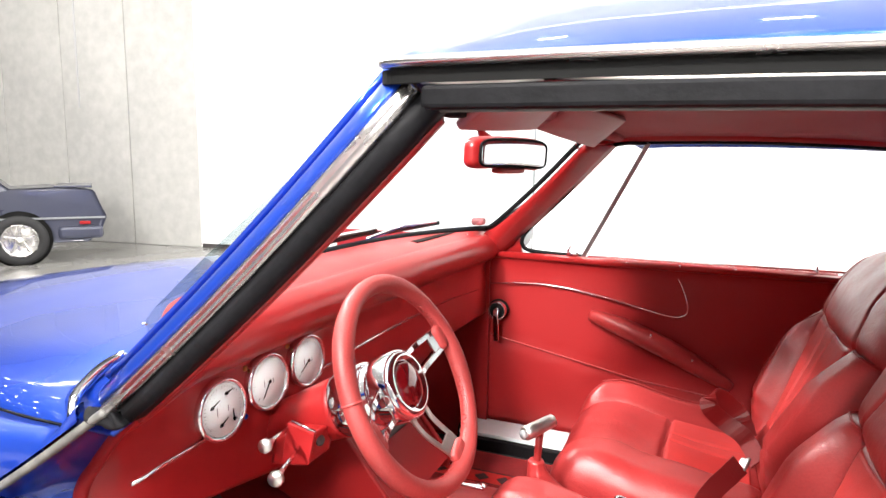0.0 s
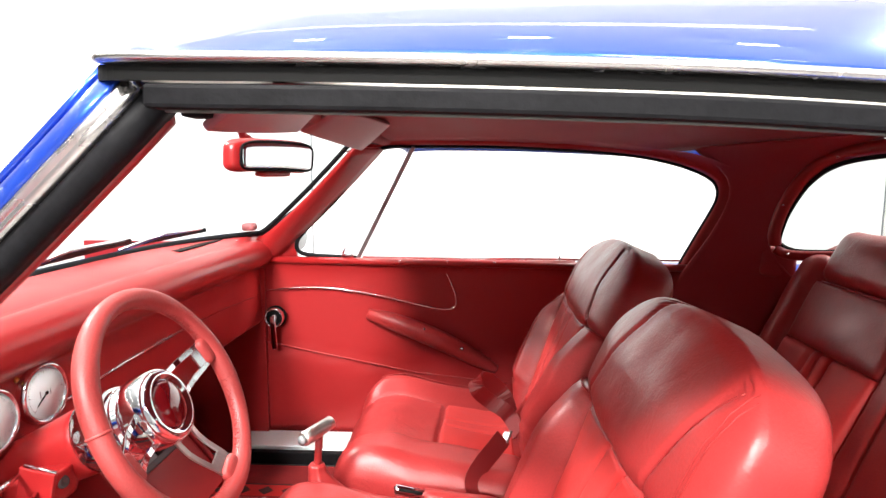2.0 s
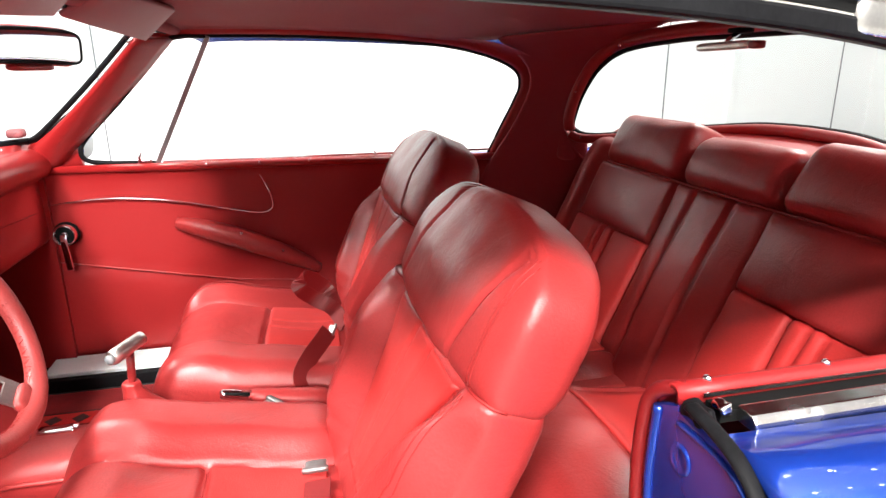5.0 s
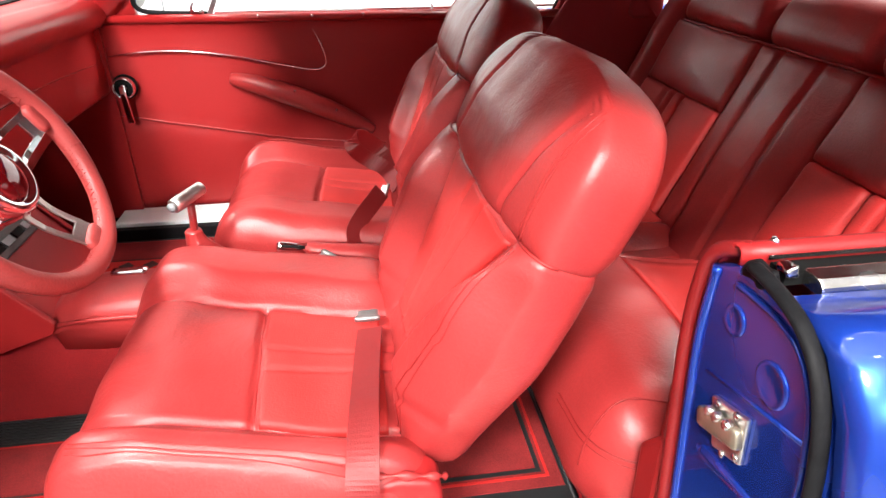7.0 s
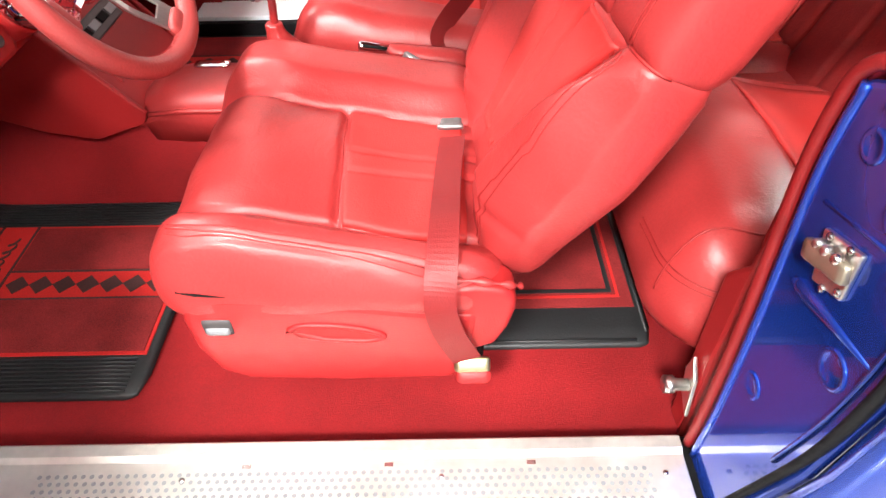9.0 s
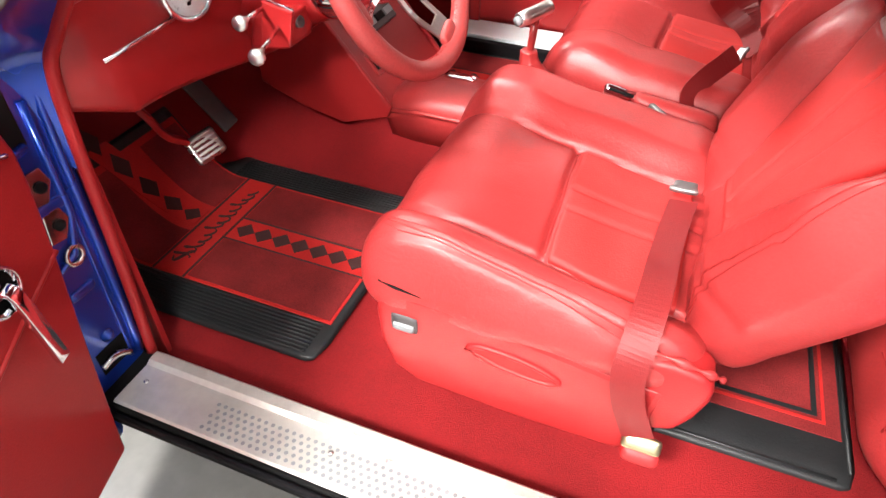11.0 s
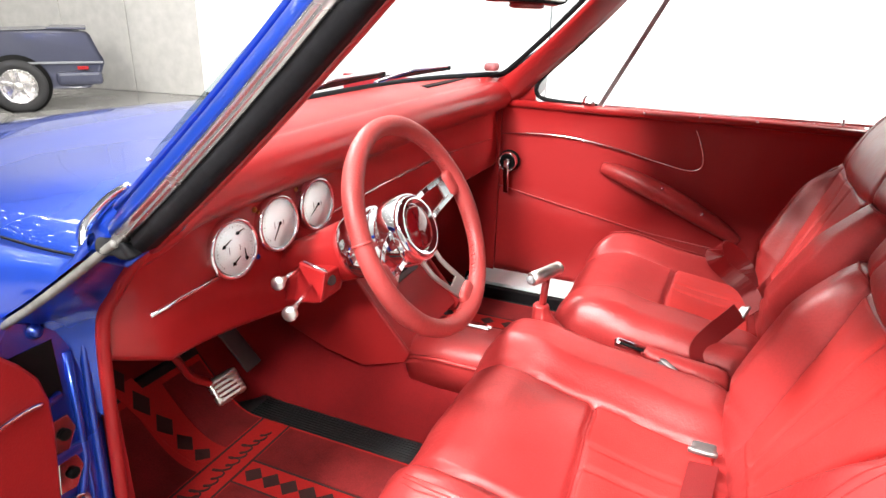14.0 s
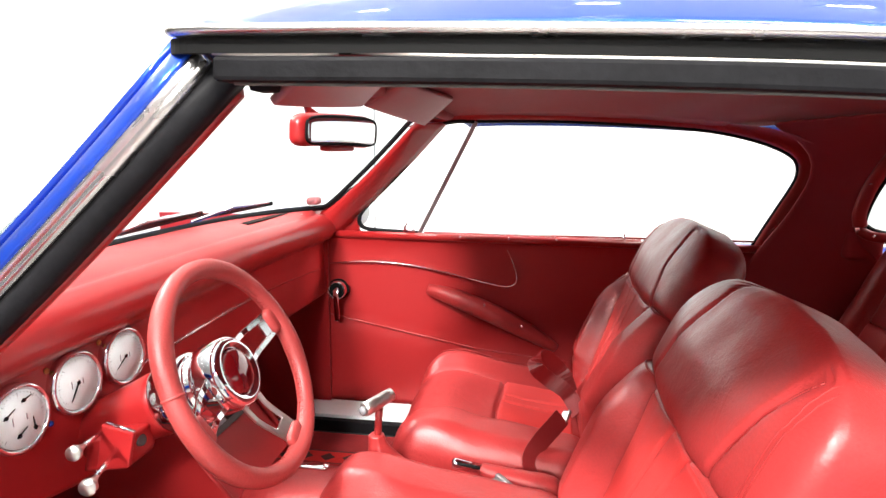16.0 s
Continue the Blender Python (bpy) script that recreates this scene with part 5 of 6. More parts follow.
part("switch", box((-0.012, -0.015, 0), (0.012, 0.015, 0.006), m=on_stack(0.62, MID - 0.085, 0.002)), black, console, "dark rocker switch", smooth=False, bevel=0.002)

shifter = thing("shifter", "gear lever with a polished T-handle and red leather boot", "gear lever", (0.66, 0.80, 0.6))
part("boot", loft([[(x + r * (1 + 0.06 * math.sin(5 * a + 40 * z)) * math.cos(a), 0.792 + min(r, 0.034) * (1 + 0.08 * math.sin(7 * a - 60 * z)) * math.sin(a), z - 0.012 * (r > 0.05) * max(0, math.cos(a))) for a in [2 * math.pi * k / 28 for k in range(28)]] for x, r, z in ((0.715, 0.072, 0.594), (0.706, 0.060, 0.606), (0.698, 0.050, 0.620), (0.688, 0.037, 0.638), (0.678, 0.026, 0.655), (0.673, 0.019, 0.670), (0.671, 0.0165, 0.683), (0.671, 0.0175, 0.688), (0.671, 0.011, 0.691))]), leather, shifter, "wrinkled red leather boot", subsurf=1)
part("lever", tube([(0.671, 0.793, 0.66), (0.678, 0.790, 0.757)], 0.0075, 12), leather, shifter, "red wrapped lever")
hd = Vector((0.45, 0.80, 0.10)).normalized()
hc = Vector((0.680, 0.775, 0.768))
part("handle", tube([hc - hd * 0.042, hc - hd * 0.040, hc - hd * 0.02, hc + hd * 0.02, hc + hd * 0.036, hc + hd * 0.038], [0.010, 0.014, 0.0145, 0.0135, 0.013, 0.010], 16), brushed, shifter, "polished T-handle")
part("button", lathe([(0.0005, 0), (0.009, 0), (0.009, 0.006), (0.0005, 0.008)], axis_frame(hc - hd * 0.042, -hd), 14), grey_plastic, shifter)

hand_brake = thing("hand_brake", "hand brake lever with chrome tip and red leather gaiter", "hand brake", (0.9, 0.80, 0.6))
part("grip", tube([(0.827, 0.795, 0.637), (0.832, 0.7952, 0.637), (0.885, 0.798, 0.626)], [0.009, 0.0115, 0.0115], 14), chrome, hand_brake, "ribbed chrome grip")
# raised black bar, the groove's shade is given by its colour alone
part("grip_groove_shade", tube([(0.836, 0.7865, 0.6425), (0.884, 0.7895, 0.6335)], 0.0032, 6), black, hand_brake, "black bar drawn as the shade of a groove along the grip")
part("gaiter", loft([[(x, 0.80 + r * math.cos(a), z + r * 0.8 * math.sin(a) * (1 + 0.1 * math.sin(5 * a + x * 60))) for a in [2 * math.pi * k / 20 for k in range(20)]] for x, r, z in ((0.883, 0.014, 0.626), (0.895, 0.019, 0.623), (0.93, 0.021, 0.617), (0.97, 0.024, 0.609), (1.02, 0.030, 0.600), (1.05, 0.032, 0.592))]), leather, hand_brake, "loose red leather gaiter", subsurf=1)


# ---- bucket seats ----
SY = 0.457      # middle line of the driver's seat


def near_seam(x):
    return 0.272 + 0.022 * step(0.72, 0.60, x) - 0.012 * step(0.8, 1.0, x)


def far_seam(x):
    return 0.560 + 0.025 * step(0.76, 0.62, x) - 0.008 * step(0.85, 1.0, x)


def cushion_top(x, y):
    """Height of the cushion over its middle plane by place."""
    a, b = near_seam(x), far_seam(x)
    side = 0.0
    if y < a:
        side = step(a, a - 0.055, y) * step(0.150, 0.19, y)
    if y > b:
        side = step(b, b + 0.06, y)
    z = 0.036 * side * step(1.10, 0.80, x)
    z += 0.026 * groove(x - 0.70, 0.085) - 0.024 * step(0.80, 1.0, x) * (1 - side)
    inside = step(a - 0.004, a + 0.004, y) * step(b + 0.004, b - 0.004, y)
    z -= 0.011 * groove(x - 0.835 - 0.05 * (0.41 - y), 0.0055) * inside
    z -= 0.013 * (groove(y - a, 0.0055) + groove(y - b, 0.0055))
    for ys in (0.436, 0.388):
        z -= 0.006 * groove(y - ys, 0.0045) * step(0.838, 0.85, x)
    z += 0.006 * inside * math.sin(math.pi * max(0, min(1, (y - a) / (b - a))))
    z -= 0.004 * groove(y - 0.194 + 0.018 * step(0.8, 1.0, x), 0.005)
    return z


def cushion_shape(v):
    p = v + Vector((0.835, SY - 0.004, 0.590))
    if v.z > 0:
        k = v.z / 0.050
        p.z += k * cushion_top(p.x, p.y)
    p.x -= 0.006 * (1 - ((p.y - SY) / 0.29) ** 2) * step(0.8, 0.6, p.x)
    p += 0.0030 * noise.noise_vector(p * 11) + 0.0006 * noise.noise_vector(p * 34)
    return p


L0, LEAN_BACK = Vector((1.072, SY - 0.006, 0.582)), radians(24)
UP = Vector((math.sin(LEAN_BACK), 0, math.cos(LEAN_BACK)))
FWD = Vector((-math.cos(LEAN_BACK), 0, math.sin(LEAN_BACK)))


def back_point(u, y, d):
    return L0 + UP * u + FWD * d + Vector((0, y, 0))


def insert_edges(u):
    """Near and far edge of the pleated middle, which widens upwards."""
    t = max(0.0, min(1.0, (u - 0.06) / 0.285))
    return -0.080 - 0.130 * t ** 1.3, 0.085 + 0.055 * t


def back_front(u, y, w, f):
    """How far the lower backrest's front stands out at a place."""
    d = f * max(0.0, 1 - (abs(y) / w) ** 4) ** 0.25
    a, b = insert_edges(u)
    rise = step(a, a - 0.06, y) if y < a else step(b, b + 0.06, y)
    d += 0.046 * rise * step(w, w - 0.045, abs(y)) * step(-0.02, 0.1, u) * step(0.42, 0.22, u)
    d -= 0.012 * (groove(y - a, 0.0055) + groove(y - b, 0.0055)) * step(0.03, 0.06, u)
    for t in (0.42, 0.66):
        d -= 0.006 * groove(y - b + (b - a) * t, 0.005) * step(0.05, 0.09, u)
    return d - 0.008 * groove(u - 0.075, 0.006) * max(rise, 0.3)


def back_rings(u0, u1, n, width, front, rear, lower):
    rings = []
    for i in range(n + 1):
        s = i / n
        u = u0 + (u1 - u0) * s
        w, f, r = width(u), front(u), rear(u)
        ring = []
        for k in range(NF + 24):
            if k <= NF:
                y = w * math.cos(math.pi * k / NF)
                if lower:
                    d = back_front(u, y, w, f)
                else:
                    d = f * max(0.0, 1 - (abs(y) / w) ** 4) ** 0.25
                    d += 0.010 * (1 - (y / max(w, 1e-3)) ** 2) - 0.007 * (groove(y + 0.185 + 0.35 * (u - 0.45), 0.005) + groove(y - 0.125 + 0.35 * (u - 0.45), 0.005))
            else:
                y = -w * math.cos(math.pi * (k - NF) / 24)
                d = -r * max(0.0, 1 - (abs(y) / w) ** 4) ** 0.25
            dip = 0.008 * max(0, 1 - (y / 0.17) ** 2) * (1 if k <= NF else 0)
            uu = u - (dip * step(u1 - 0.12, u1, u) if lower else dip * step(u0 + 0.10, u0, u))
            p = back_point(uu, y, d)
            ring.append(p + 0.0028 * noise.noise_vector(p * 11) + 0.0005 * noise.noise_vector(p * 36))
        rings.append(ring)
    return rings


NF = 130


def ends(u, a, b, k):
    """Falls off to round the two ends of a padded roll."""
    t = min(1.0, (u - a) / k) if u < (a + b) / 2 else min(1.0, (b - u) / k)
    return math.sqrt(max(0.0, 1 - (1 - max(t, 0.0)) ** 2))


def bucket_seat(label):
    seat = thing("bucket_seat", label, "car seat", (0.85, SY, FLOOR), group="front seats")
    c = part("cushion", pad((0.235, 0.289, 0.050), (0.065, 0.055, 0.046), (90, 112, 12), cushion_shape), leather, seat, "soft red leather cushion with stitched panels")

    def on_top(x, y, up=0.0005):
        p = Vector((x, y, 0.640 + cushion_top(x, y) + up))
        return p + 0.0030 * noise.noise_vector(p * 11) + 0.0006 * noise.noise_vector(p * 34)
    for off in (-0.007, 0.0, 0.007):
        part("stitching", tube([on_top(x, 0.194 - 0.018 * step(0.8, 1.0, x) + 0.02 * groove(x - 0.62, 0.05) + off, -0.0022 if off < 0 else 0.0004) for x in [0.645 + 0.36 * k / 39 for k in range(40)]], 0.0009 if off else 0.0013, 5), seam_mat, c)
    for edge in (near_seam, far_seam):
        part("seam", tube([on_top(x, edge(x), 0.0015) for x in [0.64 + 0.38 * k / 39 for k in range(40)]], 0.0016, 5), seam_mat, c)
    part("seam", tube([on_top(0.835 + 0.05 * (0.41 - y), y, 0.0015) for y in [0.274 + 0.284 * k / 19 for k in range(20)]], 0.0016, 5), seam_mat, c)
    rows = []
    for i in range(41):
        row = []
        for j in range(61):
            s, t = i / 40, j / 60
            x = 0.842 + 0.18 * s
            a, b = near_seam(x) + 0.003, far_seam(x) - 0.003
            y = a + (b - a) * t
            row.append(on_top(x + 0.05 * (0.41 - y) * (1 - s), y, 0.0012))
        rows.append(row)
    part("cushion_insert", sheet(rows, -0.004), leather_dull, c, "bright red suede insert with pleats")

    def low_width(u):
        return (0.226 + 0.044 * step(0.0, 0.22, u)) * (0.82 + 0.18 * ends(u, -0.02, 0.60, 0.06)) * (0.985 if u > 0.335 else 1)

    def low_front(u):
        return 0.042 * (0.55 + 0.45 * ends(u, -0.02, 0.36, 0.03))
    low = back_rings(-0.02, 0.345, 40, low_width, low_front, lambda u: (0.070 + 0.018 * step(0.0, 0.3, u)) * (0.6 + 0.4 * ends(u, -0.02, 0.36, 0.03)), True)
    b = part("backrest", loft(low), leather, seat, "red leather backrest with pleated middle")
    rows = []
    for i in range(41):
        u = 0.062 + 0.268 * i / 40
        ya, yb = insert_edges(u)
        row = []
        for j in range(57):
            y = ya + 0.003 + (yb - ya - 0.006) * j / 56
            p = back_point(u, y, back_front(u, y, low_width(u), low_front(u)))
            row.append(p + 0.0028 * noise.noise_vector(p * 11) + 0.0005 * noise.noise_vector(p * 36) + FWD * 0.0014)
        rows.append(row)
    part("backrest_insert", sheet(rows, -0.004), leather_dull, b, "bright red suede insert with pleats")
    for e in (0, 1):
        pts = []
        for i in range(31):
            u = 0.05 + 0.285 * i / 30
            y = insert_edges(u)[e]
            p = back_point(u, y, back_front(u, y, low_width(u), low_front(u)))
            pts.append(p + 0.0028 * noise.noise_vector(p * 11) + FWD * 0.0015)
        part("seam", tube(pts, 0.0016, 5), seam_mat, b)
    top = back_rings(0.341, 0.552, 30, lambda u: 0.268 * (0.955 + 0.045 * ends(u, 0.335, 0.9, 0.02)) * (max(0.0, 1 - (max(0, u - 0.425) / 0.128) ** 2.8) ** 0.45 * 0.99 + 0.01), lambda u: 0.046 * (0.55 + 0.45 * ends(u, 0.339, 0.553, 0.035)) - 0.03 * step(0.42, 0.56, u), lambda u: 0.098 * (0.6 + 0.4 * ends(u, 0.335, 0.553, 0.05)), False)
    h = part("head_bolster", loft(top), leather, seat, "rounded red leather head bolster")
    part("seam", tube([p + FWD * -0.001 for p in low[-1][:NF + 1]], 0.0022, 5), seam_mat, h)
    for inset in (0.034, 0.042):
        pts = []
        for r in low[3:-1]:
            w = max(p.y for p in r) - SY + 0.006
            want = SY - 0.006 - (w - inset)
            pts.append(min(r[:NF + 1], key=lambda p: abs(p.y - want)) + FWD * 0.0008)
        part("stitching", tube(pts, 0.0010, 5), seam_mat, b)
        pts = []
        for r in top[1:-1]:
            if max(p.y for p in r) - SY + 0.006 > 0.262 - inset + 0.004:
                want = SY - 0.006 - (0.262 - inset)
                pts.append(min(r[:NF + 1], key=lambda p: abs(p.y - want)) + FWD * 0.0008)
        part("stitching", tube(pts, 0.0010, 5), seam_mat, h)
    for e in (-0.185, 0.125):
        pts = []
        for r, i in zip(top[1:-6], range(1, 25)):
            u = 0.341 + 0.211 * i / 30
            want = SY - 0.006 + e - 0.35 * (u - 0.45)
            pts.append(min(r[:NF + 1], key=lambda p: abs(p.y - want)) + FWD * 0.0012)
        part("seam", tube(pts[::2], 0.0014, 5), seam_mat, h)
    base_z = 0.455
    side = [(0.648, 0.612), (0.638, 0.56), (0.642, 0.50), (0.662, 0.448), (0.70, 0.426), (0.85, 0.417), (1.0, 0.420), (1.02, 0.45), (1.03, 0.52), (1.035, 0.57), (0.985, 0.572), (0.9, 0.585), (0.75, 0.607)]
    part("front_trim", box((0.645, SY - 0.26, 0.44), (0.67, SY + 0.26, 0.57)), vinyl, seat, smooth=False, bevel=0.008)
    t = part("side_trim", prism(side, "y", SY - 0.292, SY - 0.258), vinyl, seat, "moulded red seat side trim", smooth=False, bevel=0.012, segments=3)
    # a tapering black tube paints the shade where cushion and trim meet
    part("gap", tube([(0.646, SY - 0.286, 0.617), (0.672, SY - 0.2915, 0.616), (0.69, SY - 0.2925, 0.6145), (0.71, SY - 0.2935, 0.613)], [0.0026, 0.0022, 0.0014, 0.0004], 6), black, t, "dark gap over the trim")
    part("side_trim", prism(side, "y", SY + 0.258, SY + 0.288), vinyl, seat, smooth=False, bevel=0.012, segments=3)
    part("switch_bezel", pad((0.020, 0.004, 0.0155), (0.004, 0.003, 0.004), (4, 3, 4), lambda v: v + Vector((0.684, SY - 0.291, 0.552))), dark_plastic, t, "dark switch bezel")
    part("switch", pad((0.016, 0.006, 0.0068), (0.003, 0.003, 0.003), (4, 3, 3), lambda v: v + Vector((0.684, SY - 0.293, 0.547))), grey_plastic, t, "grey seat switch")
    hole = spline([(0.775, 0, 0.542), (0.80, 0, 0.553), (0.86, 0, 0.548), (0.905, 0, 0.530), (0.88, 0, 0.518), (0.81, 0, 0.526)], 5)[:-1] + [Vector((0.79, 0, 0.533))]
    part("recess", tube([(p[0], SY - 0.292, p[2]) for p in hole], 0.0042, 8, closed=True, up=(0, 1, 0)), vinyl, t, "raised oval rim of the grip recess")
    # flat patch on the trim, its dark colour stands for the recess's shade
    part("recess_shade", prism([(p[0], p[2]) for p in hole], "y", SY - 0.2925, SY - 0.290), seam_mat, t, "flat dark red patch painted as the shade of the grip recess", smooth=False)
    part("hinge_cover", prism([(0.985, 0.482), (1.030, 0.486), (1.058, 0.498), (1.074, 0.532), (1.083, 0.570), (1.083, 0.594), (1.070, 0.610), (1.03, 0.618), (0.985, 0.612)], "y", SY - 0.289, SY - 0.235), vinyl, seat, "red hinge cover", bevel=0.014, segments=4)
    part("hinge_piping", tube(spline([(0.995, SY - 0.278, 0.622), (1.03, SY - 0.282, 0.623), (1.068, SY - 0.280, 0.614), (1.088, SY - 0.270, 0.600)], 5), [0.004 + 0.0025 * math.sin(k * 1.3) for k in range(16)], 8), leather, seat, "wrinkled leather fold over the hinge")
    part("base", box((0.66, SY - 0.22, 0.36), (1.05, SY + 0.22, 0.50)), black, seat, "dark seat base", smooth=False, bevel=0.01)
    for s in (-1, 1):
        part("rail", box((0.64, SY + s * 0.19 - 0.015, FLOOR), (1.03, SY + s * 0.19 + 0.015, 0.37)), black, seat, smooth=False)
    return seat


driver_seat = bucket_seat("red leather bucket seat by the open door")
passenger_seat = copy_thing(driver_seat, Matrix.Translation((0.85 + 0.066, 1.170, FLOOR)) @ Matrix.Diagonal((1, -1, 1, 1)))
for ob in list(passenger_seat.children_recursive):
    if ob.name.split(".")[0] in ("gap", "switch", "switch_bezel", "recess", "recess_shade"):
        bpy.data.objects.remove(ob)
# its cushion is set lower and its back a little higher than the driver's
for ob in passenger_seat.children:
    kind = ob.name.split(".")[0]
    if kind in ("cushion", "front_trim", "side_trim", "hinge_cover", "hinge_piping"):
        ob.location.z -= 0.036
    elif kind in ("backrest", "head_bolster"):
        ob.location.z += 0.014
passenger_seat["label"] = "red leather bucket seat beside the shut passenger door"

# ---- rear bench ----
bench = thing("rear_bench", "red leather rear bench with sculpted headrests and pleated middle", "bench", (1.8, MID, FLOOR))
RB, R_LEAN = Vector((1.765, 0.80, 0.487)), radians(24)
RU, RF = Vector((math.sin(R_LEAN), 0, math.cos(R_LEAN))), Vector((-math.cos(R_LEAN), 0, math.sin(R_LEAN)))


def bench_point(u, y, d):
    return RB + RU * u + RF * d + Vector((0, y, 0))


def bench_pad(name, y0, y1, u0, u1, thick, mat, label, pleats=(), bulge=0.012, r=0.03, taper=0.0):
    hy, hu = (y1 - y0) / 2, (u1 - u0) / 2
    cy, cu = (y0 + y1) / 2, (u0 + u1) / 2

    def shape(v):
        d, y, u = v.x, v.y, v.z
        if d > 0:
            d += bulge * (1 - (y / hy) ** 2) * (1 - (u / hu) ** 2)
            for p in pleats:
                d -= 0.012 * groove(y + cy - p, 0.006)
        y *= 1 - taper * step(-hu, hu, u)
        q = bench_point(cu + u, cy + y, d)
        return q + 0.0035 * noise.noise_vector(q * 9) + 0.0007 * noise.noise_vector(q * 32)
    return part(name, pad((thick, hy, hu), (min(thick * 0.95, r), r, r), (6, max(10, int(hy * 2 / 0.009)), max(10, int(hu * 2 / 0.014))), shape), mat, bench, label)


bench_pad("middle_back", -0.165, 0.165, 0.0, 0.520, 0.055, leather, "pleated middle of the backrest", (-0.050, 0.085), r=0.014)
bench_pad("middle_roll", -0.174, 0.174, 0.510, 0.655, 0.066, leather, "rounded red top roll", r=0.05)
for s in (-1, 1):
    a, b = sorted((s * 0.165, s * 0.60))
    c, d = sorted((s * 0.165, s * 0.55))
    bench_pad("headrest", c, d, 0.517, 0.675, 0.070, leather, "sculpted red headrest", r=0.04, taper=0.08)
    bench_pad("shoulder_panel", c, d, 0.345, 0.520, 0.062, leather, "smooth dark red shoulder panel", r=0.012, bulge=0.008)
    e, f = sorted((s * 0.165, s * 0.325))
    bench_pad("lumbar_panel", e, f, 0.0, 0.348, 0.064, leather_dull, "bright red lumbar panel", r=0.013)
    e, f = sorted((s * 0.330, s * 0.55))
    bench_pad("lumbar_panel", e, f, 0.0, 0.348, 0.064, leather_dull, "", [s * 0.375, s * 0.41], r=0.013)
    e, f = sorted((s * 0.545, s * 0.66))
    bench_pad("wing", e, f, 0.0, 0.60, 0.075, leather, "padded wing of the bench", r=0.05, taper=0.0)
part("seam_cord", tube([bench_point(0.518, y, 0.058) for y in [-0.52 + 0.04 * k for k in range(27)]], 0.003, 6), seam_mat, bench)
for s in (-1, 1):
    y0, y1 = sorted((s * 0.03, s * 0.625))
    hy, cy = (y1 - y0) / 2, (y0 + y1) / 2

    def rise(x, y, hy=hy, cy=cy):
        """Height of the rear cushion over its plain top."""
        w = y - 0.80 - cy
        z = 0.028 * (1 - (w / hy) ** 2) + 0.045 * step(1.72, 1.42, x) * step(1.24, 1.36, x) - 0.020 * step(1.50, 1.56, x) * step(hy - 0.07, hy - 0.09, abs(w))
        return z - 0.010 * groove(x - 1.525, 0.006) * step(hy - 0.06, hy - 0.08, abs(w)) - 0.010 * groove(abs(w) - hy + 0.075, 0.006) * step(1.51, 1.53, x)

    def shape(v, hy=hy, cy=cy, rise=rise):
        p = v + Vector((1.536, 0.80 + cy, 0.488))
        if v.z > 0:
            p.z += v.z / 0.092 * rise(p.x, p.y)
        p.x += 0.050 * step(0.02, -0.09, v.z) * step(1.45, 1.30, p.x)
        return p + 0.004 * noise.noise_vector(p * 11)
    bm = pad((0.256, hy, 0.092), (0.11, 0.11, 0.07), (66, 72, 14), shape)
    tree = BVHTree.FromBMesh(bm)
    sc = part("seat_cushion", bm, leather, bench, "red leather rear cushion")

    def drape(points, way, lift=0.0012):
        """Points laid on the cushion along a way."""
        out = []
        for q in points:
            hit = tree.ray_cast(Vector(q) - Vector(way).normalized() * 0.3, Vector(way))
            if hit[0] is not None:
                out.append(hit[0] - Vector(way).normalized() * lift)
        return out
    for s2 in (-1, 1):
        ym = 0.80 + cy

        def side(y):
            return ym + s2 * (hy - (y - 0.175))
        top_line = [(x, side(y), 0.62) for x, y, z in spline([(1.288, 0.238, 0), (1.305, 0.250, 0), (1.35, 0.257, 0), (1.42, 0.245, 0), (1.52, 0.235, 0)], 8)]
        part("seam", tube(drape(top_line, (0, 0, -1)), 0.0019, 5), seam_mat, sc)
        for off in (0.0, 0.008):
            low_line = [(x, side(y), 0.572 - off) for x, y, z in spline([(1.285, 0.34, 0), (1.285, 0.29, 0), (1.290, 0.245, 0), (1.310, 0.205, 0), (1.34, 0.185, 0), (1.42, 0.178, 0)], 8)]
            part("stitching", tube(drape(low_line, (0.62, 0.78 * -s2, 0)), 0.0016 if not off else 0.0009, 5), seam_mat, sc)
    rows = []
    for i in range(25):
        x = 1.53 + 0.20 * i / 24
        row = []
        for j in range(31):
            y = 0.80 + cy - (hy - 0.079) + 2 * (hy - 0.079) * j / 30
            p = Vector((x, y, 0.580 + rise(x, y) + 0.002))
            row.append(p + 0.004 * noise.noise_vector(p * 11))
        rows.append(row)
    part("cushion_insert", sheet(rows, -0.004), leather_dull, sc, "bright red suede insert")
part("cushion_bridge", box((1.42, MID - 0.06, 0.36), (1.78, MID + 0.06, 0.54)), leather, bench, smooth=False, bevel=0.02)
part("shelf_flap", pad((0.03, 0.05, 0.004), (0.02, 0.02, 0.003), (5, 6, 2), lambda v: v + Vector((2.03, 0.88, 1.068))), vinyl, car)


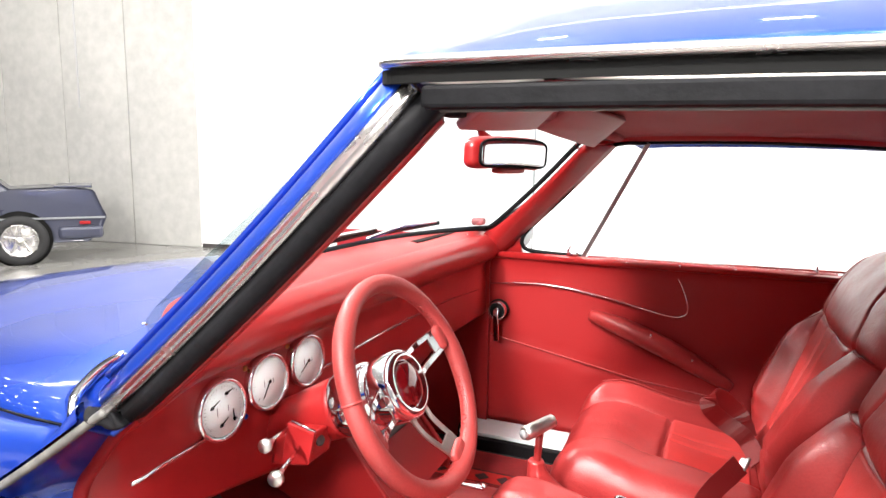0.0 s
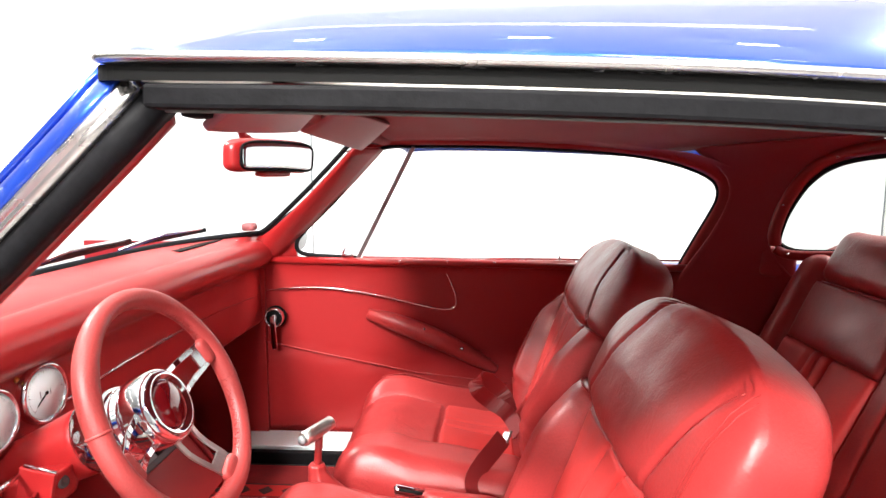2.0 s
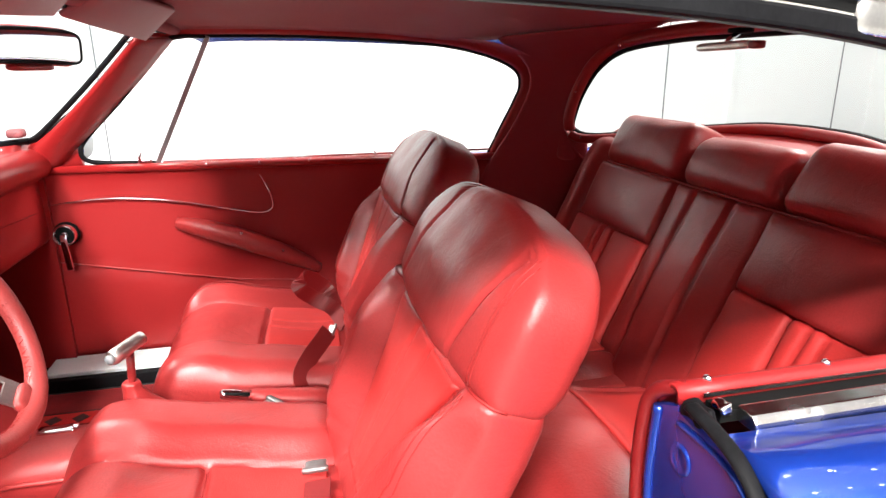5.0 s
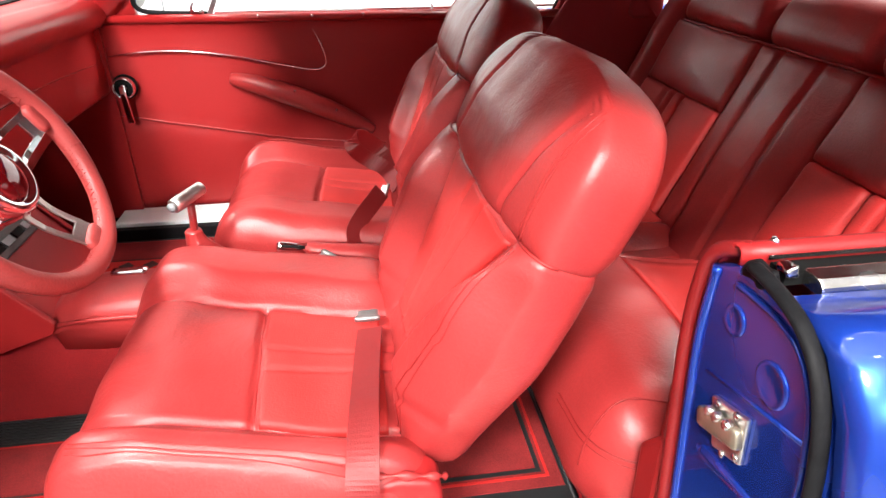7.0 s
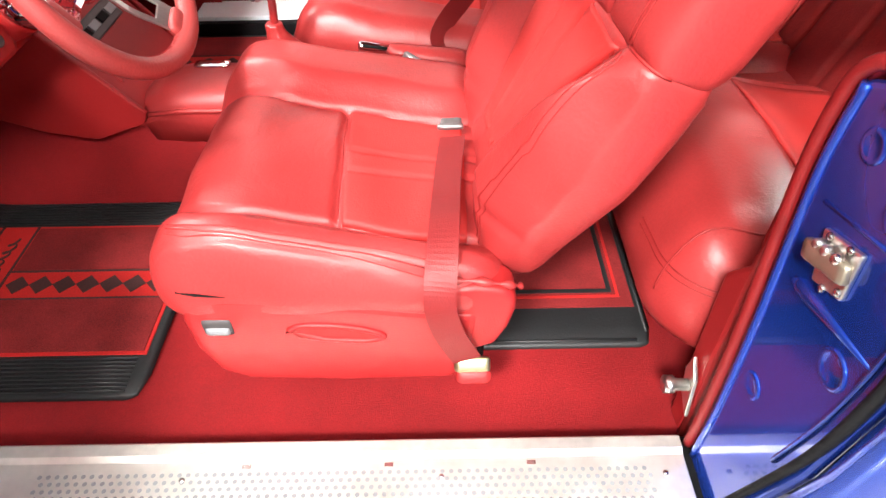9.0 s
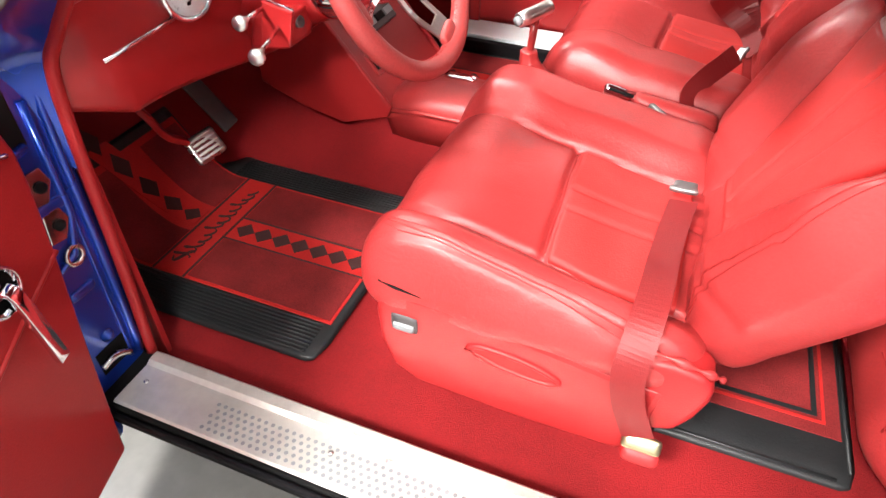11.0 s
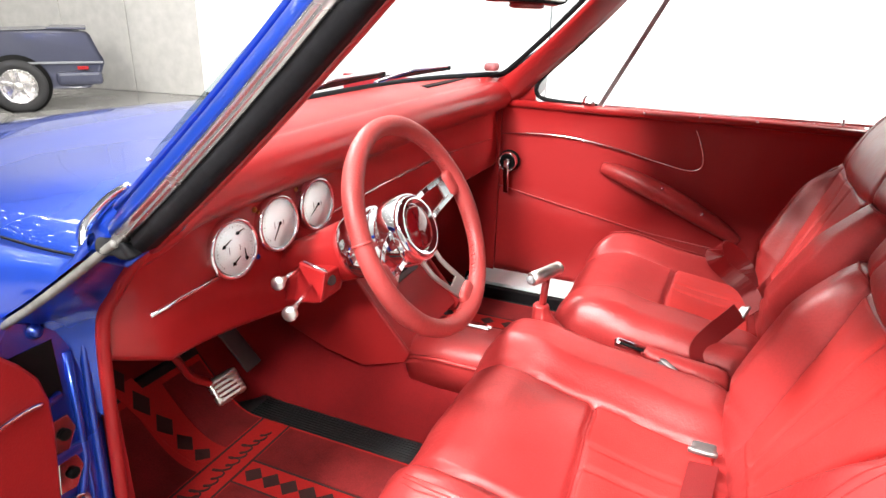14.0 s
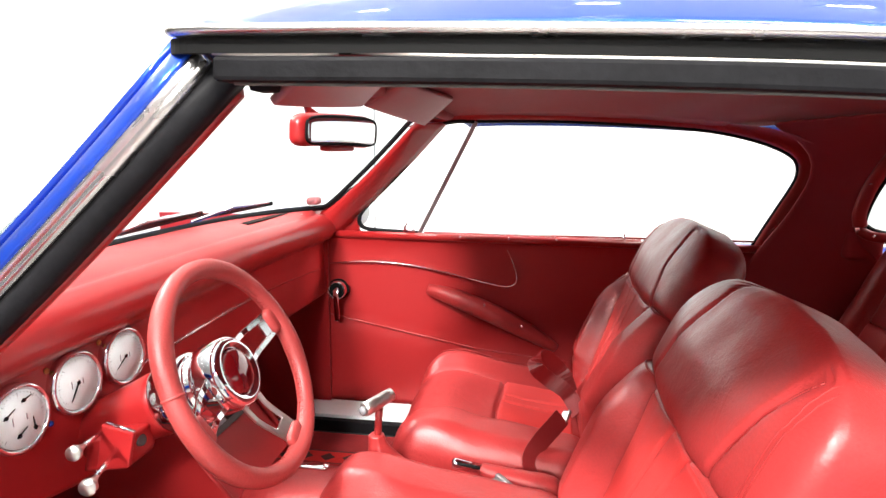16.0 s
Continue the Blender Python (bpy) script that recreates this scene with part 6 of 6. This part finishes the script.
# ---- seat belts ----
def seat_belt(label, path, sides, tongue=None, anchor=None, size=1.0):
    b = thing("seat_belt", label, "seat belt", path[-1], group="seat belts")
    part("webbing", ribbon(spline(path, 6), sides, 0.041, 0.0025), belt_mat, b, "red woven webbing", smooth=False)
    if tongue:
        at, n, along = tongue
        F = axis_frame(at, n, along) @ Matrix.Scale(size, 4)
        part("tongue", pad((0.016, 0.021, 0.002), (0.005, 0.005, 0.0015), (6, 5, 2), lambda v: F @ v), steel, b, "worn steel belt tongue")
        part("tongue_bar", pad((0.006, 0.025, 0.005), (0.003, 0.004, 0.003), (3, 5, 3), lambda v: F @ (v + Vector((0.012, 0, 0.002)))), steel, b)
    if anchor:
        F = axis_frame(anchor, (0, -0.8, 0.6), (1, 0, 0))
        part("anchor", pad((0.026, 0.012, 0.004), (0.006, 0.006, 0.003), (6, 4, 2), lambda v: F @ v), material("brass_plate", (0.42, 0.36, 0.22), 0.35, metal=1.0), b, "brassy anchor plate")
        part("anchor_boot", pad((0.026, 0.012, 0.008), (0.012, 0.01, 0.008), (6, 5, 4), lambda v: F @ (v + Vector((0.002, -0.018, -0.004)))), vinyl, b, "torn red anchor boot")
    return b


seat_belt("red lap belt lying across the driver's seat edge", [(1.005, 0.47, 0.642), (0.998, 0.40, 0.640), (0.993, 0.32, 0.648), (0.990, 0.25, 0.664), (0.987, 0.195, 0.662), (0.984, 0.160, 0.640), (0.983, 0.146, 0.605), (0.992, 0.145, 0.560), (1.006, 0.148, 0.52), (1.018, 0.152, 0.488)], (1, 0.05, 0.15), ((1.003, 0.50, 0.648), (-0.1, -0.1, 1), (-0.1, -1, 0)), (1.026, 0.156, 0.470), 0.85)
seat_belt("red lap belt coiled beside the passenger seat", [(1.10, 1.10, 0.63), (1.075, 1.20, 0.642), (1.03, 1.22, 0.665), (0.995, 1.20, 0.705), (1.0, 1.215, 0.730), (1.03, 1.235, 0.715), (1.07, 1.245, 0.670), (1.085, 1.20, 0.640)], (0.55, 0.1, 0.6))
seat_belt("red belt running to a chrome buckle by the passenger seat", [(1.055, 1.00, 0.662), (1.035, 0.965, 0.652), (1.005, 0.925, 0.632), (0.985, 0.895, 0.605), (1.0, 0.880, 0.57)], (0.8, 0.2, -0.5), ((1.062, 1.010, 0.660), (-0.5, -0.5, 0.7), (0.6, -0.6, 0.2)), None, 0.65)
seat_belt("red belt end tucked between console and driver's seat", [(0.94, 0.735, 0.625), (0.97, 0.742, 0.605), (1.0, 0.745, 0.59), (1.04, 0.745, 0.58)], (0.2, 1, 0.4), ((0.925, 0.745, 0.63), (0, 0, 1), (0.8, 0.6, 0)))


# ---- floor mats ----
def floor_mat(x0, x1, y0, y1, label, full):
    m = thing("floor_mat", label, "floor mat", ((x0 + x1) / 2, (y0 + y1) / 2, FLOOR), group="floor mats")
    z = FLOOR + 0.003

    def lay(p):
        x, y, h = p
        return Vector((x, y, z + h + 0.36 * step(0.06, -0.34, x)))

    def slab(name, a, b, c, d, h0, h1, mat, label="", nx=10, parent=m):
        rows = [[lay((a + (b - a) * i / nx, y, h1)) for y in (c, d)] for i in range(nx + 1)]
        return part(name, sheet(rows, h0 - h1), mat, parent, label, smooth=False)
    bm = pad(((x1 - x0) / 2, (y1 - y0) / 2, 0.006), (0.03, 0.03, 0.004), (60, 10, 2), lambda v: lay((v.x + (x0 + x1) / 2, min(v.y + (y0 + y1) / 2, y1 - (0.081 * step(0.035, 0.0, v.x + (x0 + x1) / 2) if full else 0.0)), v.z + 0.004)))
    base = part("rubber_base", bm, mat_rubber, m, "black rubber mat border")
    w = 0.085
    for c, d in ((y0 + 0.008, y0 + w), (y1 - w, y1 - 0.008)):
        n = 9
        for k in range(n):
            yy = c + 0.006 + (d - c - 0.012) * k / (n - 1)
            ra = 0.04 if c > y0 + w else x0 + 0.02
            if full:
                part("rib", tube([lay((ra + (x1 - 0.03 - ra) * i / 8, yy, 0.0105)) for i in range(9)], 0.0022, 5), mat_rubber, base)
    a, b = y0 + w, y1 - w
    slab("carpet", x0 + 0.02, x1 - 0.018, a, b, 0.004, 0.0115, mat_red if full else mat_carpet, "bright red edge of the mat's carpet" if full else "dark red carpet of the mat", 48)
    if full:
        s0, s1 = 0.085, 0.15
        mid, hw = (a + b) / 2, 0.030
        slab("carpet_panel", s1 + 0.010, x1 - 0.024, a + 0.007, mid - hw - 0.008, 0.011, 0.0135, mat_carpet, "dark red carpet panel", 16)
        slab("carpet_panel", s1 + 0.010, x1 - 0.024, mid + hw + 0.008, b - 0.007, 0.011, 0.0135, mat_carpet, "dark red carpet panel", 16)
        slab("carpet_panel", x0 + 0.03, s0 - 0.010, a + 0.006, mid - hw - 0.014, 0.011, 0.0135, mat_carpet, "dark red carpet panel", 24)
        slab("carpet_panel", x0 + 0.03, s0 - 0.010, mid + hw + 0.014, b - 0.006, 0.011, 0.0135, mat_carpet, "dark red carpet panel", 24)
        for yy in (mid - hw - 0.005, mid + hw + 0.005):
            slab("dark_line", s1 + 0.006, x1 - 0.02, yy - 0.0022, yy + 0.0022, 0.011, 0.0128, mat_dark, "", 4)
        for xx in (s0 - 0.004, s1 + 0.004):
            slab("dark_line", xx - 0.0025, xx + 0.0025, a, b, 0.011, 0.0128, mat_dark, "", 2)
        n = 7
        for k in range(n):
            cx = s1 + 0.035 + (x1 - s1 - 0.085) * k / (n - 1)
            r = 0.022
            bm = bmesh.new()
            vs = [bm.verts.new(lay((cx + dx, mid + dy, 0.0132))) for dx, dy in ((-r, 0), (0, -r), (r, 0), (0, r))]
            bm.faces.new(vs)
            res = bmesh.ops.extrude_face_region(bm, geom=list(bm.faces))
            bmesh.ops.translate(bm, verts=[v for v in res["geom"] if isinstance(v, bmesh.types.BMVert)], vec=(0, 0, -0.003))
            part("diamond", bm, mat_dark, base, smooth=False)
        rows = []
        for k in range(17):
            x = s0 - 0.012 - 0.012 * k
            yy = mid - 0.006 * ((s0 - x - 0.035) / 0.044) ** 2 * 0.4
            rows.append([lay((x, yy - 0.027, 0.0128)), lay((x, yy + 0.027, 0.0128))])
        part("inlay_band", sheet(rows, -0.002), mat_red, base, "bright red curved band", smooth=False)
        for k in range(5):
            cx = s0 - 0.035 - 0.044 * k
            r = 0.021
            cy = mid - 0.006 * k * k * 0.4
            bm = bmesh.new()
            vs = [bm.verts.new(lay((cx + dx, cy + dy, 0.0162))) for dx, dy in ((-r, 0), (0, -r), (r, 0), (0, r))]
            bm.faces.new(vs)
            res = bmesh.ops.extrude_face_region(bm, geom=list(bm.faces))
            bmesh.ops.translate(bm, verts=[v for v in res["geom"] if isinstance(v, bmesh.types.BMVert)], vec=(0, 0, -0.003))
            part("diamond", bm, mat_dark, base, smooth=False)
        # a brand mark, drawn as a plain dark looping swash on the red band
        mx = (s0 + s1) / 2
        tall = (1.9, 1.5, 0.8, 0.8, 1.5, 0.8, 1.5, 0.8, 1.4, 0.8, 0.8)
        sw, wide = [], []
        for k in range(221):
            t = k / 220
            q = t * len(tall)
            h = tall[min(len(tall) - 1, int(q))]
            sw.append(lay((mx + 0.013 - 0.010 * h * (1 - math.cos(2 * math.pi * q)) - 0.002 * math.sin(q * 1.7), a + 0.045 + (b - a - 0.085) * t + 0.0075 * math.sin(2 * math.pi * q + 0.6), 0.0122)))
            wide.append(0.0017 + 0.0011 * (0.5 - 0.5 * math.sin(2 * math.pi * q)))
        part("swash", tube(sw, wide, 5), mat_dark, base, "dark looping swash on the red band")
        part("swash", tube([lay((mx - 0.020 + 0.034 * t, a + 0.050 - 0.018 * math.sin(5.0 * t + 0.4), 0.0124)) for t in [k / 20 for k in range(21)]], [0.0015 + 0.0022 * math.sin(math.pi * k / 20) for k in range(21)], 5), mat_dark, base)
    else:
        # a red line and a black line run round the carpet inside its dark edge
        for inset, wide, mat in ((0.022, 0.005, mat_red), (0.034, 0.008, mat_rubber)):
            c, d, e = a + inset, b - inset, x1 - 0.018 - inset
            slab("border_line", x0 + 0.03, e, c, c + wide, 0.011, 0.0132, mat, "", 3)
            slab("border_line", x0 + 0.03, e, d - wide, d, 0.011, 0.0132, mat, "", 3)
            slab("border_line", e - wide, e, c + wide, d - wide, 0.011, 0.0132, mat, "", 2)
        part("rim_bead", tube([lay((x, y0 + 0.012, 0.010)) for x in (x0 + 0.03, x1 - 0.03)], 0.003, 6), mat_rubber, base)
        part("rim_bead", tube([lay((x1 - 0.010, y, 0.010)) for y in (y0 + 0.03, y1 - 0.03)], 0.003, 6), mat_rubber, base)
    return m


floor_mat(-0.12, 0.50, 0.188, 0.685, "black rubber floor mat with red carpet panels and diamond inlay", True)
floor_mat(0.02, 0.64, 1.06, 1.54, "black and red floor mat in the passenger footwell", True)
floor_mat(0.98, 1.345, 0.275, 0.70, "black-edged red floor mat behind the driver's seat", False)

# ---- mirror, visors, lamp, wipers ----
mirror = thing("rear_view_mirror", "red rear view mirror hanging from the windscreen", "rear view mirror", (0.58, MID, 1.36))
MF = axis_frame((0.595, 0.845, 1.302), (math.cos(radians(14)), -math.sin(radians(14)), -0.06), (math.sin(radians(14)), math.cos(radians(14)), 0))


def mirror_shape(v):
    y = v.y * (1 + 0.06 * (v.x / 0.115)) - 0.003 * (v.x / 0.115) ** 2
    return MF @ Vector((v.x, y, v.z - 0.022))


part("housing", pad((0.137, 0.032, 0.019), (0.03, 0.018, 0.014), (24, 10, 6), lambda v: mirror_shape(v + Vector((-0.004, 0, 0.004)))), red_paint, mirror, "glossy red housing")
part("mirror_glass", pad((0.129, 0.026, 0.0015), (0.016, 0.012, 0.001), (20, 8, 2), lambda v: mirror_shape(v) + MF.to_3x3() @ Vector((0, 0, 0.0245))), mirror_glass, mirror, "mirror glass")
part("bezel", tube([mirror_shape(Vector((0.130 * math.copysign(abs(math.cos(a)) ** 0.32, math.cos(a)), 0.027 * math.copysign(abs(math.sin(a)) ** 0.4, math.sin(a)), 0.0245))) for a in [2 * math.pi * k / 40 for k in range(40)]], 0.0028, 6, closed=True), rubber, mirror, "dark rim round the glass")
part("switch_strip", pad((0.055, 0.006, 0.010), (0.012, 0.004, 0.006), (8, 3, 3), lambda v: MF @ (v + Vector((0.0, -0.036, -0.012)))), red_paint, mirror)
part("stalk", tube([MF @ Vector((-0.02, 0.02, -0.04)), MF @ Vector((-0.035, 0.035, -0.06)), (0.535, 0.80, 1.362)], 0.008, 10), red_paint, mirror, "red mirror stalk")
part("stalk_foot", pad((0.018, 0.014, 0.008), (0.006, 0.006, 0.004), (4, 4, 3), lambda v: v + Vector((0.53, 0.79, 1.360))), red_paint, mirror)
part("cable", tube(spline([(0.55, 0.80, 1.352), (0.56, 0.85, 1.364), (0.575, 0.92, 1.374)], 5), 0.002, 6), black, mirror)


def sun_visor(corners, label):
    v = thing("sun_visor", label, "sun visor", corners[0], group="sun visors")
    a, b, c, d = [Vector(p) for p in corners]
    rows = []
    for i in range(9):
        s = i / 8
        rows.append([a.lerp(b, s).lerp(d.lerp(c, s), t / 6) + Vector((0, 0, -0.006 * math.sin(math.pi * t / 6) * math.sin(math.pi * s))) for t in range(7)])
    part("flap", sheet(rows, 0.012), visor_mat, v, "faded dusty red visor", bevel=0.004)
    part("rod", tube([a + Vector((0.0, -0.01, 0.012)), b + Vector((0, 0.01, 0.012))], 0.004, 8), black, v)
    part("bracket", pad((0.014, 0.018, 0.010), (0.005, 0.005, 0.004), (4, 4, 3), lambda q: q + a + Vector((0.005, -0.012, 0.014))), black, v)


sun_visor([(0.682, 0.29, 1.324), (0.648, 0.76, 1.350), (0.700, 0.74, 1.394), (0.725, 0.27, 1.350)], "faded red sun visor folded against the headliner above the wheel")
sun_visor([(0.605, 0.95, 1.364), (0.650, 1.44, 1.340), (0.757, 1.27, 1.402), (0.690, 0.94, 1.410)], "faded red sun visor folded against the headliner on the passenger side")

dome = thing("rear_mirror_lamp", "small chrome-edged interior lamp hanging before the rear window", "interior lamp", (1.93, MID, 1.33))
part("lens", pad((0.012, 0.085, 0.0085), (0.006, 0.02, 0.006), (4, 14, 4), lambda v: v + Vector((1.90, 0.812, 1.299 - 0.02 * v.y))), white_metal, dome, "pale satin lamp housing")
part("end_cap", pad((0.010, 0.016, 0.008), (0.005, 0.006, 0.005), (4, 4, 4), lambda v: v + Vector((1.90, 0.713, 1.299))), red_paint, dome)
part("bracket", tube([(1.90, 0.81, 1.298), (1.91, 0.81, 1.312), (1.93, 0.81, 1.325)], 0.006, 8), chrome, dome)
part("foot", pad((0.02, 0.02, 0.006), (0.006, 0.006, 0.004), (4, 4, 3), lambda v: v + Vector((1.935, 0.81, 1.33))), black, dome)


def wiper(a, b, label):
    w = thing("wiper", label, "wiper", a, group="windscreen wipers")
    a, b = Vector(a), Vector(b)
    part("arm", tube([a, a.lerp(b, 0.5) + Vector((0, 0, 0.018)), b + Vector((0, 0, 0.012))], 0.005, 8), chrome, w, "bright wiper arm")
    part("blade", ribbon([a.lerp(b, 0.15) + Vector((-0.02, 0, 0.004)), b + Vector((-0.01, 0.05, 0.004))], (0, 0.2, 1), 0.012, 0.006), black, w, "black wiper blade", smooth=False)


wiper((0.115, 0.70, 1.075), (0.150, 1.05, 1.095), "chrome windscreen wiper parked along the glass")
wiper((0.110, 1.10, 1.075), (0.185, 1.40, 1.09), "dark windscreen wiper parked along the glass")
part("sensor", pad((0.02, 0.022, 0.012), (0.01, 0.01, 0.006), (5, 5, 3), lambda v: v + Vector((0.285, 1.52, 1.098))), visor_mat, car, "dark blob by the windscreen corner")

# ---- parked car by the concrete wall ----
PF2 = Matrix(((0.574, -0.727, 0, -6.14), (0.727, 0.574, 0, 4.24), (0, 0, 0.926, 0.0074), (0, 0, 0, 1)))    # local x to its tail, y to its far side
parked = thing("parked_car", "dark slate-blue coupe with bright alloy wheels by the wall", "parked car", (-7.4, 4.6, LOW))


def placed(bm):
    bm.transform(PF2)
    return bm


prof = [(0.88, 0.50), (0.947, 0.66), (0.945, 0.70), (0.90, 0.80), (0.835, 0.99), (0.80, 1.03), (0.43, 1.055), (-0.07, 1.03), (-0.17, 1.12), (-0.50, 1.36), (-0.95, 1.42), (-1.6, 1.40), (-2.25, 1.05), (-3.4, 0.92), (-3.55, 0.60), (-3.5, 0.36), (0.74, 0.36)]
rings = []
for y, k in ((0.05, 0.985), (0.0, 1.0), (0.04, 0.995), (0.3, 0.97), (0.7, 0.95), (1.1, 0.93), (1.35, 0.88)):
    rings.append([(-1.3 + (x + 1.3) * k, y + 0.35 * max(0, z - 1.04) * (1 if y < 0.7 else -1), z) for x, z in prof])
shell = part("body", placed(loft(rings)), car_paint, parked, "dark slate-blue body shell", smooth=False, bevel=0.02)
part("spoiler", placed(box((0.38, 0.03, 1.045), (0.80, 1.25, 1.072))), car_paint, shell, "low boot-lid spoiler", smooth=False, bevel=0.01)
part("side_line", placed(box((-3.3, -0.012, 0.655), (0.93, 0.01, 0.680))), grey_plastic, shell, smooth=False, bevel=0.004)
part("side_marker", placed(box((0.64, -0.012, 0.585), (0.76, 0.01, 0.625))), material("red_lens", (0.3, 0.01, 0.01), 0.2), shell, "red side marker lens", smooth=False, bevel=0.004)
part("bumper", placed(box((0.40, -0.008, 0.40), (0.90, 0.25, 0.56))), car_paint, shell, "dark lower bumper", smooth=False, bevel=0.04)
part("side_glass", placed(prism([(-0.30, 1.08), (-0.55, 1.32), (-1.5, 1.34), (-2.0, 1.08)], "y", 0.02, 0.10)), black, shell, "dark side window", smooth=False)
for x in (0.0, -2.6):
    F = PF2 @ axis_frame((x, -0.01, LOW + 0.305), (0, -1, 0), (1, 0, 0))
    # flat black disc on the body side paints the arch's shaded inside
    part("arch", lathe([(0.0005, 0.0), (0.345, 0.0), (0.345, 0.006), (0.0005, 0.006)], PF2 @ axis_frame((x, -0.002, LOW + 0.32), (0, -1, 0)), 36), black, shell, "black disc drawn as the shade inside the wheel arch")
    w = part("wheel", lathe([(0.0005, -0.16), (0.24, -0.16), (0.28, -0.14), (0.305, -0.10), (0.305, 0.0), (0.285, 0.03), (0.20, 0.035), (0.19, 0.01), (0.0005, -0.02)], F, 40), tyre_mat, parked, "black tyre")
    part("rim", lathe([(0.165, 0.020), (0.19, 0.022), (0.202, 0.036), (0.192, 0.042), (0.178, 0.03), (0.168, 0.026)], F, 36), dull_chrome, w, "polished rim")
    for k in range(5):
        S = F @ Matrix.Rotation(k * 2 * math.pi / 5 + 0.3, 4, "Z")
        bm = prism([(0.02, -0.028), (0.175, -0.017), (0.175, 0.017), (0.02, 0.028)], "z", 0.014, 0.034)
        bm.transform(S)
        part("spoke", bm, dull_chrome, w, "broad polished spoke", smooth=False, bevel=0.008)
    part("hub_cap", lathe([(0.0005, 0.042), (0.04, 0.040), (0.05, 0.02), (0.0005, 0.0)], F, 20), brushed, w)

# the car's own four wheels, inside the fenders
for x, y0, y1 in ((-0.75, 0.03, 0.20), (2.10, -0.07, 0.07)):
    for side in (0, 1):
        at = (x, 2 * MID - y0, LOW + 0.32) if side else (x, y0, LOW + 0.32)
        F = axis_frame(at, (0, 1 if side else -1, 0), (1, 0, 0))
        d = y1 - y0
        w = part("wheel", lathe([(0.0005, -d), (0.23, -d), (0.30, -d + 0.015), (0.32, -d + 0.04), (0.32, -0.04), (0.30, -0.012), (0.22, -0.004), (0.20, -0.02), (0.0005, -0.03)], F, 32), tyre_mat, car, "black tyre")
        part("rim", lathe([(0.0005, -0.006), (0.06, -0.008), (0.10, -0.022), (0.17, -0.016), (0.20, -0.008), (0.205, -0.018)], F, 32), dull_chrome, w, "steel rim")
